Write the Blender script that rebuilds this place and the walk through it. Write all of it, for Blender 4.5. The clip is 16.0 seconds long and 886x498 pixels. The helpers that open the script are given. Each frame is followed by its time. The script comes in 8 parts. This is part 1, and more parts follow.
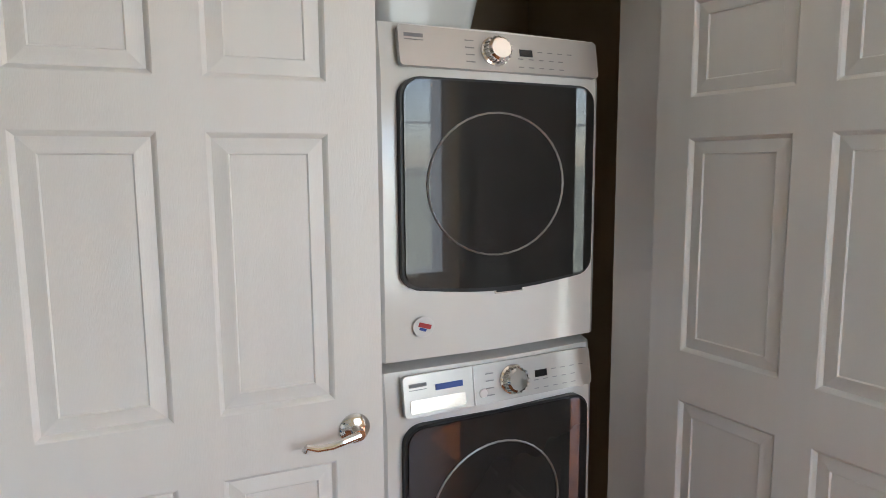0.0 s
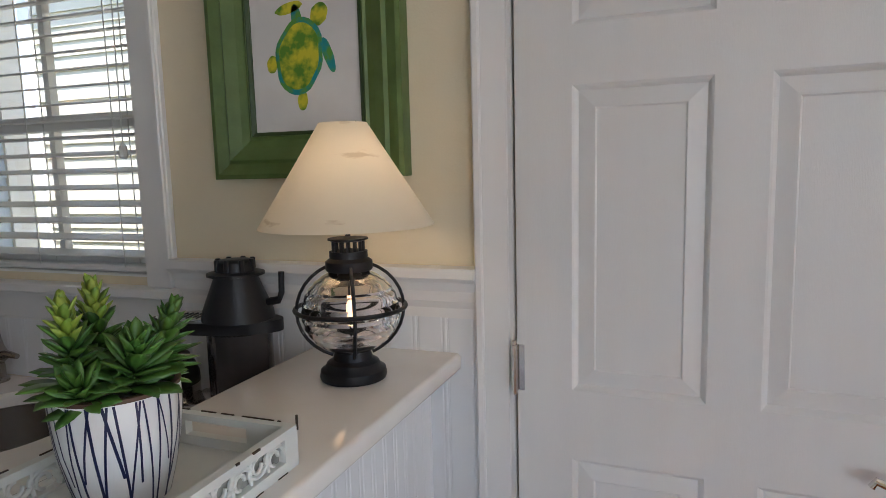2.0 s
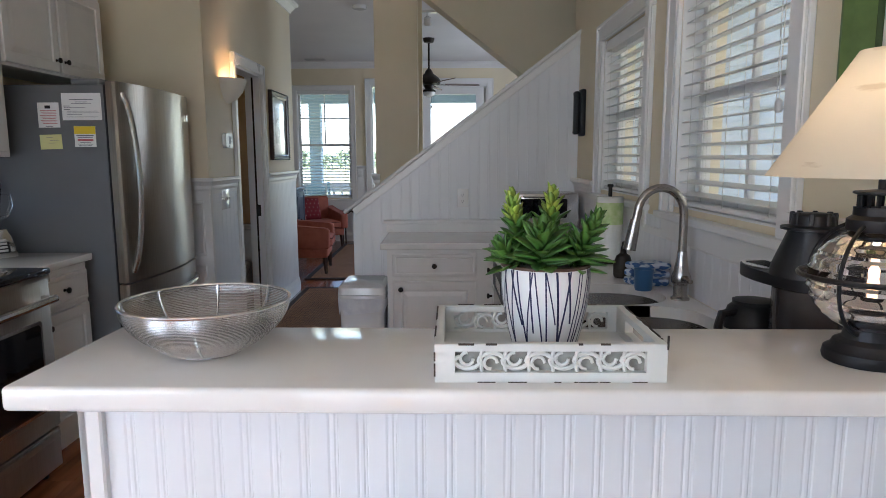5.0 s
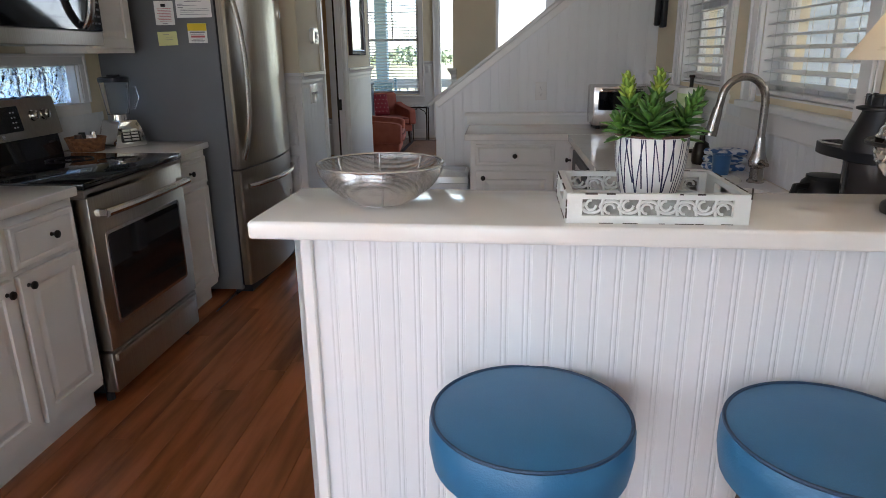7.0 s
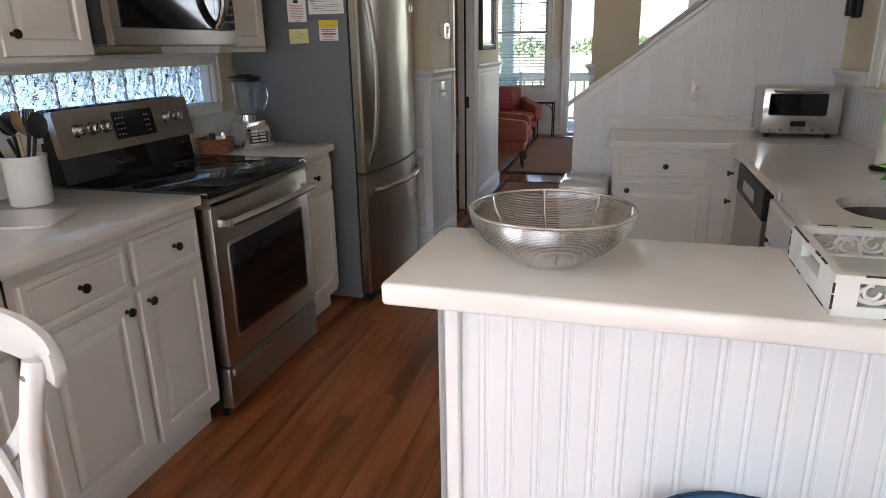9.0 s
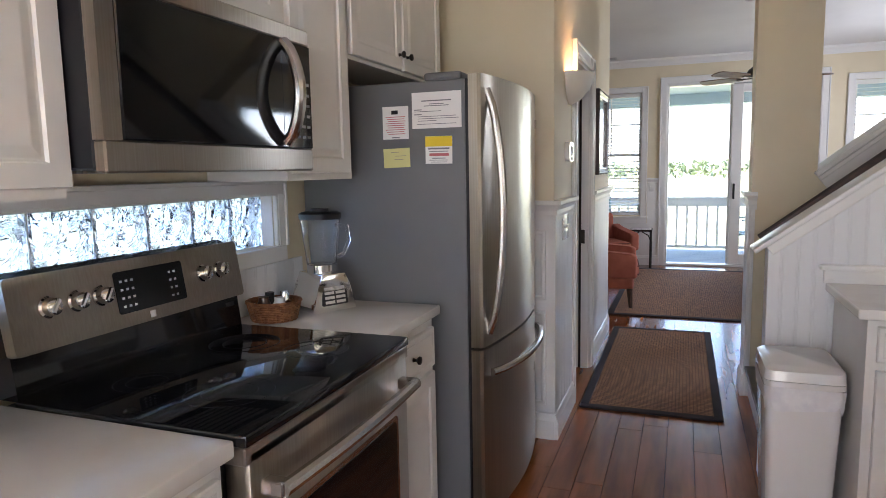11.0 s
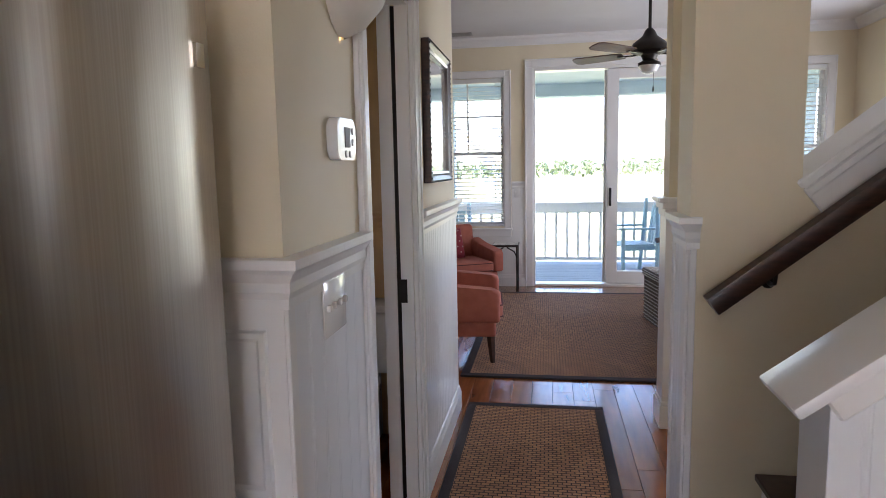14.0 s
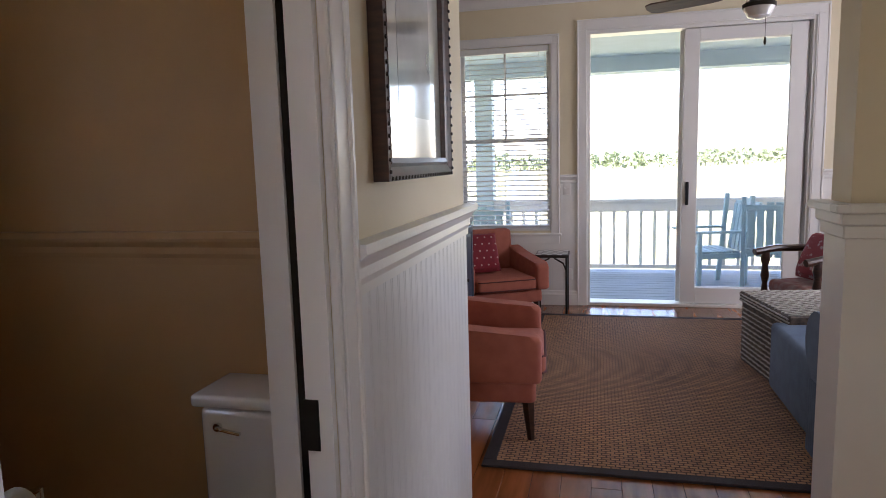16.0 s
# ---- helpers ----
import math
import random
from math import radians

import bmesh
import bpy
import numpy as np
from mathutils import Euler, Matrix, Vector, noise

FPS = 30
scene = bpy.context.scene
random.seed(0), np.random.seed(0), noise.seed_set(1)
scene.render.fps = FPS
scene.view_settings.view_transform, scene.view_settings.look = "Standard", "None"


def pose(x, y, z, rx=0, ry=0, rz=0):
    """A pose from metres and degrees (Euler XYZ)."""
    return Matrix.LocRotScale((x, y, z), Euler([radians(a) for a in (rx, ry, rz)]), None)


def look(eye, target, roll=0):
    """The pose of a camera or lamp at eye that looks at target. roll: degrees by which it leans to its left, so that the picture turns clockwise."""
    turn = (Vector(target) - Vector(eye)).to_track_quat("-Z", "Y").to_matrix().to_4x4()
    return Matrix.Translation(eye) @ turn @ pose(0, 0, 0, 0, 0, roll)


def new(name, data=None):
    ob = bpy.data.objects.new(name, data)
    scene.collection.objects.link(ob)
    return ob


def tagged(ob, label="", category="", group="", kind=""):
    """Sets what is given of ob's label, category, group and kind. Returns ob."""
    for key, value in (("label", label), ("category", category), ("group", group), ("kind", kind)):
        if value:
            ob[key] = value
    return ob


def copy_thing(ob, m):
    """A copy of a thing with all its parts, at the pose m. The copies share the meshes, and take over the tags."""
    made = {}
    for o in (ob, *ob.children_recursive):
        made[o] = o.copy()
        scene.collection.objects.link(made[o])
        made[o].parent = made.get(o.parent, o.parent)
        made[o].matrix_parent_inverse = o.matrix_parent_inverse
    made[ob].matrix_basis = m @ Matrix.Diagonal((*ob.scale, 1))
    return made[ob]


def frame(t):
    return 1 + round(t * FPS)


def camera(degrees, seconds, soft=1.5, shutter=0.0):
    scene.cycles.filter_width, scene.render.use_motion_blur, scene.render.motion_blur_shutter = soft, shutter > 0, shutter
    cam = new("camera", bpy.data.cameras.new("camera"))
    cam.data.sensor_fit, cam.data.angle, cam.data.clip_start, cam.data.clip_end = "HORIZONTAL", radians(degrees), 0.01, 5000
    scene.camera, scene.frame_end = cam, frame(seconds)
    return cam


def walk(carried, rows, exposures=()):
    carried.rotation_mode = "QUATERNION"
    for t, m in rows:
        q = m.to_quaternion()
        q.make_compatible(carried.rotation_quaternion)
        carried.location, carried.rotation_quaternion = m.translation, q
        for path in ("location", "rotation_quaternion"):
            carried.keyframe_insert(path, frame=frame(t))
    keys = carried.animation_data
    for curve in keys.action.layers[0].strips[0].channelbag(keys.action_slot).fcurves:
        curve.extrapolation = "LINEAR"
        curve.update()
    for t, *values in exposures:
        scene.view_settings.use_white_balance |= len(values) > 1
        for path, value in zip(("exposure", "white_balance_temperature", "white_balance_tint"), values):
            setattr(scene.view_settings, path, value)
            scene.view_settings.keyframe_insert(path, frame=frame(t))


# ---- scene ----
cam = camera(68.7, 16.0, soft=0.5)
PATH = [
    (0, (0.107, -0.459, 1.52), (1.877, -1.355, 1.265), -0.4),
    (0.5, (0.092, -0.457, 1.497), (2.008, -0.974, 1.245), -0.9),
    (1, (0.085, -0.471, 1.467), (2.068, -0.511, 1.215), -1.3),
    (1.5, (0.117, -0.502, 1.459), (2.068, -0.142, 1.208), -1.4),
    (2, (0.252, -0.48, 1.452), (2.117, 0.194, 1.194), -1.5),
    (2.5, (0.446, -0.457, 1.445), (2.109, 0.626, 1.2), -2.1),
    (3, (0.576, -0.485, 1.435), (1.753, 1.116, 1.212), -1.4),
    (3.5, (0.64, -0.525, 1.39), (1.214, 1.381, 1.2), -0.1),
    (4, (0.621, -0.62, 1.387), (1.007, 1.333, 1.198), -0.1),
    (4.5, (0.589, -0.789, 1.409), (0.818, 1.186, 1.194), -0.1),
    (5, (0.631, -0.88, 1.379), (0.632, 1.1, 1.099), -0.2),
    (5.2, (0.612, -0.937, 1.381), (0.554, 1.035, 1.049), -0.1),
    (7.3, (0.485, -1.176, 1.368), (0.292, 0.725, 0.78), -0.7),
    (7.5, (0.471, -1.164, 1.374), (0.255, 0.734, 0.782), -0.7),
    (8, (0.409, -1.107, 1.385), (0.091, 0.774, 0.786), -0.8),
    (8.5, (0.361, -1.032, 1.389), (-0.087, 0.822, 0.787), -1.0),
    (9, (0.355, -0.868, 1.401), (-0.154, 0.971, 0.803), -1.0),
    (9.5, (0.269, -0.633, 1.398), (-0.382, 1.19, 0.897), -1.2),
    (9.7, (0.185, -0.542, 1.391), (-0.514, 1.269, 0.911), -1.3),
    (11.8, (-0.433, 0.538, 1.427), (-1.132, 2.407, 1.29), -1.0),
    (12, (-0.432, 0.659, 1.425), (-1.101, 2.538, 1.289), -1.0),
    (12.5, (-0.445, 1.007, 1.426), (-0.978, 2.929, 1.282), -0.8),
    (13, (-0.407, 1.364, 1.418), (-0.804, 3.314, 1.219), -0.8),
    (13.5, (-0.36, 1.758, 1.412), (-0.723, 3.712, 1.183), -1.1),
    (14, (-0.363, 2.138, 1.424), (-0.68, 4.097, 1.176), -1.1),
    (14.5, (-0.305, 2.529, 1.424), (-0.594, 4.491, 1.169), -1.2),
    (15, (-0.321, 2.927, 1.407), (-0.609, 4.89, 1.15), -1.1),
    (15.5, (-0.35, 3.297, 1.397), (-0.634, 5.259, 1.131), -1.2),
    (16, (-0.435, 3.615, 1.397), (-0.897, 5.542, 1.132), -1.6),
]
# between the bar's corner and the stove
PATH += [
    (10.3, (-0.04, -0.25, 1.397), (-0.73, 1.59, 1.02), -1.2),
    (11.0, (-0.275, 0.105, 1.41), (-0.97, 1.968, 1.17), -1.1),
]
PATH.sort()
walk(cam, [(t, look(eye, target, roll)) for t, eye, target, roll in PATH],
     exposures=[(0.0, 2.38, 6080, 9), (1.0, 1.95, 6100, 10), (2.0, 1.8, 5950, 13), (3.0, 1.87, 5900, 14), (3.5, 2.25, 5700, 14), (4.5, 2.4, 5650, 14), (5.0, 2.35, 5750, 14), (7.5, 2.25, 6100, 15), (9.0, 2.5, 6300, 16), (12.0, 3.2, 6150, 20), (13.0, 3.2, 6150, 20), (14.0, 3.1, 6150, 22), (14.5, 3.2, 6200, 21), (15.0, 2.7, 6250, 21), (15.5, 2.7, 6350, 23), (16.0, 2.85, 6500, 26)])

# ---- light ----
world = bpy.data.worlds.new("sky")
scene.world = world
world.use_nodes = True
wn = world.node_tree.nodes
sky = wn.new("ShaderNodeTexSky")
sky.sky_type = "NISHITA"
sky.sun_disc = False
sky.sun_elevation = radians(52)
sky.sun_rotation = radians(211)
world.node_tree.links.new(sky.outputs[0], wn["Background"].inputs[0])
wn["Background"].inputs[1].default_value = 0.14
sun = new("sun", bpy.data.lights.new("sun", "SUN"))
sun.data.energy = 3.5
sun.data.angle = radians(0.5)
sun.data.color = (1.0, 0.94, 0.86)
sun.matrix_world = look((-18, -30, 40), (0, 0, 0))
# area lamps added in window openings out of view, standing in for daylight
for place, aim, sx, sy, power in (((0.05, -3.52, 1.24), (0.05, 0, 1.24), 2.2, 2.2, 5.6), ((-1.60, -2.0, 1.45), (1, -2.0, 1.45), 1.7, 1.6, 5), ((2.90, 7.8, 1.52), (0, 7.8, 1.3), 1.5, 1.4, 8)):
    al = new("window_daylight", bpy.data.lights.new("window_daylight", "AREA"))
    al.data.shape, al.data.size, al.data.size_y = "RECTANGLE", sx, sy
    al.data.energy = power
    al.data.color = (0.86, 0.93, 1.0)
    al.matrix_world = look(place, aim)


# ---- materials ----
def mat(name, color, rough=0.5, metal=0.0, color2=None, scale=8.0, stretch=(1, 1, 1), bump=0.0, bump_scale=60.0, coat=0.0, vary=0.0, detail=4.0, rot=(0, 0, 0), mix=(0.35, 0.65), spec=0.5):
    """A procedural surface: two tones at one scale, fine relief at another, and a shift of tone from piece to piece."""
    m = bpy.data.materials.new(name)
    m.use_nodes = True
    n, l = m.node_tree.nodes, m.node_tree.links
    b = n["Principled BSDF"]
    b.inputs["Roughness"].default_value = rough
    b.inputs["Metallic"].default_value = metal
    b.inputs["Coat Weight"].default_value = coat
    b.inputs["Coat Roughness"].default_value = 0.08
    b.inputs["Specular IOR Level"].default_value = spec
    co = n.new("ShaderNodeTexCoord")
    mp = n.new("ShaderNodeMapping")
    mp.inputs["Scale"].default_value = stretch
    mp.inputs["Rotation"].default_value = rot
    l.new(co.outputs["Object"], mp.inputs["Vector"])
    c1 = color
    c2 = color2 or tuple(c * 0.9 for c in color)
    noi = n.new("ShaderNodeTexNoise")
    noi.inputs["Scale"].default_value = scale
    noi.inputs["Detail"].default_value = detail
    l.new(mp.outputs[0], noi.inputs["Vector"])
    rmp = n.new("ShaderNodeValToRGB")
    rmp.color_ramp.elements[0].position = mix[0]
    rmp.color_ramp.elements[1].position = mix[1]
    rmp.color_ramp.elements[0].color = (*c1, 1)
    rmp.color_ramp.elements[1].color = (*c2, 1)
    l.new(noi.outputs["Fac"], rmp.inputs[0])
    last = rmp.outputs[0]
    if vary:
        info = n.new("ShaderNodeObjectInfo")
        ran = n.new("ShaderNodeMapRange")
        ran.inputs["To Min"].default_value = 1 - vary
        ran.inputs["To Max"].default_value = 1 + vary
        l.new(info.outputs["Random"], ran.inputs["Value"])
        hsv = n.new("ShaderNodeHueSaturation")
        l.new(ran.outputs[0], hsv.inputs["Value"])
        l.new(last, hsv.inputs["Color"])
        last = hsv.outputs[0]
        sh = n.new("ShaderNodeVectorMath")
        sh.operation = "SCALE"
        sh.inputs[0].default_value = (7.3, 3.1, 5.7)
        l.new(info.outputs["Random"], sh.inputs["Scale"])
        l.new(sh.outputs[0], mp.inputs["Location"])
    l.new(last, b.inputs["Base Color"])
    # slow change of gloss over the surface
    n2 = n.new("ShaderNodeTexNoise")
    n2.inputs["Scale"].default_value = 3.0
    l.new(co.outputs["Object"], n2.inputs["Vector"])
    rr = n.new("ShaderNodeMapRange")
    rr.inputs["To Min"].default_value = max(0.02, rough * 0.8)
    rr.inputs["To Max"].default_value = min(1.0, rough * 1.2)
    l.new(n2.outputs["Fac"], rr.inputs["Value"])
    l.new(rr.outputs[0], b.inputs["Roughness"])
    if bump:
        n3 = n.new("ShaderNodeTexNoise")
        n3.inputs["Scale"].default_value = bump_scale
        n3.inputs["Detail"].default_value = 3.0
        l.new(mp.outputs[0], n3.inputs["Vector"])
        bp = n.new("ShaderNodeBump")
        bp.inputs["Strength"].default_value = bump
        bp.inputs["Distance"].default_value = 0.004
        l.new(n3.outputs["Fac"], bp.inputs["Height"])
        l.new(bp.outputs[0], b.inputs["Normal"])
    return m


def glass_mat(name, color=(1, 1, 1), rough=0.0, ior=1.45, bump=0.0):
    m = bpy.data.materials.new(name)
    m.use_nodes = True
    n, l = m.node_tree.nodes, m.node_tree.links
    b = n["Principled BSDF"]
    b.inputs["Base Color"].default_value = (*color, 1)
    b.inputs["Roughness"].default_value = rough
    b.inputs["IOR"].default_value = ior
    b.inputs["Transmission Weight"].default_value = 1.0
    if bump:
        noi = n.new("ShaderNodeTexNoise")
        noi.inputs["Scale"].default_value = 16
        noi.inputs["Distortion"].default_value = 1.2
        co = n.new("ShaderNodeTexCoord")
        l.new(co.outputs["Object"], noi.inputs["Vector"])
        bp = n.new("ShaderNodeBump")
        bp.inputs["Strength"].default_value = bump
        bp.inputs["Distance"].default_value = 0.03
        l.new(noi.outputs["Fac"], bp.inputs["Height"])
        l.new(bp.outputs[0], b.inputs["Normal"])
    return m


def glow_mat(name, color, strength):
    m = bpy.data.materials.new(name)
    m.use_nodes = True
    b = m.node_tree.nodes["Principled BSDF"]
    b.inputs["Base Color"].default_value = (*color, 1)
    b.inputs["Emission Color"].default_value = (*color, 1)
    b.inputs["Emission Strength"].default_value = strength
    return m


WALL = mat("cream wall paint", (0.76, 0.67, 0.49), 0.6, color2=(0.73, 0.64, 0.46), scale=2.5, bump=0.12, bump_scale=220)
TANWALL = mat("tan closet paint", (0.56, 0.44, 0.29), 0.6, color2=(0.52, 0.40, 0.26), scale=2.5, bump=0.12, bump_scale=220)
BATHWALL = mat("ochre bathroom paint", (0.52, 0.32, 0.15), 0.6, color2=(0.47, 0.285, 0.13), scale=2.5, bump=0.12, bump_scale=220)
CEIL = mat("ceiling paint", (0.76, 0.74, 0.72), 0.8, color2=(0.73, 0.71, 0.69), scale=2.0, bump=0.2, bump_scale=160)
WHITE = mat("white trim paint", (0.8, 0.79, 0.77), 0.3, color2=(0.77, 0.76, 0.74), scale=3.0, bump=0.04, bump_scale=40)
BEAD = mat("white beadboard paint", (0.78, 0.79, 0.8), 0.32, color2=(0.75, 0.76, 0.77), scale=4.0, bump=0.05, bump_scale=60, stretch=(1, 1, 0.2), vary=0.015)
CABINET = mat("off white cabinet paint", (0.78, 0.76, 0.72), 0.34, color2=(0.74, 0.72, 0.68), scale=5, bump=0.04, bump_scale=50)
DOORP = mat("white door paint", (0.76, 0.75, 0.73), 0.42, color2=(0.74, 0.73, 0.71), scale=3, bump=0.1, bump_scale=160, stretch=(6, 6, 0.35))
STONE = mat("white quartz counter", (0.8, 0.78, 0.74), 0.10, color2=(0.73, 0.69, 0.63), scale=7, detail=8, mix=(0.5, 0.8))
WOOD = mat("stained pine floor", (0.37, 0.122, 0.04), 0.22, color2=(0.10, 0.031, 0.012), scale=2.2, stretch=(6, 0.7, 1), detail=10, bump=0.08, bump_scale=30, vary=0.12, coat=0.25, mix=(0.36, 0.78))
DARKWOOD = mat("dark stained wood", (0.06, 0.022, 0.012), 0.35, color2=(0.025, 0.01, 0.006), scale=14, stretch=(1, 1, 6), bump=0.1, coat=0.3)
BASEGREY = mat("grey fridge side", (0.16, 0.165, 0.17), 0.42, color2=(0.145, 0.15, 0.155), scale=3, bump=0.15, bump_scale=300)
STEEL = mat("brushed stainless steel", (0.44, 0.40, 0.345), 0.3, 1.0, color2=(0.39, 0.35, 0.30), scale=5, stretch=(40, 40, 0.4), bump=0.006, bump_scale=6)
# upright brushing
_sn = STEEL.node_tree.nodes
_tg = _sn.new("ShaderNodeTangent")
_tg.direction_type, _tg.axis = "RADIAL", "Z"
STEEL.node_tree.links.new(_tg.outputs[0], _sn["Principled BSDF"].inputs["Tangent"])
_sn["Principled BSDF"].inputs["Anisotropic"].default_value = 0.92
_sn["Principled BSDF"].inputs["Anisotropic Rotation"].default_value = 0.25
STEELH = mat("satin steel", (0.6, 0.58, 0.56), 0.2, 1.0)
CHROME = mat("bright chrome", (0.8, 0.79, 0.77), 0.08, 1.0)
BLACKG = mat("black glass", (0.006, 0.006, 0.007), 0.05, color2=(0.008, 0.008, 0.009))
BLACK = mat("black plastic", (0.018, 0.018, 0.02), 0.4, color2=(0.010, 0.010, 0.012), bump=0.05, bump_scale=200, spec=0.35)
BRONZE = mat("dark bronze", (0.045, 0.038, 0.032), 0.4, 0.8, color2=(0.03, 0.025, 0.02))
APPL = mat("white appliance enamel", (0.78, 0.77, 0.75), 0.14, color2=(0.77, 0.76, 0.74), scale=2, coat=0.4)
PANE = glass_mat("window glass")
GLASS = glass_mat("clear glass", ior=1.3)
# ---- building blocks ----
def box(bm, x0, x1, y0, y1, z0, z1, bev=0.0, m=None, seg=1):
    """A block between two corners, its edges rounded by bev, set through the pose m."""
    r = bmesh.ops.create_cube(bm, size=1.0)
    for v in r["verts"]:
        v.co = Vector(((x0 + x1) / 2 + v.co.x * (x1 - x0), (y0 + y1) / 2 + v.co.y * (y1 - y0), (z0 + z1) / 2 + v.co.z * (z1 - z0)))
    vs = r["verts"]
    if bev > 0:
        es = list({e for v in vs for e in v.link_edges})
        out = bmesh.ops.bevel(bm, geom=es, offset=bev, segments=seg, profile=0.5, affect="EDGES")
        vs = list({v for f in out["faces"] for v in f.verts} | {v for v in vs if v.is_valid})
    if m:
        bmesh.ops.transform(bm, matrix=m, verts=vs)
    return vs


def lathe(bm, prof, seg=24, m=None, sx=1.0, sy=1.0, cap=True):
    """A turned body round z from (radius, height) pairs."""
    rings = []
    for r, z in prof:
        ring = []
        for i in range(seg):
            a = 2 * math.pi * i / seg
            ring.append(bm.verts.new((r * sx * math.cos(a), r * sy * math.sin(a), z)))
        rings.append(ring)
    for a, b in zip(rings, rings[1:]):
        for i in range(seg):
            bm.faces.new((a[i], a[(i + 1) % seg], b[(i + 1) % seg], b[i]))
    if cap:
        bm.faces.new(rings[0][::-1])
        bm.faces.new(rings[-1])
    vs = [v for r in rings for v in r]
    if m:
        bmesh.ops.transform(bm, matrix=m, verts=vs)
    return vs


def tube(bm, pts, r, seg=8, closed=False, r2=None):
    """A round bar along points, its radius going from r to r2."""
    pts = [Vector(p) for p in pts]
    n = len(pts)
    rings = []
    up = None
    for i, p in enumerate(pts):
        a = pts[i - 1] if i > 0 else (pts[-1] if closed else p)
        b = pts[(i + 1) % n] if (i < n - 1 or closed) else p
        d = (b - a).normalized()
        if up is None:
            up = Vector((0, 0, 1)) if abs(d.z) < 0.9 else Vector((1, 0, 0))
        s = d.cross(up).normalized()
        u = s.cross(d).normalized()
        up = u
        rad = r if r2 is None else r + (r2 - r) * i / max(1, n - 1)
        rings.append([bm.verts.new(p + (s * math.cos(2 * math.pi * k / seg) + u * math.sin(2 * math.pi * k / seg)) * rad) for k in range(seg)])
    last = n if closed else n - 1
    for i in range(last):
        a, b = rings[i], rings[(i + 1) % n]
        for k in range(seg):
            bm.faces.new((a[k], a[(k + 1) % seg], b[(k + 1) % seg], b[k]))
    if not closed:
        bm.faces.new(rings[0][::-1])
        bm.faces.new(rings[-1])
    return [v for q in rings for v in q]


def prism(bm, poly, axis, a, b):
    """A flat outline pushed from a to b along an axis; the outline is in the two other axes, in order."""
    def at(p, c):
        return {"x": (c, p[0], p[1]), "y": (p[0], c, p[1]), "z": (p[0], p[1], c)}[axis]
    lo = [bm.verts.new(at(p, a)) for p in poly]
    hi = [bm.verts.new(at(p, b)) for p in poly]
    bm.faces.new(lo[::-1])
    bm.faces.new(hi)
    n = len(poly)
    for i in range(n):
        bm.faces.new((lo[i], lo[(i + 1) % n], hi[(i + 1) % n], hi[i]))
    return lo + hi


def make(name, bm, material, parent=None, smooth=False, m=None, label=""):
    bmesh.ops.recalc_face_normals(bm, faces=bm.faces)
    me = bpy.data.meshes.new(name)
    bm.to_mesh(me)
    bm.free()
    me.materials.append(material)
    if smooth:
        me.set_sharp_from_angle(angle=radians(35))
        for p in me.polygons:
            p.use_smooth = True
        me.set_sharp_from_angle(angle=radians(35))
    ob = new(name, me)
    if m:
        ob.matrix_basis = m
    if parent:
        ob.parent = parent
    if label:
        ob["label"] = label
    return ob


def piece(name, me, m, parent):
    ob = new(name, me)
    ob.matrix_basis = m
    ob.parent = parent
    return ob


def empty(name, m=None):
    ob = new(name)
    ob.empty_display_size = 0.1
    if m:
        ob.matrix_basis = m
    return ob


def blocks(name, material, boxes, parent=None, bev=0.0, smooth=False, m=None, label="", seg=1):
    bm = bmesh.new()
    for b in boxes:
        box(bm, *b, bev=bev, seg=seg)
    return make(name, bm, material, parent, smooth, m, label)


def structure(ob, label="", category=""):
    return tagged(ob, label, category, kind="structure")


def nested(bm, x0, x1, z0, z1, loops, y=0.0, back=None, m=None):
    """A moulded rectangle facing -y: loops are (inset, height); closed over the middle, and down to the back at the rim."""
    rings = []
    for ins, d in ([(0.0, back)] if back is not None else []) + list(loops):
        rings.append([bm.verts.new(p) for p in ((x0 + ins, y - d, z0 + ins), (x1 - ins, y - d, z0 + ins), (x1 - ins, y - d, z1 - ins), (x0 + ins, y - d, z1 - ins))])
    for a, b in zip(rings, rings[1:]):
        for i in range(4):
            bm.faces.new((a[i], a[(i + 1) % 4], b[(i + 1) % 4], b[i]))
    bm.faces.new(rings[-1])
    vs = [v for r in rings for v in r]
    if m:
        bmesh.ops.transform(bm, matrix=m, verts=vs)
    return vs


def frame_ring(bm, x0, x1, z0, z1, loops, m=None):
    """A mitred moulding round an opening, facing -y: loops of (outward offset, height), from the inner rim out and round the back."""
    rings = []
    for o, d in loops:
        rings.append([bm.verts.new(p) for p in ((x0 - o, -d, z0 - o), (x1 + o, -d, z0 - o), (x1 + o, -d, z1 + o), (x0 - o, -d, z1 + o))])
    for a, b in zip(rings, rings[1:] + rings[:1]):
        for i in range(4):
            bm.faces.new((a[i], a[(i + 1) % 4], b[(i + 1) % 4], b[i]))
    vs = [v for r in rings for v in r]
    if m:
        bmesh.ops.transform(bm, matrix=m, verts=vs)
    return vs



# ---- the plan ----
XE = 1.47      # window wall
XW = -1.72     # stove wall
XH = -0.89     # hall wall
YS = 3.18      # kitchen face of the stair wall
YN = 4.36      # far stair wall
YL = 5.84      # end of the hall wall
YG = 9.86      # wall with the sliding door
YB = -3.60     # wall behind the dining table
XLE = 2.90     # living room side wall
ZC = 2.90      # ceiling
RAIL = 1.25    # top of the chair rail
PEN = 1.072    # bar top
TOP = 0.915    # counter tops


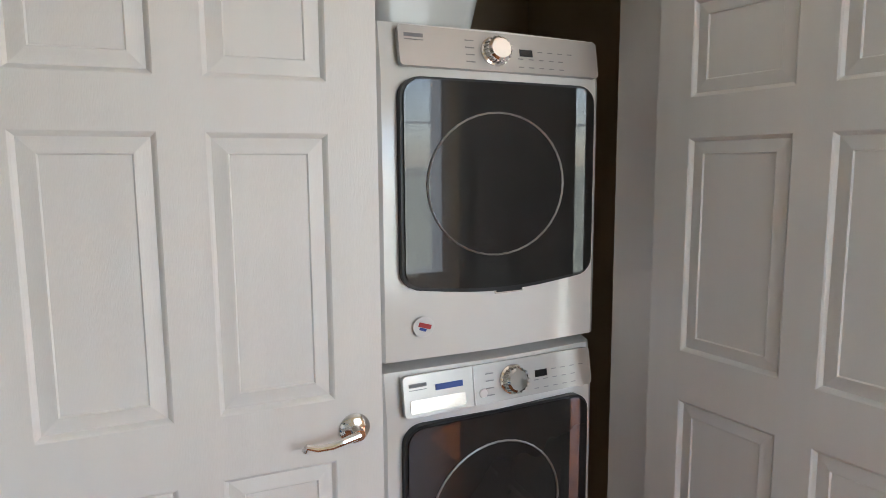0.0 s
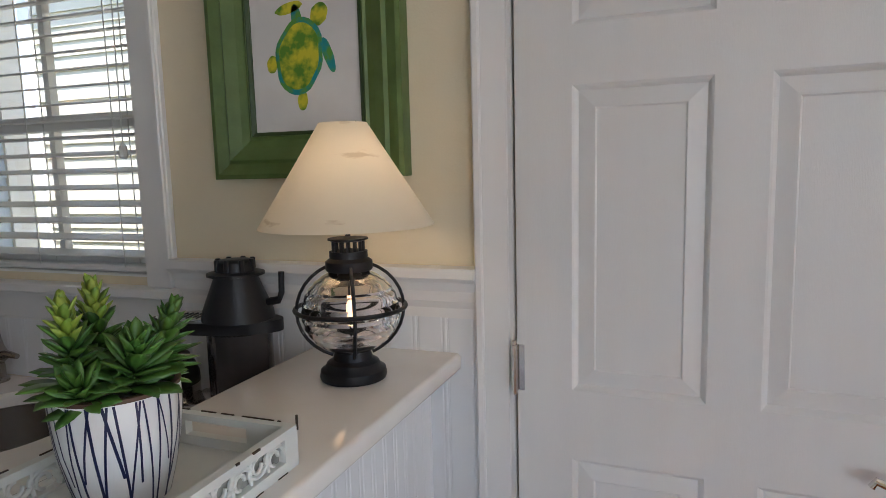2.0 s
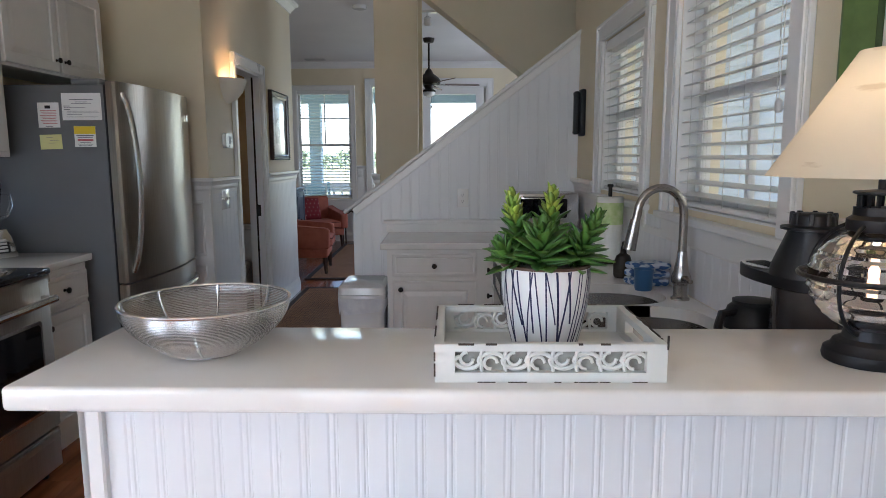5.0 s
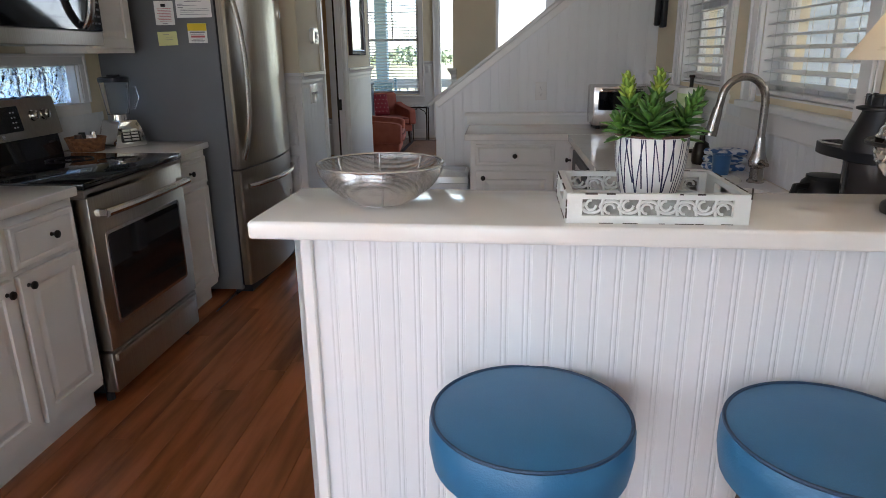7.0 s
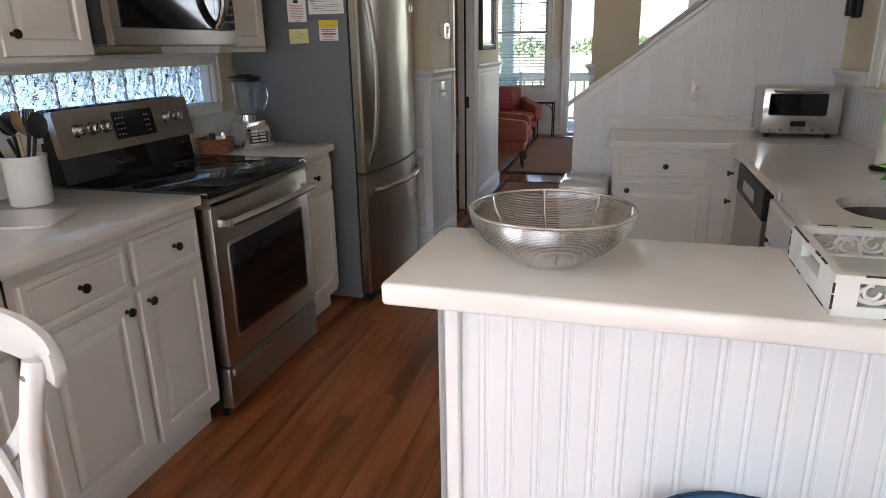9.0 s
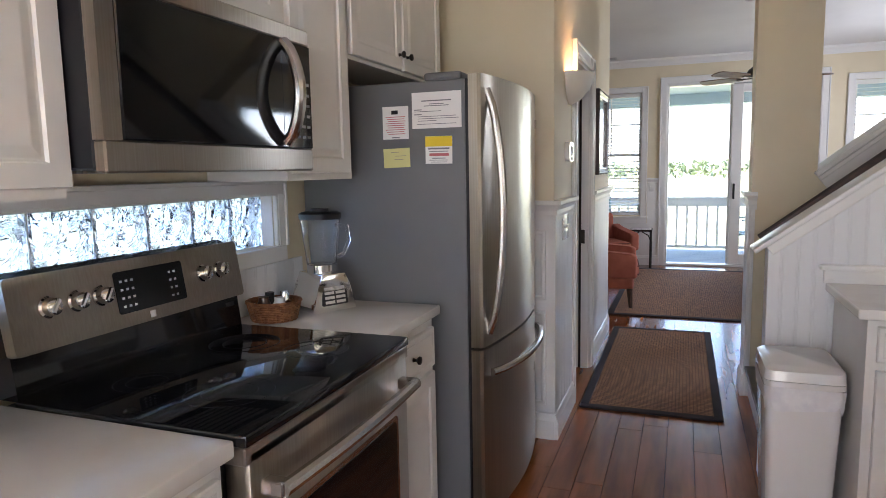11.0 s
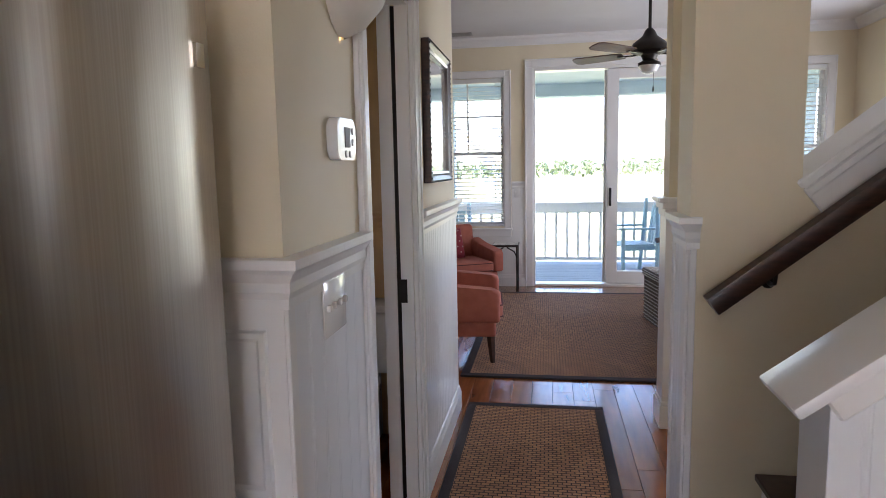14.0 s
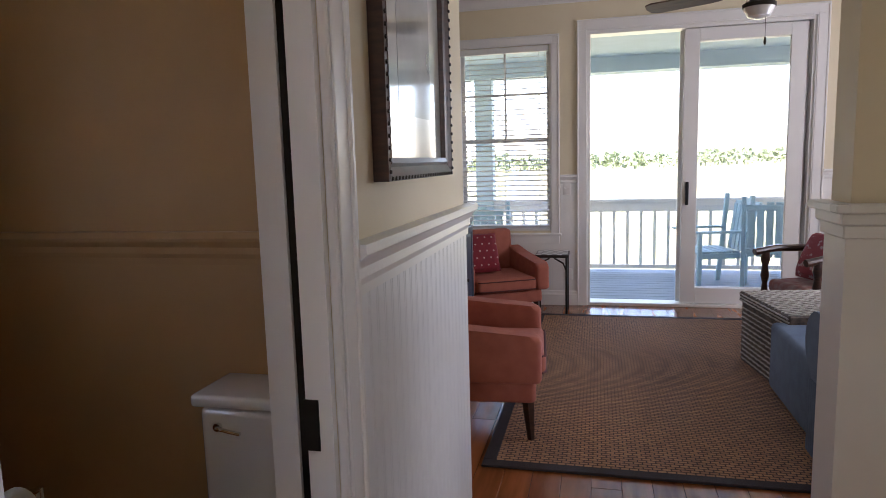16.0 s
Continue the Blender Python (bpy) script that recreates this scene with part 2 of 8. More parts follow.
def wall(name, axis, c0, c1, a0, a1, z0, z1, holes, material, label):
    """A straight wall of thickness c0..c1 running from a0 to a1, with openings (from, to, bottom, top)."""
    bm = bmesh.new()
    def put(u0, u1, w0, w1):
        if u1 - u0 < 1e-4 or w1 - w0 < 1e-4:
            return
        if axis == "y":
            box(bm, c0, c1, u0, u1, w0, w1)
        else:
            box(bm, u0, u1, c0, c1, w0, w1)
    at = a0
    for h0, h1, b, t in sorted(holes):
        put(at, h0, z0, z1)
        put(h0, h1, z0, b)
        put(h0, h1, t, z1)
        at = h1
    put(at, a1, z0, z1)
    return structure(make(name, bm, material), label, "wall")


WIN_A = (1.84, 2.56, 1.208, 1.965)
WIN_B = (0.712, 1.465, 1.20, 1.968)
CLOSET = (-1.83, -0.19, 0.0, 2.04)
BATH = (3.985, 4.655, 0.0, 2.06)
BLOCKS = (0.10, 2.16, 1.14, 1.33)
SLIDER = (-0.52, 1.36, 0.0, 2.54)
LWIN = (-1.73, -0.865, 0.72, 2.45)
RWIN = (1.74, 2.62, 0.72, 2.46)
SOUTH = (-1.1, 1.2, 0.08, 2.4)
DINE = (-2.9, -1.1, 0.6, 2.3)

wall("wall_east", "y", XE, XE + 0.16, YB, YS + 0.16, 0, ZC, [WIN_A, WIN_B, CLOSET], WALL, "cream painted wall with two small windows and a closet")
wall_west = wall("wall_west", "y", XW - 0.16, XW, YB, 3.49, 0, ZC, [BLOCKS, DINE], WALL, "cream painted wall behind the stove with glass blocks")
wall_hall = wall("wall_hall", "y", XH - 0.12, XH, 3.49, YL, 0, ZC, [BATH], WALL, "cream hall wall with a bathroom doorway")
wall("wall_north", "x", YG, YG + 0.18, -4.2, XLE + 0.16, 0, ZC, [SLIDER, LWIN, RWIN], WALL, "cream living room wall with a sliding glass door")
wall("wall_south", "x", YB - 0.16, YB, XW - 0.16, XE + 0.16, 0, ZC, [SOUTH], WALL, "cream dining room wall with a wide window")
wall("wall_living_west", "y", -4.2, -4.04, YL - 0.12, YG, 0, ZC, [], WALL, "cream living room side wall")
wall("wall_living_east", "y", XLE, XLE + 0.16, YS + 0.16, YG, 0, ZC, [(7.0, 8.6, 0.75, 2.3)], WALL, "cream living room side wall with an added unseen window")
wall("wall_living_south", "x", YL - 0.12, YL, -4.04, XH - 0.12, 0, ZC, [], WALL, "cream living room back wall")
wall("wall_fridge_return", "x", 3.37, 3.49, XW, XH, 0, ZC, [], WALL, "cream wall end beside the fridge")
# the hole is for an unseen window, added to brighten the bathroom
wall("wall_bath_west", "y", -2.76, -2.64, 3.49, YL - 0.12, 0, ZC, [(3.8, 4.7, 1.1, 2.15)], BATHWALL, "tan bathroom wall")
wall("wall_bath_south", "x", 3.495, 3.515, -2.64, XH - 0.12, 0, ZC, [], BATHWALL, "tan bathroom wall")
wall("wall_bath_north", "x", 5.405, 5.45, -2.64, XH - 0.12, 0, ZC, [], BATHWALL, "tan bathroom wall")
SIDING = mat("pale blue lap siding", (0.55, 0.62, 0.7), 0.6, color2=(0.5, 0.57, 0.65), scale=3, bump=0.1)
wall("wall_stair_east", "x", YS, YS + 0.16, XE + 0.16, XLE, 0, ZC, [], SIDING, "pale blue outside wall of the stairwell")

floor_plate = bmesh.new()
box(floor_plate, -4.2, XLE + 0.16, YB - 0.16, YG + 0.18, -0.16, -0.02)
floor = structure(make("floor", floor_plate, DARKWOOD), "reddish brown stained wood plank floor", "floor")
bm = bmesh.new()
box(bm, -4.2, XLE + 0.16, YB - 0.16, YG + 0.18, ZC, ZC + 0.15)
structure(make("ceiling", bm, CEIL), "flat off-white painted ceiling", "ceiling")

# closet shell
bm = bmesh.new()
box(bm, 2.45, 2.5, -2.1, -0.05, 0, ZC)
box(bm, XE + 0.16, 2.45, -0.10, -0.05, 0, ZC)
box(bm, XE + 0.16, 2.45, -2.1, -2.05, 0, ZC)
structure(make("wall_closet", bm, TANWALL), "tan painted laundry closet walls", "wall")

# ---- stair walls ----
bm = bmesh.new()
prism(bm, [(0.07, 0), (XE, 0), (XE, 2.13), (0.07, 1.085)], "y", YS + 0.01, YS + 0.12)
knee = structure(make("wall_stair_knee", bm, BEAD), "white beadboard stair wall with a sloping cap", "wall")
SL = 0.75
bm = bmesh.new()
ln = math.hypot(XE + 0.02, (XE + 0.02) * SL)
cap_m = pose(0.02, YS + 0.065, 1.028, 0, -math.degrees(math.atan(SL)), 0)
box(bm, 0, ln - 0.02, -0.085, 0.085, 0, 0.022, bev=0.006, seg=2, m=cap_m)
box(bm, 0.05, ln - 0.03, -0.068, -0.058, -0.045, 0.0, bev=0.004, m=cap_m)
make("cap", bm, WHITE, knee, True)
bm = bmesh.new()
X0 = 0.10
prism(bm, [(X0, 0), (XLE, 0), (XLE, 2.9), (2.41, 2.9), (0.437, 1.34), (0.437, 2.60), (0.439, ZC), (X0, ZC)], "y", YN, YN + 0.22)
prism(bm, [(0.44, 2.66), (1.28, 2.01), (2.38, 2.9), (0.44, 2.9)], "y", YN + 0.001, YN + 0.219)
structure(make("wall_stair_far", bm, WALL), "cream stair wall with a triangular opening to the living room", "wall")
# sloping white cap on the far stair wall
bm = bmesh.new()
cm = pose(0.437, YN, 1.335, 0, -math.degrees(math.atan(0.79)), 0)
box(bm, 0.0, 1.06, -0.03, 0.24, 0.0, 0.03, bev=0.006, m=cm)
box(bm, 0.0, 1.04, -0.018, -0.002, -0.10, 0.0, bev=0.004, m=cm)
box(bm, 0.0, 1.04, -0.026, -0.002, -0.03, 0.0, bev=0.006, m=cm)
structure(make("trim_stair_opening", bm, WHITE, None, True), "white sloping trim along the stair opening", "trim")

# living room column
bm = bmesh.new()
box(bm, 0.262, 0.436, 5.66, 5.82, RAIL, ZC)
structure(make("column_shaft", bm, WALL), "cream column above white wainscot", "column")
bm = bmesh.new()
box(bm, 0.25, 0.448, 5.65, 5.83, 0, RAIL - 0.10)
for z0, z1, o in ((0.0, 0.13, 0.014), (0.13, 0.15, 0.007), (RAIL - 0.10, RAIL - 0.06, 0.01), (RAIL - 0.06, RAIL - 0.025, 0.022), (RAIL - 0.025, RAIL, 0.04)):
    box(bm, 0.25 - o, 0.448 + o, 5.65 - o, 5.83 + o, z0, z1, bev=0.004)
structure(make("column_wainscot", bm, WHITE), "white panelled column base with a moulded cap", "column")

# stair steps
stair = structure(empty("staircase", pose(0.12, 0, 0)), "staircase with dark wood treads and white risers", "stairs")
for i in range(14):
    blocks("riser", WHITE, [(i * 0.235, i * 0.235 + 0.02, YS + 0.125, YN - 0.005, i * 0.19, i * 0.19 + 0.165)], stair)
    blocks("tread", DARKWOOD, [(i * 0.235 - 0.025, i * 0.235 + 0.25, YS + 0.125, YN - 0.005, i * 0.19 + 0.166, i * 0.19 + 0.19)] if i < 11 else [(i * 0.235 - 0.025, i * 0.235 + 0.02, YS + 0.125, YN - 0.005, i * 0.19 + 0.166, i * 0.19 + 0.19)], stair, bev=0.004)

# handrail on the far stair wall
bm = bmesh.new()
hm = pose(0.155, YN - 0.075, 0.97, 0, -math.degrees(math.atan(0.78)), 0)
prof = [(-0.03, -0.02), (-0.034, 0.005), (-0.026, 0.03), (0, 0.04), (0.026, 0.03), (0.034, 0.005), (0.03, -0.02), (0.02, -0.034), (-0.02, -0.034)]
vs = prism(bm, prof, "x", 0, 2.3)
bmesh.ops.transform(bm, matrix=hm, verts=vs)
hr = tagged(make("handrail", bm, DARKWOOD, None, True), "dark brown wooden handrail on wall brackets", "handrail")
for d in (0.22, 1.3, 2.1):
    bm = bmesh.new()
    c = hm @ Vector((d, 0, -0.03))
    tube(bm, [c, c + Vector((0, 0.01, -0.04)), c + Vector((0, 0.045, -0.05)), c + Vector((0, 0.073, -0.045))], 0.007)
    lathe(bm, [(0.022, 0), (0.022, 0.005), (0.01, 0.008)], 12, m=Matrix.Translation(c + Vector((0, 0.074, -0.045))) @ pose(0, 0, 0, 90, 0, 0))
    make("bracket", bm, BRONZE, hr, True)


# ---- wainscot, rails, trim ----
def plank_profile(w, t=0.008):
    return [(0, 0), (0, t - 0.001), (0.002, t), (w - 0.016, t), (w - 0.0125, t - 0.001), (w - 0.0095, t), (w - 0.006, t), (w - 0.0035, t - 0.001), (w - 0.0002, t - 0.001), (w - 0.0002, 0)]


BEADS = {}


def beads(parent, m, length, z0, z1, pitch=0.085, top=None, name="plank"):
    """Beadboard planks as pieces, from 0 to length along x of the pose m, facing its -y; top(x) gives a sloping top."""
    n = max(1, round(length / pitch))
    w = length / n
    for i in range(n):
        if top:
            a, b = top(i * w), top((i + 1) * w)
            key = None
        else:
            a = b = z1
            key = (round(w, 4), round(z0, 3), round(z1, 3))
        me = BEADS.get(key) if key else None
        if me is None:
            bm = bmesh.new()
            pr = plank_profile(w)
            lo = [bm.verts.new((p, -q, z0)) for p, q in pr]
            hi = [bm.verts.new((p, -q, a + (b - a) * p / w)) for p, q in pr]
            bm.faces.new(lo)
            bm.faces.new(hi[::-1])
            for k in range(len(pr)):
                bm.faces.new((lo[k], hi[k], hi[(k + 1) % len(pr)], lo[(k + 1) % len(pr)]))
            bmesh.ops.recalc_face_normals(bm, faces=bm.faces)
            me = bpy.data.meshes.new(name)
            bm.to_mesh(me)
            bm.free()
            me.materials.append(BEAD)
            if key:
                BEADS[key] = me
        piece(name, me, m @ Matrix.Translation((i * w, 0, 0)), parent)


RAILPROF = [(0, 0), (-0.012, 0.0), (-0.012, 0.02), (-0.018, 0.035), (-0.018, 0.055), (-0.03, 0.075), (-0.042, 0.085), (-0.042, 0.105), (0, 0.105)]
BASEPROF = [(0, 0), (-0.016, 0), (-0.016, 0.10), (-0.01, 0.115), (-0.006, 0.135), (0, 0.14)]
CROWN = [(0, 0), (-0.012, 0), (-0.018, 0.02), (-0.05, 0.06), (-0.075, 0.075), (-0.08, 0.10), (0, 0.10)]


def moulding(name, prof, m, length, z, label, miter0=0.0, miter1=0.0):
    """A strip with a profile (out of the wall, up) running along x of the pose m; miters lengthen it with distance from the wall."""
    bm = bmesh.new()
    lo = [bm.verts.new((miter0 * p, p, z + q)) for p, q in prof]
    hi = [bm.verts.new((length - miter1 * p, p, z + q)) for p, q in prof]
    bm.faces.new(lo)
    bm.faces.new(hi[::-1])
    for k in range(len(prof)):
        bm.faces.new((lo[k], hi[k], hi[(k + 1) % len(prof)], lo[(k + 1) % len(prof)]))
    return structure(make(name, bm, WHITE, m=m), label, "trim")


def casing(bm, x0, x1, z1, w=0.09, z0=0.0, legs=True):
    """A moulded door or window casing facing -y round an opening."""
    for a, b in ((x0 - w, x0), (x1, x1 + w)):
        box(bm, a, b, -0.018, 0, z0, z1, bev=0.003)
        box(bm, a + w * 0.12, b - w * 0.12, -0.023, -0.018, z0, z1 + w * 0.1, bev=0.002)
        e = a if a < x0 - 0.01 else b - 0.016
        box(bm, e, e + 0.016, -0.030, -0.018, z0, z1 + w - 0.016, bev=0.003)
    box(bm, x0 - w, x1 + w, -0.018, 0, z1, z1 + w, bev=0.003)
    box(bm, x0 - w * 0.2, x1 + w * 0.2, -0.023, -0.018, z1 + w * 0.12, z1 + w * 0.88, bev=0.002)
    box(bm, x0 - w, x1 + w, -0.030, -0.018, z1 + w - 0.016, z1 + w, bev=0.003)


# poses of wall faces: x runs along the wall, the face looks to its -y
def on_west(x, y):
    return pose(x, y, 0, 0, 0, 90)


def on_east(x, y):
    return pose(x, y, 0, 0, 0, -90)


def on_north(x, y):
    return pose(x, y, 0, 0, 0, 0)


# hall wall (faces +x, x of the pose runs to +y)
hallw = structure(empty("wainscot_hall"), "white beadboard wainscot along the hall", "wainscot")
beads(hallw, on_west(XH, 3.395), 3.907 - 3.395, 0.0, 1.15)
beads(hallw, on_west(XH, 4.733), YL - 4.733, 0.0, 1.15, pitch=0.05)
moulding("trim_rail_hall_near", RAILPROF, on_west(XH, 3.37), 3.907 - 3.37, RAIL - 0.105, "white moulded chair rail", 1, 0)
moulding("trim_rail_hall", RAILPROF, on_west(XH, 4.733), YL - 4.733, RAIL - 0.105, "white moulded chair rail", 0, 1)
moulding("trim_rail_hall_end", RAILPROF, pose(XH, YL, 0, 0, 0, 180), 0.12, RAIL - 0.105, "white moulded chair rail end", 1, 0)
moulding("baseboard_hall_near", BASEPROF, on_west(XH + 0.010, 3.345), 3.907 - 3.345, 0.0, "white baseboard")
moulding("baseboard_hall", BASEPROF, on_west(XH + 0.008, 4.733), YL - 4.733, 0.0, "white baseboard")
moulding("trim_crown_hall", CROWN, on_west(XH, 3.37), YL - 3.37, ZC - 0.10, "white crown moulding", 1, 1)
bm = bmesh.new()
casing(bm, BATH[0], BATH[1], BATH[3], 0.078)
bmesh.ops.transform(bm, matrix=on_west(XH, 0), verts=bm.verts)
# jamb lining with the slot of a pocket door
for y0, y1 in ((BATH[0], BATH[0] + 0.018), (BATH[1] - 0.018, BATH[1])):
    box(bm, XH - 0.05, XH, y0, y1, 0, BATH[3])
    box(bm, XH - 0.12, XH - 0.068, y0, y1, 0, BATH[3])
box(bm, XH - 0.12, XH, BATH[0] + 0.018, BATH[1] - 0.018, BATH[3] - 0.018, BATH[3])
structure(make("door_bathroom_casing", bm, WHITE), "white moulded bathroom door casing", "door frame")
bm = bmesh.new()
# two dark strips inside the pocket door slot take the place of its shade
box(bm, XH - 0.0675, XH - 0.0505, BATH[1] - 0.010, BATH[1] - 0.004, 0.0, BATH[3] - 0.02)
box(bm, XH - 0.0675, XH - 0.0505, BATH[0] + 0.004, BATH[0] + 0.010, 0.0, BATH[3] - 0.02)
box(bm, XH - 0.052, XH - 0.025, BATH[1] - 0.021, BATH[1] - 0.0182, 0.89, 0.985)
tagged(make("latch_plate", bm, BRONZE), "dark metal latch plate and strips painting shade in the door slot", "latch")

# wall end beside the fridge, with a raised panel
bm = bmesh.new()
nested(bm, -1.14, -0.905, 0.0, 1.145, [(0, 0.008)], back=0, m=pose(0, 3.37, 0))
nested(bm, -1.08, -0.93, 0.74, 1.10, [(0, 0.009), (0.004, 0.018), (0.016, 0.018), (0.024, 0.011), (0.03, 0.011)], back=0.005, m=pose(0, 3.37, 0))
nested(bm, -1.08, -0.93, 0.18, 0.68, [(0, 0.009), (0.004, 0.018), (0.016, 0.018), (0.024, 0.011), (0.03, 0.011)], back=0.005, m=pose(0, 3.37, 0))
box(bm, XH + 0.0005, XH + 0.010, 3.358, 3.3945, 0.0, 1.145, bev=0.002)
box(bm, -0.9045, XH + 0.0004, 3.358, 3.3695, 0.0, 1.145)
structure(make("wainscot_fridge_end", bm, WHITE), "white raised panel wainscot beside the fridge", "wainscot")
moulding("trim_rail_fridge_end", RAILPROF, on_north(XW, 3.37), XH - XW, RAIL - 0.105, "white moulded chair rail", 0, 1)
moulding("baseboard_fridge_end", BASEPROF, on_north(XW, 3.357), XH - XW + 0.01, 0.0, "white baseboard")

# stair wall end facing the hall
stw = structure(empty("wainscot_stair_end"), "white wainscot on the end of the stair wall", "wainscot")
beads(stw, on_east(X0, YN + 0.18), 0.14, 0.0, 1.15, pitch=0.055)
bm = bmesh.new()
box(bm, X0 - 0.012, X0, YN - 0.012, YN + 0.04, 0, 1.145, bev=0.003)
box(bm, X0 - 0.012, X0, YN + 0.18, YN + 0.232, 0, 1.145, bev=0.003)
box(bm, X0, X0 + 0.022, YN - 0.012, YN, 0, 1.145, bev=0.003)
make("corner_board", bm, WHITE, stw)
moulding("trim_rail_stair_end", RAILPROF, on_east(X0, YN + 0.22), 0.22, RAIL - 0.105, "white moulded chair rail", 0, 1)
moulding("trim_rail_stair_return", RAILPROF, on_north(X0, YN), 0.03, RAIL - 0.105, "white moulded chair rail return", 1, 0)
moulding("baseboard_stair_end", BASEPROF, on_east(X0 - 0.012, YN + 0.23), 0.24, 0.0, "white baseboard")
for nm, mm, l2 in (("trim_crown_post", on_north(X0, YN), 0.335), ("trim_crown_post_side", on_east(X0, YN + 0.22), 0.22)):
    moulding(nm, CROWN, mm, l2, 2.60, "white crown moulding round the post", 1 if l2 > 0.31 else 0, 0 if l2 > 0.31 else 1)

# east wall wainscot above the counter and the bar, with a rail
eastw = structure(empty("wainscot_window_wall"), "white beadboard wainscot under the windows", "wainscot")
beads(eastw, on_east(XE, YS), YS - 0.28, TOP, 1.15, pitch=0.062)
beads(eastw, on_east(XE, 0.28), 0.28 + 0.115, 0.0, 1.15, pitch=0.062)
for i, (a, b) in enumerate(((YS, WIN_A[1] + 0.085), (WIN_B[0] - 0.085, -0.115))):
    moulding("trim_rail_window_wall_%d" % (i + 1), RAILPROF, on_east(XE, a), a - b, RAIL - 0.105, "white moulded chair rail")
moulding("trim_rail_under_windows", [(0, 0), (-0.012, 0), (-0.014, 0.03), (0, 0.03)], on_east(XE, WIN_A[1] + 0.08), WIN_A[1] - WIN_B[0] + 0.16, 1.075, "white apron trim under the windows")
beads(knee, pose(0.07, YS + 0.01, 0), XE - 0.07, 0.0, 0, pitch=0.062, top=lambda x: 1.075 + SL * x)

# living room north wall: wainscot, base, crown
for i, (a, b) in enumerate(((-4.0, LWIN[0] - 0.09), (LWIN[1] + 0.09, SLIDER[0] - 0.10), (SLIDER[1] + 0.10, RWIN[0] - 0.09), (RWIN[1] + 0.09, XLE))):
    if b - a > 0.03:
        moulding("trim_rail_living_%d" % (i + 1), RAILPROF, on_north(a, YG), b - a, RAIL - 0.105, "white moulded chair rail")
        bm = bmesh.new()
        box(bm, a, b, YG - 0.01, YG, 0, RAIL - 0.105)
        structure(make("wainscot_living_%d" % (i + 1), bm, WHITE), "white painted wainscot panel", "wainscot")
        moulding("baseboard_living_%d" % (i + 1), BASEPROF, on_north(a, YG - 0.011), b - a, 0.0, "white baseboard")
for i, w in enumerate((LWIN, RWIN)):
    bm = bmesh.new()
    box(bm, w[0] - 0.09, w[1] + 0.09, YG - 0.01, YG, 0, w[2] - 0.12)
    structure(make("wainscot_under_window_%d" % (i + 1), bm, WHITE), "white painted wainscot panel", "wainscot")
    moulding("baseboard_under_window_%d" % (i + 1), BASEPROF, on_north(w[0] - 0.09, YG - 0.011), w[1] - w[0] + 0.18, 0.0, "white baseboard")
moulding("trim_crown_living", CROWN, on_north(-4.04, YG), XLE + 4.04, ZC - 0.10, "white crown moulding")
moulding("trim_crown_living_east", CROWN, on_east(XLE, YG), YG - 4.7, ZC - 0.10, "white crown moulding")

# ---- windows ----
SLAT = mat("white blind slat", (0.8, 0.8, 0.78), 0.4, color2=(0.77, 0.77, 0.75), scale=3)
CORD = mat("white cord", (0.7, 0.69, 0.66), 0.8)


def window(index, m, w, h, rail=True, muntin=True, label="", depth=0.16):
    """A double-hung window in an opening w x h whose lower inner corner is the pose m, facing its -y; casing, sash, pane."""
    win = structure(empty("window_%d" % index, m), label, "window")
    bm = bmesh.new()
    casing(bm, 0, w, h, 0.085, z0=-0.02)
    box(bm, -0.10, w + 0.10, -0.045, 0.0, -0.045, -0.02, bev=0.004)
    box(bm, -0.085, w + 0.085, -0.018, 0.0, -0.12, -0.045, bev=0.003)
    make("casing", bm, WHITE, win)
    bm = bmesh.new()
    y0, y1 = depth - 0.09, depth - 0.05
    for a, b, c, d in ((0, 0.04, 0, h), (w - 0.04, w, 0, h), (0.04, w - 0.04, 0, 0.05), (0.04, w - 0.04, h - 0.04, h)):
        box(bm, a, b, y0, y1, c, d, bev=0.003)
    if rail:
        box(bm, 0.04, w - 0.04, y0 - 0.01, y1, h * 0.5 - 0.02, h * 0.5 + 0.02, bev=0.003)
    if muntin:
        box(bm, w / 2 - 0.009, w / 2 + 0.009, y0 + 0.01, y1 - 0.005, h * 0.5, h - 0.04)
        if h > 1:
            box(bm, 0.04, w - 0.04, y0 + 0.011, y1 - 0.006, h * 0.75 - 0.009, h * 0.75 + 0.009)
        else:
            box(bm, w / 2 - 0.009, w / 2 + 0.009, y0 + 0.01, y1 - 0.005, 0.05, h * 0.5)
    box(bm, 0, 0.006, 0.0, y0, 0, h)
    box(bm, w - 0.006, w, 0.0, y0, 0, h)
    box(bm, 0.006, w - 0.006, 0.0, y0, 0, 0.006)
    make("sash", bm, WHITE, win)
    bm = bmesh.new()
    box(bm, 0.04, w - 0.04, (y0 + y1) / 2 - 0.002, (y0 + y1) / 2 + 0.002, 0.05, h - 0.04)
    pane = make("pane", bm, PANE, win)
    pane.visible_shadow = False
    return win


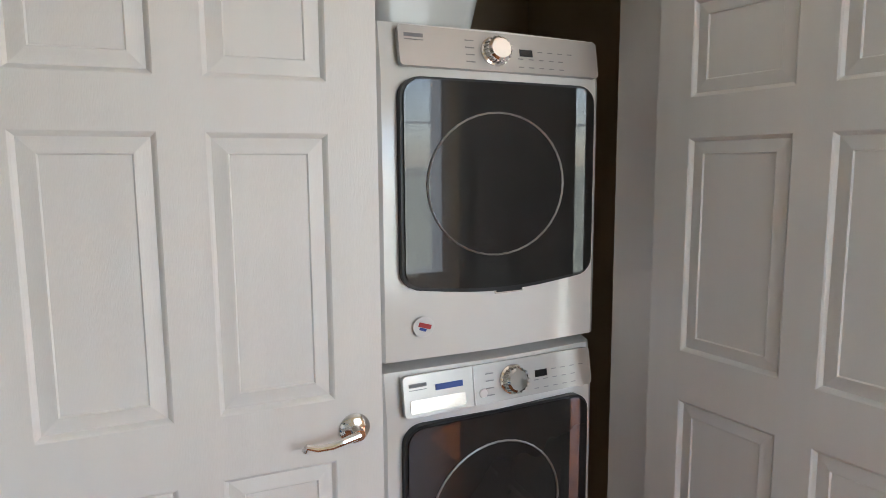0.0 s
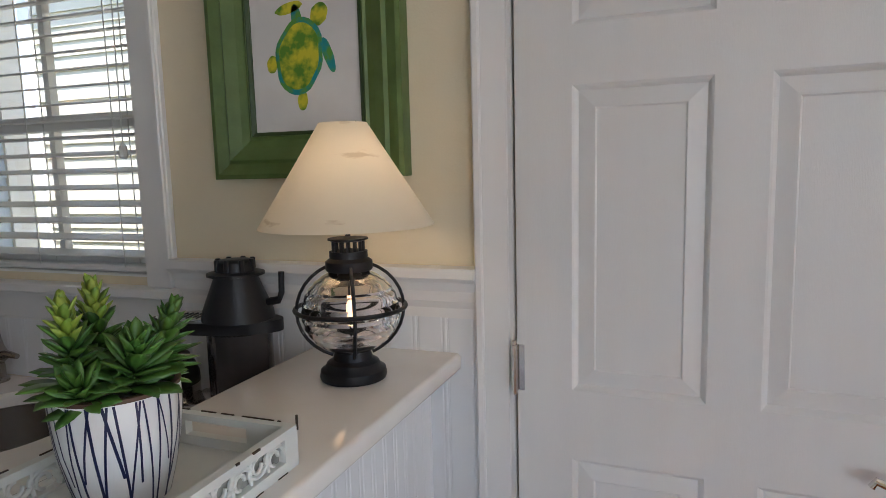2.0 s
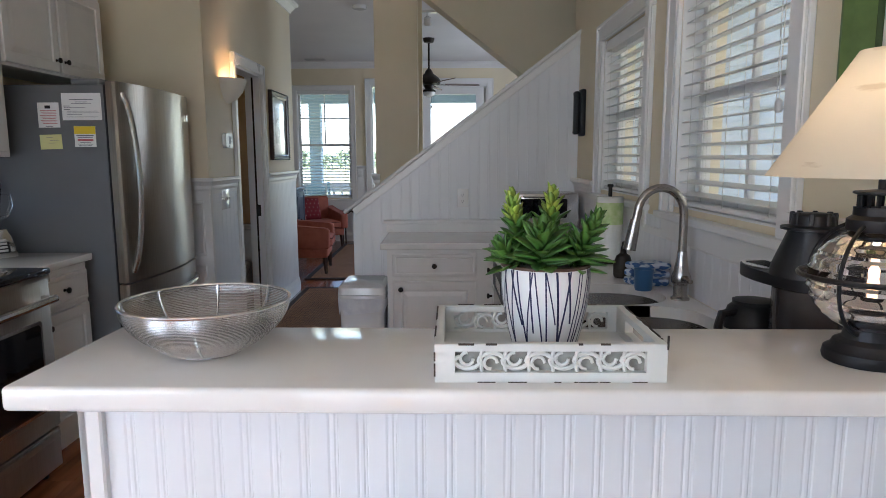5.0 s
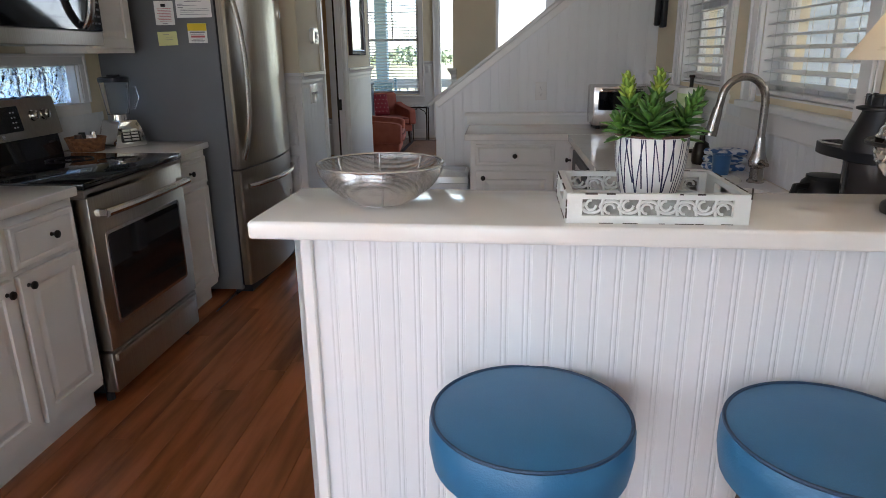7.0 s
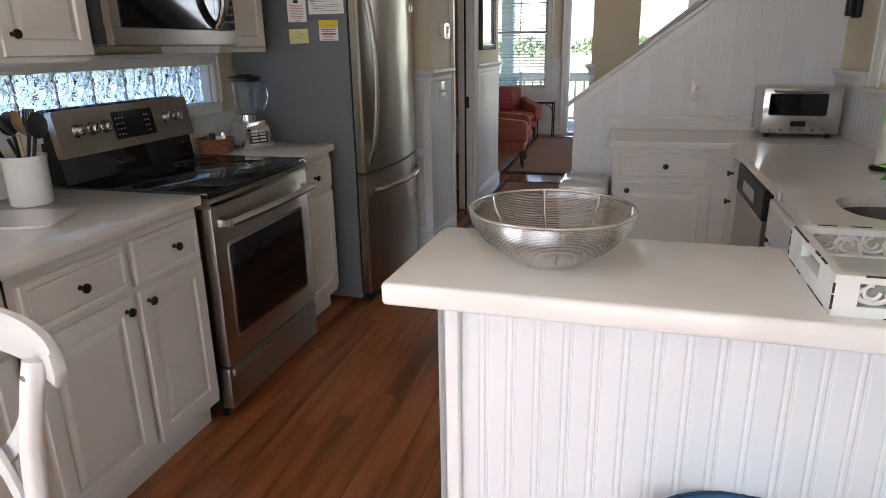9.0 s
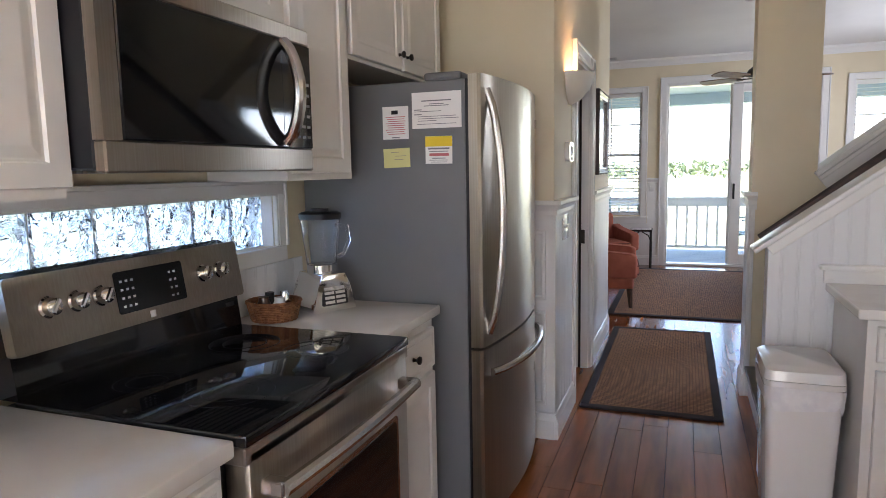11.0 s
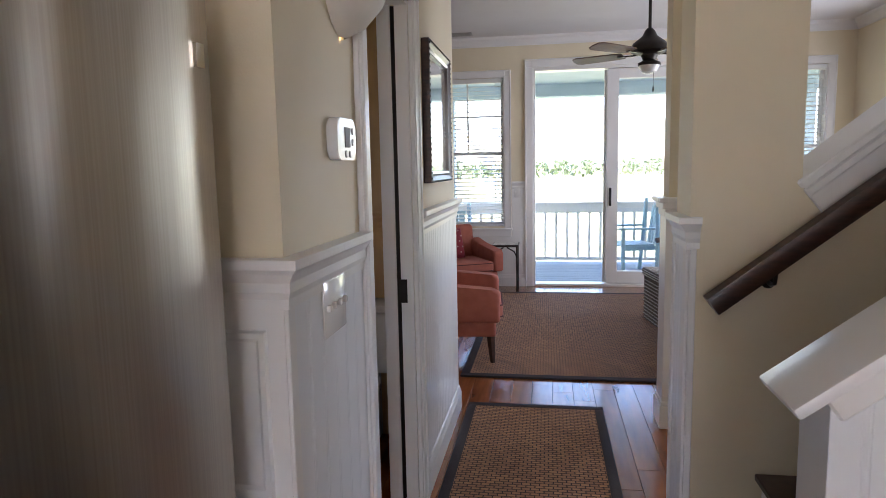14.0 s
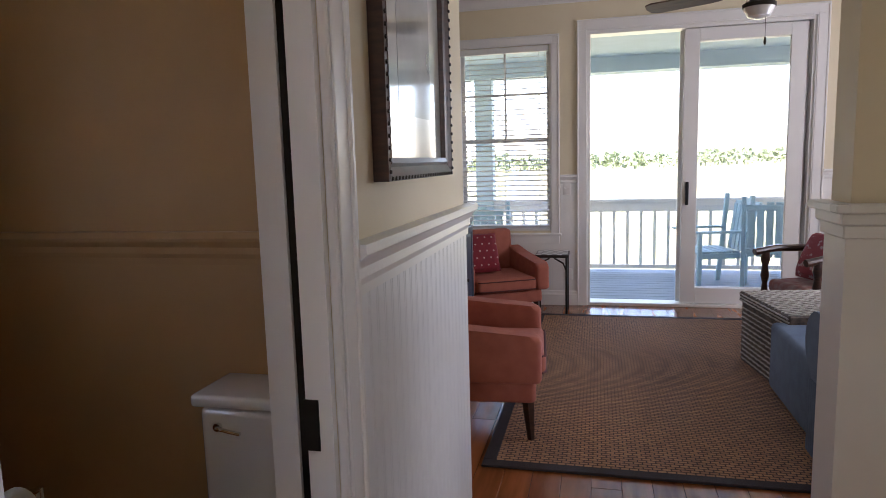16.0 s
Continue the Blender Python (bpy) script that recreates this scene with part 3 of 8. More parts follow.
def blind(m, w, h, tilt, label, pitch=0.042):
    """A horizontal blind with its head rail, slats, ladder cords, bottom rail and pull cord."""
    b = tagged(empty("window_blind", m), label, "window blind", group="white window blinds")
    bm = bmesh.new()
    box(bm, 0.008, w - 0.008, 0.004, 0.064, h - 0.055, h - 0.002, bev=0.004)
    make("head_rail", bm, SLAT, b)
    bm = bmesh.new()
    box(bm, 0.012, w - 0.012, 0.012, 0.056, 0.008, 0.024, bev=0.004)
    make("bottom_rail", bm, SLAT, b)
    bm = bmesh.new()
    box(bm, -w / 2 + 0.012, w / 2 - 0.012, -0.0245, 0.0245, -0.0024, 0.0024, bev=0.0015)
    bmesh.ops.recalc_face_normals(bm, faces=bm.faces)
    me = bpy.data.meshes.new("slat")
    bm.to_mesh(me)
    bm.free()
    me.materials.append(SLAT)
    z = 0.05
    while z < h - 0.07:
        piece("slat", me, pose(w / 2, 0.034, z, tilt + random.uniform(-1, 1), 0, 0), b)
        z += pitch
    bm = bmesh.new()
    for x in (0.12 * w, 0.5 * w, 0.88 * w):
        for y in (0.01, 0.058):
            box(bm, x - 0.001, x + 0.001, y - 0.001, y + 0.001, 0.02, h - 0.05)
    tube(bm, [(w - 0.05, 0.0, h - 0.05), (w - 0.05, -0.004, h * 0.42)], 0.0015, 5)
    lathe(bm, [(0.004, 0.03), (0.009, 0.022), (0.011, 0.0), (0.006, -0.006)], 8, m=pose(w - 0.05, -0.004, h * 0.38))
    make("cord", bm, CORD, b)
    return b


for i, w in enumerate((WIN_A, WIN_B)):
    m = on_east(XE, w[1]) @ Matrix.Translation((0, 0, w[2]))
    window(i + 1, m, w[1] - w[0], w[3] - w[2], label="small white double-hung kitchen window")
    blind(m, w[1] - w[0], w[3] - w[2], 10, "white slatted blind hanging open in a kitchen window")
for i, w in enumerate((LWIN, RWIN)):
    m = pose(w[0], YG, w[2])
    window(i + 3, m, w[1] - w[0], w[3] - w[2], label="tall white double-hung living room window", depth=0.18)
    blind(m, w[1] - w[0], w[3] - w[2], 9, "white slatted blind hanging open in a tall window", 0.048)
# added side window, out of sight, bringing more daylight to the living room
m = on_east(XLE, 8.6) @ Matrix.Translation((0, 0, 0.75))
window(5, m, 1.6, 1.55, label="white living room side window, unseen, added for daylight")
m = pose(SOUTH[1], YB, SOUTH[2], 0, 0, 180)
window(6, m, SOUTH[1] - SOUTH[0], SOUTH[3] - SOUTH[2], rail=False, label="wide white dining room window")
# this side window is out of view, added to brighten the dining end
m = on_west(XW, DINE[0]) @ Matrix.Translation((0, 0, DINE[2]))
window(7, m, DINE[1] - DINE[0], DINE[3] - DINE[2], label="white dining room side window, unseen, added for daylight")


# out of view, added so that daylight reaches the bathroom
window(8, on_west(-2.64, 3.8) @ Matrix.Translation((0, 0, 1.1)), 0.9, 1.05, label="small white bathroom window, unseen, added for daylight", depth=0.12)

# glass block window behind the stove
BLOCKGLASS = glass_mat("wavy block glass", (0.40, 0.53, 0.74), 0.02, 1.45, bump=1.0)
gb = structure(empty("window_glass_blocks"), "row of wavy glass blocks in a white frame behind the stove", "window")
bm = bmesh.new()
casing(bm, BLOCKS[0], BLOCKS[1], BLOCKS[3], 0.06, z0=BLOCKS[2])
box(bm, BLOCKS[0] - 0.06, BLOCKS[1] + 0.06, -0.018, 0, BLOCKS[2] - 0.06, BLOCKS[2], bev=0.003)
bmesh.ops.transform(bm, matrix=on_west(XW, 0), verts=bm.verts)
box(bm, XW - 0.15, XW, BLOCKS[0], BLOCKS[0] + 0.006, BLOCKS[2], BLOCKS[3])
box(bm, XW - 0.15, XW, BLOCKS[1] - 0.006, BLOCKS[1], BLOCKS[2], BLOCKS[3])
make("frame", bm, WHITE, gb)
nb = 11
bw = (BLOCKS[1] - BLOCKS[0] - 0.012) / nb
bm = bmesh.new()
box(bm, -0.035, 0.035, -bw / 2 + 0.004, bw / 2 - 0.004, -0.093, 0.093, bev=0.008, seg=2)
bmesh.ops.recalc_face_normals(bm, faces=bm.faces)
me = bpy.data.meshes.new("block")
bm.to_mesh(me)
bm.free()
me.materials.append(BLOCKGLASS)
for i in range(nb):
    o = piece("block", me, pose(XW - 0.075, BLOCKS[0] + 0.006 + (i + 0.5) * bw, (BLOCKS[2] + BLOCKS[3]) / 2), gb)
    o.visible_shadow = False
bm = bmesh.new()
for i in range(1, nb):
    y = BLOCKS[0] + 0.006 + i * bw
    box(bm, XW - 0.10, XW - 0.05, y - 0.003, y + 0.003, BLOCKS[2], BLOCKS[3])
make("mortar", bm, WHITE, gb)

# ---- sliding glass door ----
sd = structure(empty("door_sliding", pose(0, YG, 0)), "white sliding glass patio door, one panel slid open", "door")
bm = bmesh.new()
casing(bm, SLIDER[0], SLIDER[1], SLIDER[3], 0.10)
box(bm, SLIDER[0], SLIDER[0] + 0.02, 0, 0.18, 0, SLIDER[3])
box(bm, SLIDER[1] - 0.02, SLIDER[1], 0, 0.18, 0, SLIDER[3])
box(bm, SLIDER[0] + 0.02, SLIDER[1] - 0.02, 0, 0.18, SLIDER[3] - 0.03, SLIDER[3])
box(bm, SLIDER[0] + 0.02, SLIDER[1] - 0.02, 0.0, 0.18, 0.0, 0.03, bev=0.004)
make("frame", bm, WHITE, sd)
def slider_panel(x0, x1, y, name):
    bm = bmesh.new()
    s = 0.13
    for a, b, c, d in ((x0, x0 + s, 0.035, 2.505), (x1 - s, x1, 0.035, 2.505), (x0 + s, x1 - s, 0.035, 0.18), (x0 + s, x1 - s, 2.395, 2.505)):
        box(bm, a, b, y, y + 0.04, c, d, bev=0.004)
    p = make(name, bm, WHITE, sd)
    bm = bmesh.new()
    box(bm, x0 + s, x1 - s, y + 0.017, y + 0.023, 0.18, 2.395)
    g = make("pane", bm, PANE, p)
    g.visible_shadow = False
    return p
SM = 0.285
slider_panel(SM, SLIDER[1] - 0.02, 0.09, "fixed_panel")
p2 = slider_panel(SM + 0.03, SLIDER[1] - 0.05, 0.03, "sliding_panel")
bm = bmesh.new()
box(bm, SM + 0.06, SM + 0.085, -0.012, 0.03, 0.95, 1.16, bev=0.004)
make("handle", bm, BLACK, p2)

# ---- laundry closet doors ----
def panel_door(name, w, h, m, label, t=0.035):
    """A moulded six-panel door; its width runs along x, its front faces -y."""
    d = tagged(empty(name, m), label, "door", group="laundry closet doors")
    st, mid = 0.105, 0.085
    rows = [(0.23, 0.885), (1.02, 1.58), (1.682, 1.92)]
    pw = (w - 2 * st - mid) / 2
    cols = [(st, st + pw), (st + pw + mid, w - st)]
    bm = bmesh.new()
    def slab(a, b, c, e):
        box(bm, a, b, -t, 0, c, e)
    slab(0, st, 0, h)
    slab(w - st, w, 0, h)
    slab(st + pw, st + pw + mid, 0, h)
    zs = [0] + [z for r in rows for z in r] + [h]
    for k in range(0, len(zs), 2):
        for a, b in cols:
            slab(a, b, zs[k], zs[k + 1])
    bmesh.ops.remove_doubles(bm, verts=bm.verts, dist=1e-5)
    loops = [(0, 0.0), (0.004, -0.003), (0.010, -0.011), (0.036, -0.006), (0.040, -0.0055), (0.043, -0.009), (0.046, -0.009)]
    for a, b in cols:
        for c, e in rows:
            nested(bm, a, b, c, e, [(i2, t + q) for i2, q in loops])
            nested(bm, a, b, c, e, [(i2, t + q) for i2, q in loops], m=Matrix.Translation((0, -t, 0)) @ Matrix.Diagonal((1, -1, 1, 1)))
    make("leaf", bm, DOORP, d)
    return d


def lever(parent, x, z, t=0.035, s=-1):
    bm = bmesh.new()
    lathe(bm, [(0.034, 0), (0.034, 0.004), (0.028, 0.009), (0.02, 0.011), (0.012, 0.014), (0.012, 0.045)], 24, m=pose(x, -t, z, 90))
    pts = [(x, -t - 0.042, z), (x + s * 0.03, -t - 0.048, z - 0.004), (x + s * 0.06, -t - 0.046, z - 0.012), (x + s * 0.09, -t - 0.044, z - 0.013), (x + s * 0.112, -t - 0.042, z - 0.006), (x + s * 0.118, -t - 0.042, z - 0.016)]
    tube(bm, pts, 0.009, 10, r2=0.006)
    make("lever_handle", bm, CHROME, parent, True, label="polished chrome lever handle")


def hinges(parent, t=0.035):
    for z in (0.27, 1.055, 1.80):
        bm = bmesh.new()
        tube(bm, [(-0.004, -t - 0.006, z - 0.045), (-0.004, -t - 0.006, z + 0.045)], 0.0065, 10)
        for q in (-0.049, 0.049):
            tube(bm, [(-0.004, -t - 0.006, z + q - 0.004), (-0.004, -t - 0.006, z + q + 0.004)], 0.005, 8)
        box(bm, 0.0, 0.014, -t - 0.002, -t + 0.001, z - 0.045, z + 0.045)
        make("hinge", bm, STEELH, parent, True)


dw_ = 0.762
ld = panel_door("closet_door", dw_, 2.03, pose(XE + 0.005, CLOSET[1] - 0.010, 0.006, 0, 0, -90 - 3.5), "white six-panel closet door standing slightly open")
lever(ld, dw_ - 0.065, 0.95)
hinges(ld)
rd = panel_door("closet_door", 0.845, 2.03, pose(XE - 0.04, CLOSET[0] + 0.02, 0.006, 0, 0, 180 + 4), "white six-panel closet door standing wide open")
bm = bmesh.new()
casing(bm, -CLOSET[1], -CLOSET[0], CLOSET[3], 0.076)
bmesh.ops.transform(bm, matrix=on_east(XE, 0), verts=bm.verts)
box(bm, XE, XE + 0.16, CLOSET[1] - 0.012, CLOSET[1], 0, CLOSET[3])
box(bm, XE, XE + 0.16, CLOSET[0], CLOSET[0] + 0.012, 0, CLOSET[3])
structure(make("door_closet_casing", bm, WHITE), "white moulded closet door casing", "door frame")
# ---- things of the laundry closet ----
DARKLCD = mat("dark display", (0.01, 0.012, 0.014), 0.15)
GREYP = mat("silver control panel", (0.5, 0.49, 0.48), 0.35, 0.6, color2=(0.47, 0.46, 0.45), scale=6)
GREYT = mat("grey print", (0.25, 0.25, 0.26), 0.6)
DRUM = mat("drum steel", (0.35, 0.34, 0.33), 0.35, 1.0)
DOORGLASS = mat("smoked door glass", (0.02, 0.019, 0.018), 0.03, color2=(0.016, 0.015, 0.014), scale=2)
RED = mat("sticker red", (0.5, 0.05, 0.05), 0.5)
BLUE = mat("sticker blue", (0.05, 0.1, 0.35), 0.5)
WHITEP = mat("white paper", (0.8, 0.79, 0.77), 0.7, color2=(0.77, 0.76, 0.74), scale=4)


def rounded(x0, x1, z0, z1, r, n=5, bulge=0.0):
    """Outline of a rectangle with rounded corners; bulge bows its lower edge down."""
    pts = []
    for cx, cz, a0 in ((x1 - r, z1 - r, 0), (x0 + r, z1 - r, 90), (x0 + r, z0 + r, 180), (x1 - r, z0 + r, 270)):
        for k in range(n + 1):
            a = radians(a0 + 90 * k / n)
            pts.append((cx + r * math.cos(a), cz + r * math.sin(a)))
        if a0 == 180 and bulge:
            for k in range(1, 8):
                t = k / 8
                pts.append((x0 + r + (x1 - x0 - 2 * r) * t, z0 - bulge * math.sin(math.pi * t)))
    return pts


def laundry_machine(name, m, washer, label):
    """A front loader, 0.686 wide; front faces -y, lower front corner at the origin."""
    w, h, d = 0.686, 0.965, 0.72
    a = tagged(empty(name, m), label, "washing machine" if washer else "clothes dryer")
    bm = bmesh.new()
    box(bm, 0, w, 0.03, d, 0.02, h - 0.015, bev=0.012, seg=2)
    prof = [(0.0, 0.03), (0.0, 0.005), (0.02, -0.012), (w / 2, -0.03), (w - 0.02, -0.012), (w, 0.005), (w, 0.03)]
    lo = [bm.verts.new((x, y, 0.02)) for x, y in prof]
    hi = [bm.verts.new((x, y, h - 0.145)) for x, y in prof]
    top = [bm.verts.new((x, y + 0.018, h - 0.012)) for x, y in prof[:-1]] + [bm.verts.new((w, 0.048, h - 0.012))]
    lip = [bm.verts.new((x, 0.07, h)) for x, y in prof]
    for p, q in ((lo, hi), (hi, top), (top, lip)):
        for k in range(len(prof) - 1):
            bm.faces.new((p[k], p[k + 1], q[k + 1], q[k]))
    box(bm, 0.004, w - 0.004, 0.06, d, h - 0.03, h, bev=0.01, seg=2)
    bm.faces.new(lo)
    make("body", bm, APPL, a, True)
    bm = bmesh.new()
    box(bm, 0.0, 0.07, -0.003, 0.03, h - 0.205, h - 0.2015)
    make("seam", bm, GREYT, a)
    # control panel, tilted back
    cp = pose(0, -0.036, h - 0.180, -9.5, 0, 0)
    bm = bmesh.new()
    prism(bm, rounded(0.06, w - 0.03, 0.05, 0.160, 0.012), "y", -0.012, 0.004)
    bmesh.ops.transform(bm, matrix=cp, verts=bm.verts)
    make("control_panel", bm, GREYP, a, True, label="silver grey control panel")
    kx = 0.325 if not washer else 0.385
    bm = bmesh.new()
    lathe(bm, [(0.042, 0), (0.042, 0.006), (0.036, 0.009), (0.034, 0.03), (0.028, 0.036), (0.0, 0.037)][:-1], 28, m=cp @ pose(kx, -0.012, 0.105, 90))
    for k in range(20):
        an = 2 * math.pi * k / 20
        box(bm, -0.002, 0.002, -0.002, 0.002, 0, 0.03, m=cp @ pose(kx + 0.036 * math.cos(an), -0.012, 0.105 + 0.036 * math.sin(an), 90))
    make("dial", bm, CHROME, a, True, label="chrome program dial")
    bm = bmesh.new()
    box(bm, kx + 0.075, kx + 0.115, -0.0135, -0.011, 0.098, 0.118, m=cp)
    make("display", bm, DARKLCD, a)
    bm = bmesh.new()
    for k in range(3):
        for q in range(5):
            box(bm, kx + 0.07 + q * 0.032 + 0.03 * (k == 2), kx + 0.085 + q * 0.032 + 0.03 * (k == 2), -0.0132, -0.011, 0.065 + k * 0.024, 0.0675 + k * 0.024, m=cp)
    for q in range(4):
        box(bm, kx - 0.085, kx - 0.06, -0.0132, -0.011, 0.07 + q * 0.02, 0.073 + q * 0.02, m=cp)
    box(bm, 0.075, 0.125, -0.0132, -0.011, 0.128, 0.138, m=cp)
    box(bm, 0.075, 0.125, -0.0132, -0.011, 0.12, 0.122, m=cp)
    tagged(make("print", bm, GREYT, a), kind="stuff")
    if washer:
        bm = bmesh.new()
        prism(bm, rounded(0.075, 0.235, 0.06, 0.095, 0.006), "y", -0.0165, -0.012)
        bmesh.ops.transform(bm, matrix=cp, verts=bm.verts)
        make("drawer_grip", bm, STEELH, a, True)
        bm = bmesh.new()
        box(bm, 0.15, 0.23, -0.0138, -0.012, 0.112, 0.128, m=cp)
        make("badge", bm, BLUE, a)
        bm = bmesh.new()
        box(bm, 0.262, 0.266, -0.0138, -0.012, 0.052, 0.158, m=cp)
        lathe(bm, [(0.012, 0), (0.012, 0.004)], 16, m=cp @ pose(0.29, -0.012, 0.08, 90))
        make("button", bm, APPL, a, True)
    # door with its smoked glass and the drum behind
    zt = h - 0.155
    bm = bmesh.new()
    prism(bm, rounded(0.058, w - 0.04, 0.222, zt, 0.055, bulge=0.022), "y", -0.036, -0.005)
    make("door", bm, BLACK, a, True, label="black gloss door surround")
    bm = bmesh.new()
    pts = rounded(0.066, w - 0.048, 0.232, zt - 0.008, 0.047, bulge=0.02)
    prism(bm, pts, "y", -0.042, -0.0355)
    dg = make("door_glass", bm, DOORGLASS, a, True)
    dg["label"] = "smoked glass door window"
    bm = bmesh.new()
    cx, cz, r = w / 2 - 0.012, (0.22 + zt) / 2 + 0.0, 0.205
    pts = [(cx + r * math.cos(2 * math.pi * k / 40), -0.0435, cz + r * math.sin(2 * math.pi * k / 40)) for k in range(40)]
    tube(bm, pts, 0.003, 6, closed=True)
    make("drum_ring", bm, DRUM, a, True)
    bm = bmesh.new()
    box(bm, w - 0.36, w - 0.27, -0.034, -0.026, 0.19, 0.215, bev=0.002)
    make("badge", bm, CHROME, a, label="small chrome maker's plate")
    bm = bmesh.new()
    box(bm, w - 0.355, w - 0.275, -0.0352, -0.0338, 0.195, 0.21)
    make("badge_inlay", bm, BLACK, a)
    if not washer:
        bm = bmesh.new()
        lathe(bm, [(0.03, 0), (0.03, 0.001)], 24, m=pose(0.12, -0.0255, 0.115, 90))
        make("sticker", bm, WHITEP, a, label="round white, red and blue sticker")
        bm = bmesh.new()
        box(bm, -0.018, 0.018, -0.0003, 0.0003, -0.005, 0.008, m=pose(0.122, -0.0272, 0.117, 0, 20, 0))
        make("sticker_mark", bm, RED, a)
        bm = bmesh.new()
        box(bm, -0.012, 0.008, -0.0003, 0.0003, -0.014, -0.006, m=pose(0.122, -0.0272, 0.117, 0, 20, 0))
        make("sticker_mark", bm, BLUE, a)
    for x in (0.06, w - 0.06):
        for y in (0.08, d - 0.06):
            bm = bmesh.new()
            lathe(bm, [(0.02, 0), (0.02, 0.025)], 10, m=pose(x, y, 0))
            make("foot", bm, BLACK, a)
    return a


DX, DY = 1.665, -1.05
laundry_machine("washing_machine", on_east(DX, DY) @ Matrix.Diagonal((1.05, 1, 1.018, 1)), True, "white front-loading washing machine with a smoked glass door")
laundry_machine("clothes_dryer", on_east(DX, DY) @ Matrix.Translation((0, 0, 0.985)) @ Matrix.Diagonal((1.05, 1, 0.938, 1)), False, "white clothes dryer stacked on the washing machine")

bm = bmesh.new()
def basket_ring(z, g):
    return rounded(-0.29 - g, 0.29 + g, -0.2 - g, 0.2 + g, 0.09, 6)
bot = [bm.verts.new((x, y, 0.0)) for x, y in basket_ring(0, -0.05)]
midr = [bm.verts.new((x, y, 0.22)) for x, y in basket_ring(0, 0.0)]
rim = [bm.verts.new((x, y, 0.25)) for x, y in basket_ring(0, 0.02)]
inn = [bm.verts.new((x, y, 0.02)) for x, y in basket_ring(0, -0.055)]
for p, q in ((bot, midr), (midr, rim), (rim, inn)):
    for k in range(len(p)):
        bm.faces.new((p[k], p[(k + 1) % len(p)], q[(k + 1) % len(p)], q[k]))
bm.faces.new(bot[::-1])
bm.faces.new(inn)
bk = tagged(empty("laundry_basket", pose(DX + 0.28, DY - 0.22, 0.985 + 0.9057, 0, 0, 90) @ Matrix.Diagonal((0.68, 1, 1, 1))), "white plastic laundry basket on top of the dryer", "basket")
make("tub", bm, APPL, bk, True)
bm = bmesh.new()
for k in range(7):
    lathe(bm, [(0.012, 0), (0.012, 0.004)], 12, m=pose(-0.20 + 0.066 * k, 0.203, 0.13, -90 + 13, 0, 0) @ Matrix.Diagonal((1, 1.7, 1, 1)))
tagged(make("vent_hole", bm, GREYT, bk), kind="stuff")

# ---- breakfast bar ----
pen = tagged(empty("breakfast_bar", pose(0.027, -0.035, 0, 0, 0, -1.6)), "white beadboard breakfast bar with a pale quartz top", "counter")
bm = bmesh.new()
box(bm, 0, 1.45, 0, 0.325, PEN - 0.036, PEN, bev=0.008, seg=3)
make("countertop", bm, STONE, pen, True)
blocks("body", BEAD, [(0.085, 1.435, 0.075, 0.265, 0, PEN - 0.037)], pen)
bm = bmesh.new()
box(bm, 0.07, 0.105, 0.055, 0.075, 0, PEN - 0.037, bev=0.003)
box(bm, 0.07, 0.085, 0.055, 0.28, 0, PEN - 0.037, bev=0.003)
make("corner_board", bm, WHITE, pen)
beads(pen, pose(0.105, 0.075, 0), 1.435 - 0.105, 0.0, PEN - 0.037, pitch=0.043)


def stool(m):
    """A bar stool with a round blue drum seat on a dark swivel and four legs."""
    s = tagged(empty("bar_stool", m), "bar stool with a round blue vinyl seat by the breakfast bar", "stool", group="bar stools")
    bm = bmesh.new()
    lathe(bm, [(0.163, 0.0), (0.175, 0.012), (0.181, 0.05), (0.18, 0.085), (0.171, 0.10), (0.11, 0.112), (0.04, 0.115)], 40, m=pose(0, 0, 0.662))
    make("seat", bm, VINYL, s, True)
    bm = bmesh.new()
    pts = [(0.174 * math.cos(2 * math.pi * k / 48), 0.174 * math.sin(2 * math.pi * k / 48), 0.762) for k in range(48)]
    tube(bm, pts, 0.0035, 6, closed=True)
    make("piping", bm, VINYLD, s, True)
    bm = bmesh.new()
    lathe(bm, [(0.10, 0), (0.10, 0.045)], 20, m=pose(0, 0, 0.616))
    make("swivel", bm, BLACK, s, True)
    for k in range(4):
        bm = bmesh.new()
        a = radians(45 + 90 * k)
        tube(bm, [(0.12 * math.cos(a), 0.12 * math.sin(a), 0.62), (0.2 * math.cos(a), 0.2 * math.sin(a), 0.0)], 0.017, 8)
        make("leg", bm, DARKWOOD, s, True)
    bm = bmesh.new()
    pts = [(0.172 * math.cos(2 * math.pi * k / 32), 0.172 * math.sin(2 * math.pi * k / 32), 0.20) for k in range(32)]
    tube(bm, pts, 0.008, 6, closed=True)
    make("foot_ring", bm, STEELH, s, True)
    return s


VINYL = mat("blue vinyl", (0.03, 0.15, 0.30), 0.42, color2=(0.026, 0.135, 0.27), scale=6, bump=0.15, bump_scale=300)
VINYLD = mat("dark blue piping", (0.015, 0.05, 0.11), 0.5)
st1 = stool(pose(0.56, -0.155, 0.0, 0, 0, 10))
copy_thing(st1, pose(1.06, -0.19, 0.0, 0, 0, 30))

# distressed tray with pierced sides
TRAYP = mat("chipped white paint", (0.74, 0.75, 0.72), 0.6, color2=(0.64, 0.66, 0.63), scale=9, bump=0.2, bump_scale=60, detail=6)
CHIP = mat("worn dark edge", (0.06, 0.045, 0.035), 0.8)
TRAYIN = mat("tarnished mirror backing", (0.35, 0.36, 0.33), 0.5, color2=(0.2, 0.2, 0.18), scale=40)
tray = tagged(empty("serving_tray", pose(0.78, 0.096, PEN, 0, 0, -0.8)), "distressed white wooden tray with scrollwork sides on the bar", "tray")
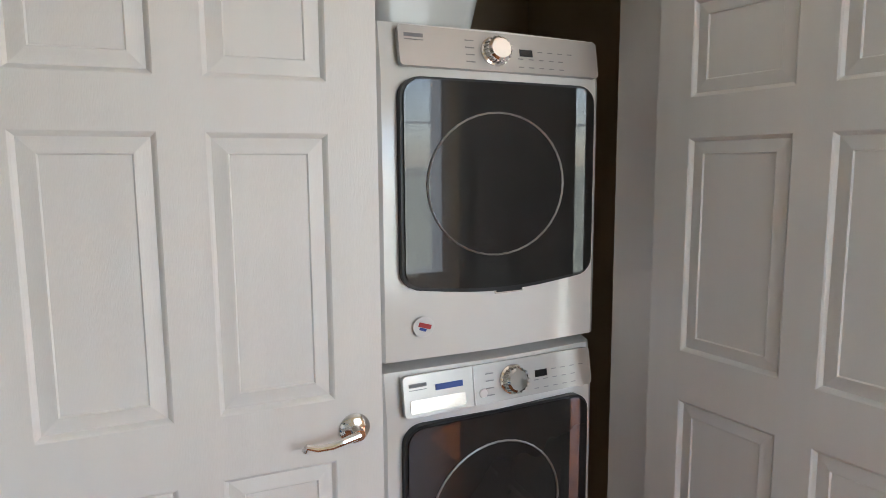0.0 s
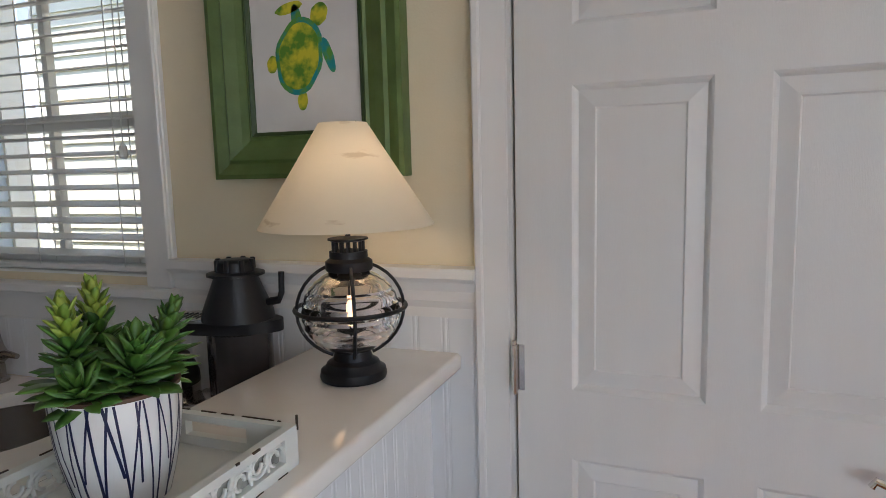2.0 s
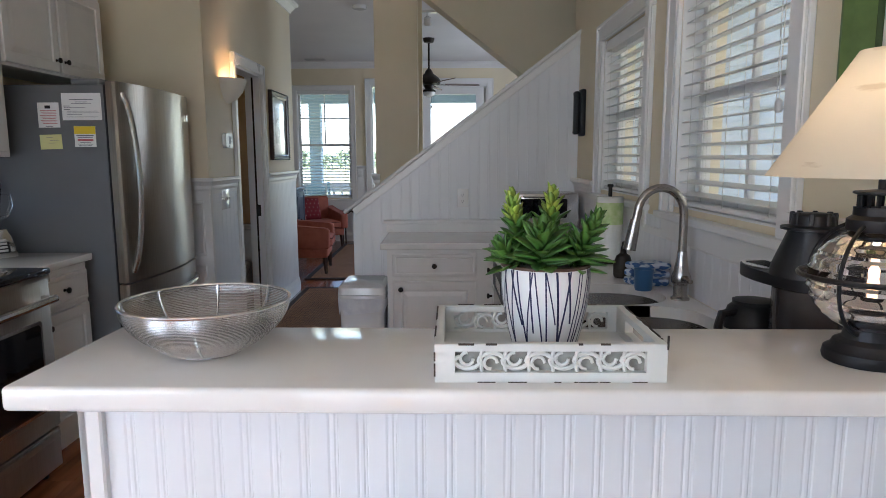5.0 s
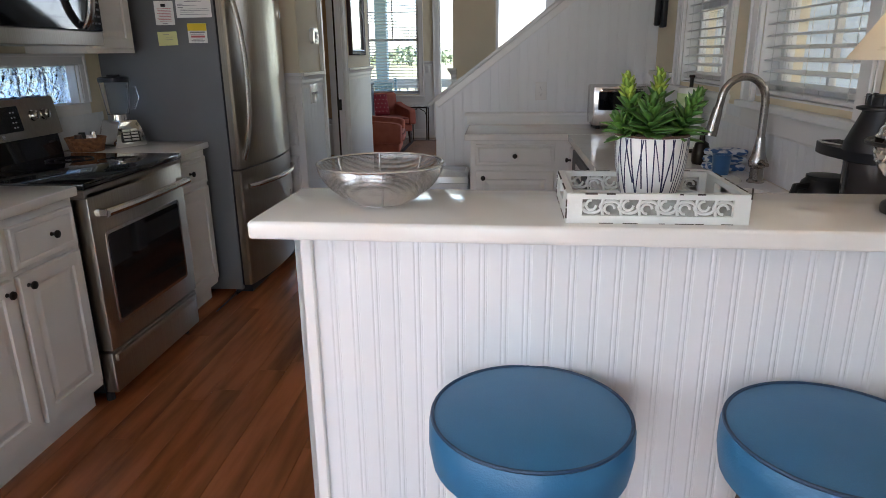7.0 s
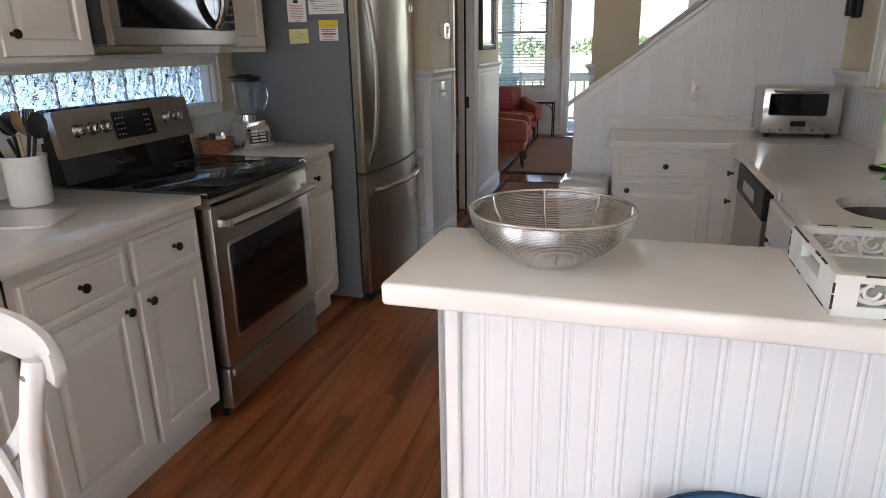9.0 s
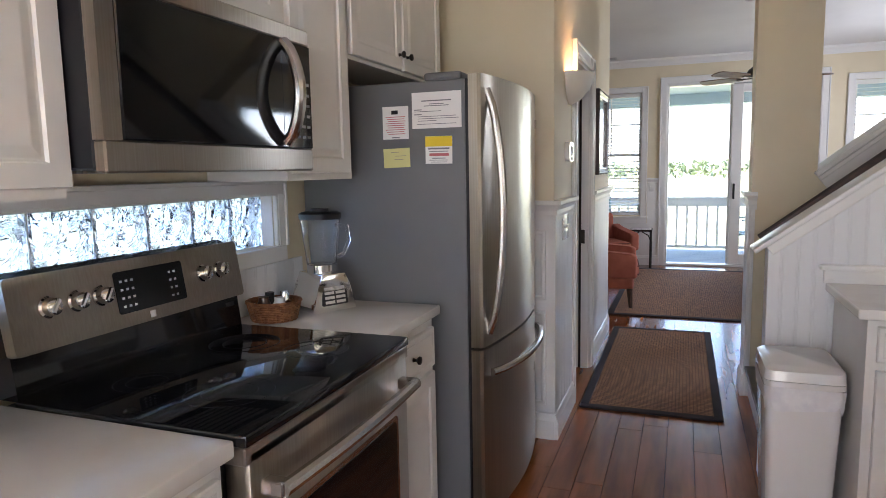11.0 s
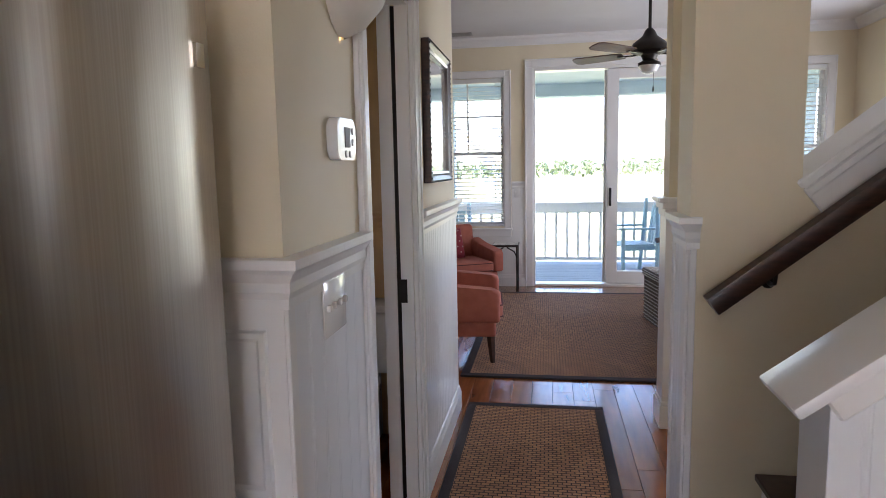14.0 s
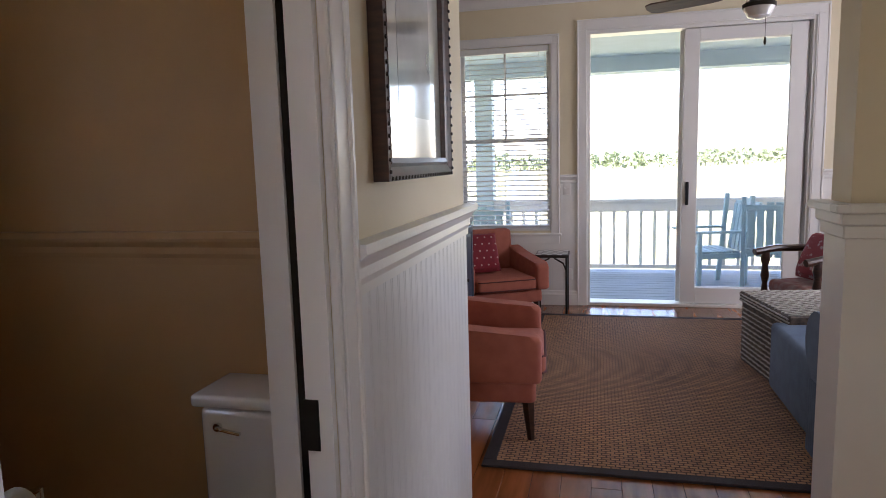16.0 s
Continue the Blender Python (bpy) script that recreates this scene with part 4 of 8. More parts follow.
TW, TD, TH = 0.318, 0.24, 0.054
bm = bmesh.new()
box(bm, -TW / 2 + 0.013, TW / 2 - 0.013, -TD / 2 + 0.013, TD / 2 - 0.013, 0.0, 0.01)
make("base", bm, TRAYP, tray)
for sgn in (-1, 1):
    bm = bmesh.new()
    y = sgn * (TD / 2 - 0.0065)
    for a, b, c, d in ((-TW / 2, TW / 2, 0.0, 0.014), (-TW / 2, TW / 2, 0.044, TH), (-TW / 2, -TW / 2 + 0.028, 0.014, 0.044), (TW / 2 - 0.028, TW / 2, 0.014, 0.044)):
        box(bm, a, b, y - 0.0065, y + 0.0065, c, d)
    make("long_side", bm, TRAYP, tray)
    bm = bmesh.new()
    n = 8
    span = TW - 0.056
    for k in range(n):
        cx = -span / 2 + (k + 0.5) * span / n
        fl = 1 if k % 2 else -1
        pts = [(cx + (0.019) * math.cos(t) * (1 - 0.12 * t / 3), y, 0.029 + fl * 0.013 * math.sin(t) * (1 - 0.1 * t)) for t in [i * 0.45 for i in range(10)]]
        tube(bm, pts, 0.0032, 6)
        pts = [(cx + 0.009 * math.cos(t), y, 0.029 - fl * 0.003 + fl * 0.009 * math.sin(t)) for t in [i * 0.6 for i in range(9)]]
        tube(bm, pts, 0.0026, 6)
        tube(bm, [(cx + 0.021, y, 0.014), (cx + 0.0185, y, 0.029), (cx + 0.021, y, 0.044)], 0.003, 6)
    make("scrollwork", bm, TRAYP, tray, True)
    if sgn < 0:
        bm = bmesh.new()
        box(bm, -span / 2, span / 2, y + 0.004, y + 0.006, 0.014, 0.044)
        make("backing", bm, TRAYIN, tray)
    bm = bmesh.new()
    x = sgn * (TW / 2 - 0.0065)
    for a, b, c, d in ((-TD / 2 + 0.013, TD / 2 - 0.013, 0.0, 0.024), (-TD / 2 + 0.013, TD / 2 - 0.013, 0.044, TH), (-TD / 2 + 0.013, -0.05, 0.024, 0.044), (0.05, TD / 2 - 0.013, 0.024, 0.044)):
        box(bm, x - 0.0065, x + 0.0065, a, b, c, d)
    make("short_side", bm, TRAYP, tray)
bm = bmesh.new()
rs = random.Random(4)
for k in range(70):
    e = rs.randrange(4)
    l2 = rs.uniform(0.004, 0.03)
    q = rs.uniform(-1, 1)
    zc = rs.choice((TH, 0.0))
    if e < 2:
        y = (TD / 2) * (1 if e else -1)
        c = q * (TW / 2 - 0.02)
        box(bm, c - l2 / 2, c + l2 / 2, y - 0.0012, y + 0.0012, zc - 0.0012, zc + 0.0012)
    else:
        x = (TW / 2) * (1 if e == 3 else -1)
        c = q * (TD / 2 - 0.02)
        box(bm, x - 0.0012, x + 0.0012, c - l2 / 2, c + l2 / 2, zc - 0.0012, zc + 0.0012)
for sx in (-1, 1):
    for sy in (-1, 1):
        for k in range(3):
            z = rs.uniform(0.0, 0.05)
            box(bm, sx * TW / 2 - 0.0012, sx * TW / 2 + 0.0012, sy * TD / 2 - 0.0012, sy * TD / 2 + 0.0012, z, z + rs.uniform(0.005, 0.02))
tagged(make("worn_edge", bm, CHIP, tray), kind="stuff")

# potted succulent
POTW = mat("white glazed pot", (0.8, 0.8, 0.8), 0.3)
POTB = mat("navy glaze stripe", (0.012, 0.018, 0.075), 0.35)
POTR = mat("unglazed brown rim", (0.10, 0.055, 0.035), 0.7)
pot = tagged(empty("potted_succulent", pose(0.79, 0.112, PEN + 0.0102) @ Matrix.Diagonal((0.875, 0.875, 0.87, 1))), "green succulent in a white pot with navy stripes on the tray", "potted plant")
POTP = [(0.052, 0.0), (0.056, 0.003), (0.066, 0.04), (0.075, 0.085), (0.0785, 0.125), (0.0785, 0.152)]
bm = bmesh.new()
lathe(bm, POTP + [(0.077, 0.155), (0.073, 0.155), (0.072, 0.14), (0.01, 0.138)], 48)
make("pot", bm, POTW, pot, True)
bm = bmesh.new()
lathe(bm, [(0.0792, 0.151), (0.0792, 0.156), (0.072, 0.1565), (0.072, 0.150)], 48, cap=False)
make("rim", bm, POTR, pot, True)


def pot_r(z):
    for (r0, z0), (r1, z1) in zip(POTP, POTP[1:]):
        if z0 <= z <= z1:
            return r0 + (r1 - r0) * (z - z0) / (z1 - z0)
    return POTP[-1][0]


bm = bmesh.new()
for k in range(44):
    a0 = 2 * math.pi * k / 44 + rs.uniform(-0.03, 0.03)
    lean = rs.choice((-1, 1)) * rs.uniform(0.02, 0.13)
    z0, z1 = 0.004 if k % 3 else rs.uniform(0.004, 0.06), 0.150
    prev = None
    wd = rs.uniform(0.0011, 0.0020)
    for q in range(9):
        z = z0 + (z1 - z0) * q / 8
        a = a0 + lean * (q / 8 - 0.5) * 2
        r = pot_r(z) + 0.0006
        e = wd / r
        cur = (bm.verts.new((r * math.cos(a - e), r * math.sin(a - e), z)), bm.verts.new((r * math.cos(a + e), r * math.sin(a + e), z)))
        if prev:
            bm.faces.new((prev[0], prev[1], cur[1], cur[0]))
        prev = cur
make("stripe", bm, POTB, pot)
LEAF = mat("succulent green", (0.045, 0.13, 0.02), 0.42, color2=(0.10, 0.22, 0.03), scale=14, vary=0.25, bump=0.05)
LEAFY = mat("yellow green tips", (0.34, 0.42, 0.05), 0.42, color2=(0.17, 0.30, 0.035), scale=20, vary=0.2)


def leaf_mesh(name, material, l, w):
    bm = bmesh.new()
    rows = [(0.0, 0.35, 0.010), (0.25, 0.85, 0.012), (0.55, 1.0, 0.011), (0.8, 0.72, 0.008), (1.0, 0.02, 0.002)]
    rings = []
    for t, ww, th in rows:
        c = 0.10 * l * math.sin(t * 1.6)
        x = t * l
        hw = ww * w / 2
        rings.append([bm.verts.new((x, -hw, c + 0.25 * hw)), bm.verts.new((x, 0, c - th * 0.35)), bm.verts.new((x, hw, c + 0.25 * hw)), bm.verts.new((x, 0, c + th * 0.22))])
    for a, b in zip(rings, rings[1:]):
        for i in range(4):
            bm.faces.new((a[i], a[(i + 1) % 4], b[(i + 1) % 4], b[i]))
    bm.faces.new(rings[0][::-1])
    bm.faces.new(rings[-1])
    bmesh.ops.recalc_face_normals(bm, faces=bm.faces)
    me = bpy.data.meshes.new(name)
    bm.to_mesh(me)
    bm.free()
    me.materials.append(material)
    for p in me.polygons:
        p.use_smooth = True
    return me


leaf_g = leaf_mesh("leaf", LEAF, 0.058, 0.028)
leaf_n = leaf_mesh("leaf", LEAF, 0.058, 0.023)
leaf_y = leaf_mesh("leaf", LEAFY, 0.036, 0.019)
leaf_m = leaf_mesh("leaf", LEAF, 0.044, 0.021)
def rosette(cx, cy, cz, n, tall, meshes, sc, ax=0.0, ay=0.0):
    """Leaves in a spiral round a stem, low ones long and spreading, top ones short and upright."""
    cx, cy, tall, sc = cx * 1.1, cy * 1.1, tall * 1.15, sc * 1.14
    base = Matrix.Translation((cx, cy, cz)) @ pose(0, 0, 0, ax, ay, 0)
    for i in range(n):
        t = i / max(1, n - 1)
        a = i * 137.5 + rs.uniform(-12, 12)
        me = meshes[min(len(meshes) - 1, int(t * len(meshes)))]
        up = -(8 + 62 * t ** 1.3) + rs.uniform(-9, 9)
        s = 0.86 * sc * (1.1 - 0.35 * t) * rs.uniform(0.88, 1.12)
        m = base @ Matrix.Translation((0, 0, tall * t)) @ pose(0, 0, 0, 0, 0, a) @ pose(0, 0, 0, 0, up, 0) @ Matrix.Translation((0.004, 0, 0)) @ Matrix.Diagonal((s, s, s, 1))
        piece("leaf", me, m, pot)


rosette(-0.038, 0.012, 0.150, 60, 0.10, [leaf_n, leaf_m, leaf_m, leaf_y, leaf_y], 1.0, 3, -8)
rosette(0.008, 0.030, 0.155, 60, 0.10, [leaf_n, leaf_m, leaf_m, leaf_y, leaf_y], 1.0, -5, 4)
rosette(-0.012, -0.035, 0.150, 38, 0.055, [leaf_g, leaf_g, leaf_m], 1.05, 18, -4)
rosette(0.042, -0.012, 0.148, 56, 0.075, [leaf_n, leaf_m, leaf_m], 0.95, 8, 22)
rosette(-0.052, -0.015, 0.146, 26, 0.03, [leaf_n, leaf_g], 0.8, 12, -30)
rosette(0.045, 0.04, 0.148, 24, 0.03, [leaf_g, leaf_m], 0.85, -20, 22)

# wire fruit bowl
bowl = tagged(empty("wire_bowl", pose(0.257, 0.125, PEN) @ Matrix.Diagonal((1.0, 1.0, 0.93, 1))), "round silver wire fruit bowl on the bar", "bowl")
WIRE = mat("bright wire", (0.72, 0.71, 0.70), 0.25, 1.0)
bm = bmesh.new()
def bowl_r(t):
    return 0.055 + 0.073 * math.sin(t * math.pi / 2) ** 0.9
for k in range(34):
    t = k / 33
    z = 0.006 + 0.086 * t ** 1.1
    r = bowl_r(t)
    tube(bm, [(r * math.cos(2 * math.pi * i / 40), r * math.sin(2 * math.pi * i / 40), z) for i in range(40)], 0.0011 if k < 33 else 0.0028, 4 if k < 33 else 8, closed=True)
for k in range(12):
    r = 0.055 * (k + 1) / 12
    tube(bm, [(r * math.cos(2 * math.pi * i / 28), r * math.sin(2 * math.pi * i / 28), 0.0045) for i in range(28)], 0.001, 4, closed=True)
make("wire_ring", bm, WIRE, bowl, True)
bm = bmesh.new()
for k in range(8):
    a = 2 * math.pi * k / 8 + 0.2
    pts = [((bowl_r(t) - 0.0025) * math.cos(a), (bowl_r(t) - 0.0025) * math.sin(a), 0.006 + 0.086 * t ** 1.1) for t in [i / 10 for i in range(11)]]
    pts = [(0.006 * math.cos(a), 0.006 * math.sin(a), 0.004)] + pts
    tube(bm, pts, 0.0022, 6)
make("rib", bm, WIRE, bowl, True)

# lantern table lamp
SHADE = bpy.data.materials.new("paper lamp shade")
SHADE.use_nodes = True
_n, _l = SHADE.node_tree.nodes, SHADE.node_tree.links
_b = _n["Principled BSDF"]
_b.inputs["Base Color"].default_value = (0.8, 0.72, 0.56, 1)
_b.inputs["Roughness"].default_value = 0.8
_tr = _n.new("ShaderNodeBsdfTranslucent")
_tr.inputs["Color"].default_value = (0.8, 0.73, 0.58, 1)
_mx = _n.new("ShaderNodeMixShader")
_mx.inputs[0].default_value = 0.35
_no = _n.new("ShaderNodeTexNoise")
_no.inputs["Scale"].default_value = 18
_no.inputs["Detail"].default_value = 8
_co = _n.new("ShaderNodeTexCoord")
_mp = _n.new("ShaderNodeMapping")
_mp.inputs["Scale"].default_value = (0.5, 0.5, 2.2)
_l.new(_co.outputs["Object"], _mp.inputs[0])
_l.new(_mp.outputs[0], _no.inputs["Vector"])
_rp = _n.new("ShaderNodeValToRGB")
_rp.color_ramp.elements[0].position, _rp.color_ramp.elements[1].position = 0.66, 0.72
_rp.color_ramp.elements[0].color, _rp.color_ramp.elements[1].color = (0.8, 0.73, 0.58, 1), (0.52, 0.42, 0.28, 1)
_l.new(_no.outputs["Fac"], _rp.inputs[0])
_l.new(_rp.outputs[0], _b.inputs["Base Color"])
_l.new(_b.outputs[0], _mx.inputs[1])
_l.new(_tr.outputs[0], _mx.inputs[2])
_l.new(_mx.outputs[0], _n["Material Output"].inputs[0])
LX, LY = 1.272, 0.068
lamp = tagged(empty("table_lamp", pose(LX, LY, PEN + 0.0005)), "lit lantern table lamp with ribbed glass globe and cream shade", "lamp")
LM = mat("black lamp metal", (0.022, 0.022, 0.024), 0.45, 0.5, color2=(0.016, 0.016, 0.018), bump=0.1, bump_scale=120)
bm = bmesh.new()
lathe(bm, [(0.059, 0), (0.061, 0.006), (0.059, 0.017), (0.05, 0.023), (0.047, 0.03), (0.036, 0.036), (0.032, 0.05)], 32)
make("base", bm, LM, lamp, True)
bm = bmesh.new()
gp = [(0.03, 0.05)]
for k in range(33):
    a = -math.pi / 2 + 0.42 + (math.pi - 0.84) * k / 32
    gp.append((0.088 * math.cos(a) * (1 + 0.018 * math.sin(k * 2.4)), 0.123 + 0.078 * math.sin(a)))
gp += [(0.032, 0.197), (0.034, 0.205)]
lathe(bm, gp, 36, cap=False)
inner = [(r - 0.003, z) for r, z in gp]
lathe(bm, inner, 36, cap=False)
g = make("glass_globe", bm, glass_mat("ribbed lamp glass", (0.98, 0.96, 0.97), 0.02, 1.18), lamp, True, label="clear ribbed glass globe")
g.visible_shadow = False
bm = bmesh.new()
lathe(bm, [(0.040, 0.197), (0.042, 0.20), (0.042, 0.214), (0.034, 0.22), (0.034, 0.232)], 28)
lathe(bm, [(0.030, 0.250), (0.036, 0.252), (0.036, 0.255), (0.008, 0.258)], 28)
for k in range(14):
    a = 2 * math.pi * k / 14
    tube(bm, [(0.027 * math.cos(a), 0.027 * math.sin(a), 0.23), (0.027 * math.cos(a), 0.027 * math.sin(a), 0.252)], 0.003, 5)
tube(bm, [(0, 0, 0.25), (0, 0, 0.452)], 0.005, 8)
make("cap", bm, LM, lamp, True)
bm = bmesh.new()
tube(bm, [(0.099 * math.cos(2 * math.pi * i / 48), 0.099 * math.sin(2 * math.pi * i / 48), 0.130) for i in range(48)], 0.0042, 8, closed=True)
for k in range(4):
    a = 2 * math.pi * k / 4 + 0.55
    pts = []
    for i in range(13):
        t = radians(-68 + 136 * i / 12)
        r = 0.096 * math.cos(t) if abs(math.degrees(t)) < 90 else 0
        pts.append((max(r, 0.036) * math.cos(a), max(r, 0.036) * math.sin(a), 0.126 + 0.088 * math.sin(t)))
    tube(bm, pts, 0.0032, 6)
make("cage", bm, LM, lamp, True)
bm = bmesh.new()
rings = []
for r, z in ((0.155, 0.277), (0.127, 0.321), (0.099, 0.365), (0.070, 0.411), (0.042, 0.456)):
    rings.append((r, z))
lathe(bm, rings, 48, cap=False)
make("shade", bm, SHADE, lamp, True, label="cream parchment cone shade")
bm = bmesh.new()
lathe(bm, [(0.012, 0.315), (0.023, 0.345), (0.024, 0.37), (0.013, 0.398)], 16)
make("bulb", bm, glow_mat("warm bulb", (1.0, 0.72, 0.44), 2.8), lamp, True)
bm = bmesh.new()
lathe(bm, [(0.008, 0.10), (0.012, 0.12), (0.012, 0.135), (0.006, 0.16)], 12)
make("bulb", bm, glow_mat("warm globe bulb", (1.0, 0.62, 0.3), 0.7), lamp, True)
bm = bmesh.new()
for a in (0, 120, 240):
    tube(bm, [(0, 0, 0.45), (0.042 * math.cos(radians(a)), 0.042 * math.sin(radians(a)), 0.4555)], 0.0015, 5)
make("shade_ring", bm, LM, lamp)

# framed picture over the lamp
GREENF = mat("moss green frame paint", (0.13, 0.20, 0.055), 0.45, color2=(0.095, 0.15, 0.04), scale=18, stretch=(1, 1, 1), bump=0.1, bump_scale=90)
GREEND = mat("dark green frame paint", (0.045, 0.08, 0.02), 0.5, color2=(0.03, 0.055, 0.015), scale=18)
pic = tagged(empty("framed_picture", on_east(XE - 0.002, 0.472) @ Matrix.Translation((0, 0, 1.432))), "green framed print of a green and yellow oval shape", "picture")
PW, PH = 0.45, 0.62
bm = bmesh.new()
frame_ring(bm, 0.095, PW - 0.095, 0.095, PH - 0.095, [(0.0, 0.012), (0.0, 0.016), (0.008, 0.02), (0.014, 0.016), (0.03, 0.022), (0.055, 0.035), (0.062, 0.028), (0.085, 0.038), (0.095, 0.036), (0.095, 0.0), (0.0, 0.0)])
make("frame", bm, GREENF, pic)
bm = bmesh.new()
frame_ring(bm, 0.098, PW - 0.098, 0.098, PH - 0.098, [(0.0, 0.013), (0.0, 0.018), (0.006, 0.0215), (0.008, 0.0215), (0.008, 0.013)])
make("inner_bead", bm, GREEND, pic)
bm = bmesh.new()
box(bm, 0.09, PW - 0.09, -0.012, -0.002, 0.09, PH - 0.09)
make("mat_board", bm, mat("warm white mat board", (0.74, 0.72, 0.70), 0.8), pic)
ART1 = mat("green and yellow watercolour", (0.10, 0.25, 0.02), 0.8, color2=(0.6, 0.55, 0.03), scale=34, detail=3, mix=(0.4, 0.6))
ART2 = mat("teal watercolour", (0.02, 0.26, 0.27), 0.8, color2=(0.10, 0.30, 0.05), scale=45, detail=3, mix=(0.4, 0.6))
def blob(name, cx, cz, rx, rz, ang, material, d):
    bm = bmesh.new()
    pts = [(rx * math.cos(2 * math.pi * k / 28) * (1 + 0.05 * math.sin(5 * k)), rz * math.sin(2 * math.pi * k / 28)) for k in range(28)]
    prism(bm, pts, "y", -d, -d + 0.0008)
    make(name, bm, material, pic, m=pose(cx, 0, cz, 0, ang, 0))
CX, CZ = PW / 2 - 0.013, PH / 2 - 0.06
blob("oval_rim", CX, CZ, 0.056, 0.079, 12, ART2, 0.0132)
blob("oval", CX, CZ, 0.047, 0.068, 12, ART1, 0.0140)
for dx, dz, rx, rz, an in ((0.05, 0.08, 0.019, 0.024, 30), (-0.02, 0.098, 0.033, 0.011, -12), (0.068, -0.002, 0.011, 0.037, -18), (-0.066, -0.012, 0.013, 0.018, 10), (0.003, -0.09, 0.012, 0.020, 5), (-0.002, 0.075, 0.012, 0.03, -10)):
    blob("patch", CX + dx, CZ + dz, rx, rz, an, ART1 if rz < 0.03 else ART2, 0.0126)

# ---- base and wall cabinets ----
PANELLOOP = [(0, 0.014), (0.003, 0.019), (0.048, 0.019), (0.052, 0.012), (0.058, 0.012), (0.078, 0.017), (0.082, 0.0175)]
DRAWLOOP = [(0, 0.014), (0.004, 0.019), (0.016, 0.019), (0.022, 0.0155), (0.026, 0.0175)]


def knob(parent, x, z, y, material=None):
    bm = bmesh.new()
    lathe(bm, [(0.008, 0), (0.006, 0.004), (0.005, 0.012), (0.010, 0.016), (0.0145, 0.021), (0.0135, 0.027), (0.006, 0.030)], 16, m=pose(x, y, z, 90))
    make("knob", bm, material or BRONZE, parent, True)


def cabinet(name, m, w, h, d, units, z0=0.0, toe=0.0, label="", group="", open_top=0.0):
    """A painted cabinet; fronts are ('door' or 'drawer', x0, x1, z0, z1, knob x, knob z); the front faces -y at y = 0."""
    c = tagged(empty(name, m), label, "cabinet", group=group)
    bm = bmesh.new()
    box(bm, 0, w, 0.0, d, z0 + toe, z0 + h - open_top)
    if open_top:
        box(bm, 0, w, 0.0, 0.02, z0 + h - open_top + 0.0005, z0 + h)
    if toe:
        box(bm, 0, w, 0.05, d, z0, z0 + toe)
    make("body", bm, CABINET, c)
    for kind, x0, x1, a, b, kx, kz in units:
        bm = bmesh.new()
        nested(bm, x0, x1, a, b, PANELLOOP if kind == "door" else DRAWLOOP, back=-0.0005)
        f = make(kind, bm, CABINET, c)
        if kx is not None:
            knob(f, kx, kz, -0.018)
    return c


XF = -1.09     # fronts on the stove side
TOE = 0.10
# south of the stove: two drawers over two doors, seen twice over
cabinet("base_cabinet", on_west(XF, 0.28), 0.775, TOP - 0.036, XF - XW - 0.002, [("drawer", 0.03, 0.40, 0.70, 0.845, 0.215, 0.775), ("drawer", 0.43, 0.755, 0.70, 0.845, 0.62, 0.775), ("door", 0.03, 0.40, 0.135, 0.68, 0.365, 0.64), ("door", 0.43, 0.755, 0.135, 0.68, 0.465, 0.64)], toe=TOE, label="off-white base cabinet with two drawers and two doors")
cabinet("base_cabinet", on_west(XF, -0.50), 0.788, TOP - 0.036, XF - XW - 0.002, [("drawer", 0.03, 0.38, 0.70, 0.845, 0.205, 0.775), ("drawer", 0.41, 0.755, 0.70, 0.845, 0.58, 0.775), ("door", 0.03, 0.38, 0.135, 0.68, 0.345, 0.64), ("door", 0.41, 0.755, 0.135, 0.68, 0.445, 0.64)], toe=TOE, label="off-white base cabinet with paired doors")
cabinet("base_cabinet", on_west(XF - 0.05, 1.838), 0.45, TOP - 0.036, XF - 0.05 - XW - 0.002, [("drawer", 0.03, 0.43, 0.70, 0.845, 0.23, 0.775), ("door", 0.03, 0.43, 0.135, 0.68, 0.075, 0.63)], toe=TOE, label="narrow off-white base cabinet beside the fridge")
def counter(name, x0, x1, y0, y1, label):
    bm = bmesh.new()
    box(bm, x0, x1, y0, y1, TOP - 0.0355, TOP, bev=0.006, seg=2)
    return tagged(make(name, bm, STONE, None, True), label, "countertop")
counter("countertop", XW + 0.002, -1.057, -0.52, 1.06, "pale quartz countertop beside the stove")
counter("countertop", XW + 0.002, -1.117, 1.835, 2.322, "pale quartz countertop between stove and fridge")
blocks("backsplash", WHITE, [(XW + 0.001, XW + 0.016, -0.52, 1.068, TOP + 0.0005, TOP + 0.09)], bev=0.003)
structure(bpy.data.objects["backsplash"], "white backsplash strip behind the counter", "trim")
stovew = structure(empty("wainscot_stove_wall"), "white beadboard strip behind the counter", "wainscot")
beads(stovew, on_west(XW, 1.85), 0.485, TOP + 0.001, 1.08, pitch=0.06)

# wall cabinets
cabinet("wall_cabinet", on_west(-1.415, 0.30), 0.748, 0.95, -1.415 - XW - 0.002, [("door", 0.025, 0.385, 0.02 + 1.37, 2.30, 0.352, 1.455), ("door", 0.405, 0.75, 0.02 + 1.37, 2.30, 0.44, 1.455)], z0=1.37, label="off-white wall cabinet with two raised panel doors", group="wall cabinets")
cabinet("wall_cabinet", on_west(-1.415, -0.50), 0.795, 0.95, -1.415 - XW - 0.002, [("door", 0.025, 0.385, 0.02 + 1.37, 2.30, 0.352, 1.455), ("door", 0.405, 0.77, 0.02 + 1.37, 2.30, 0.44, 1.455)], z0=1.37, label="off-white wall cabinet with two raised panel doors", group="wall cabinets")
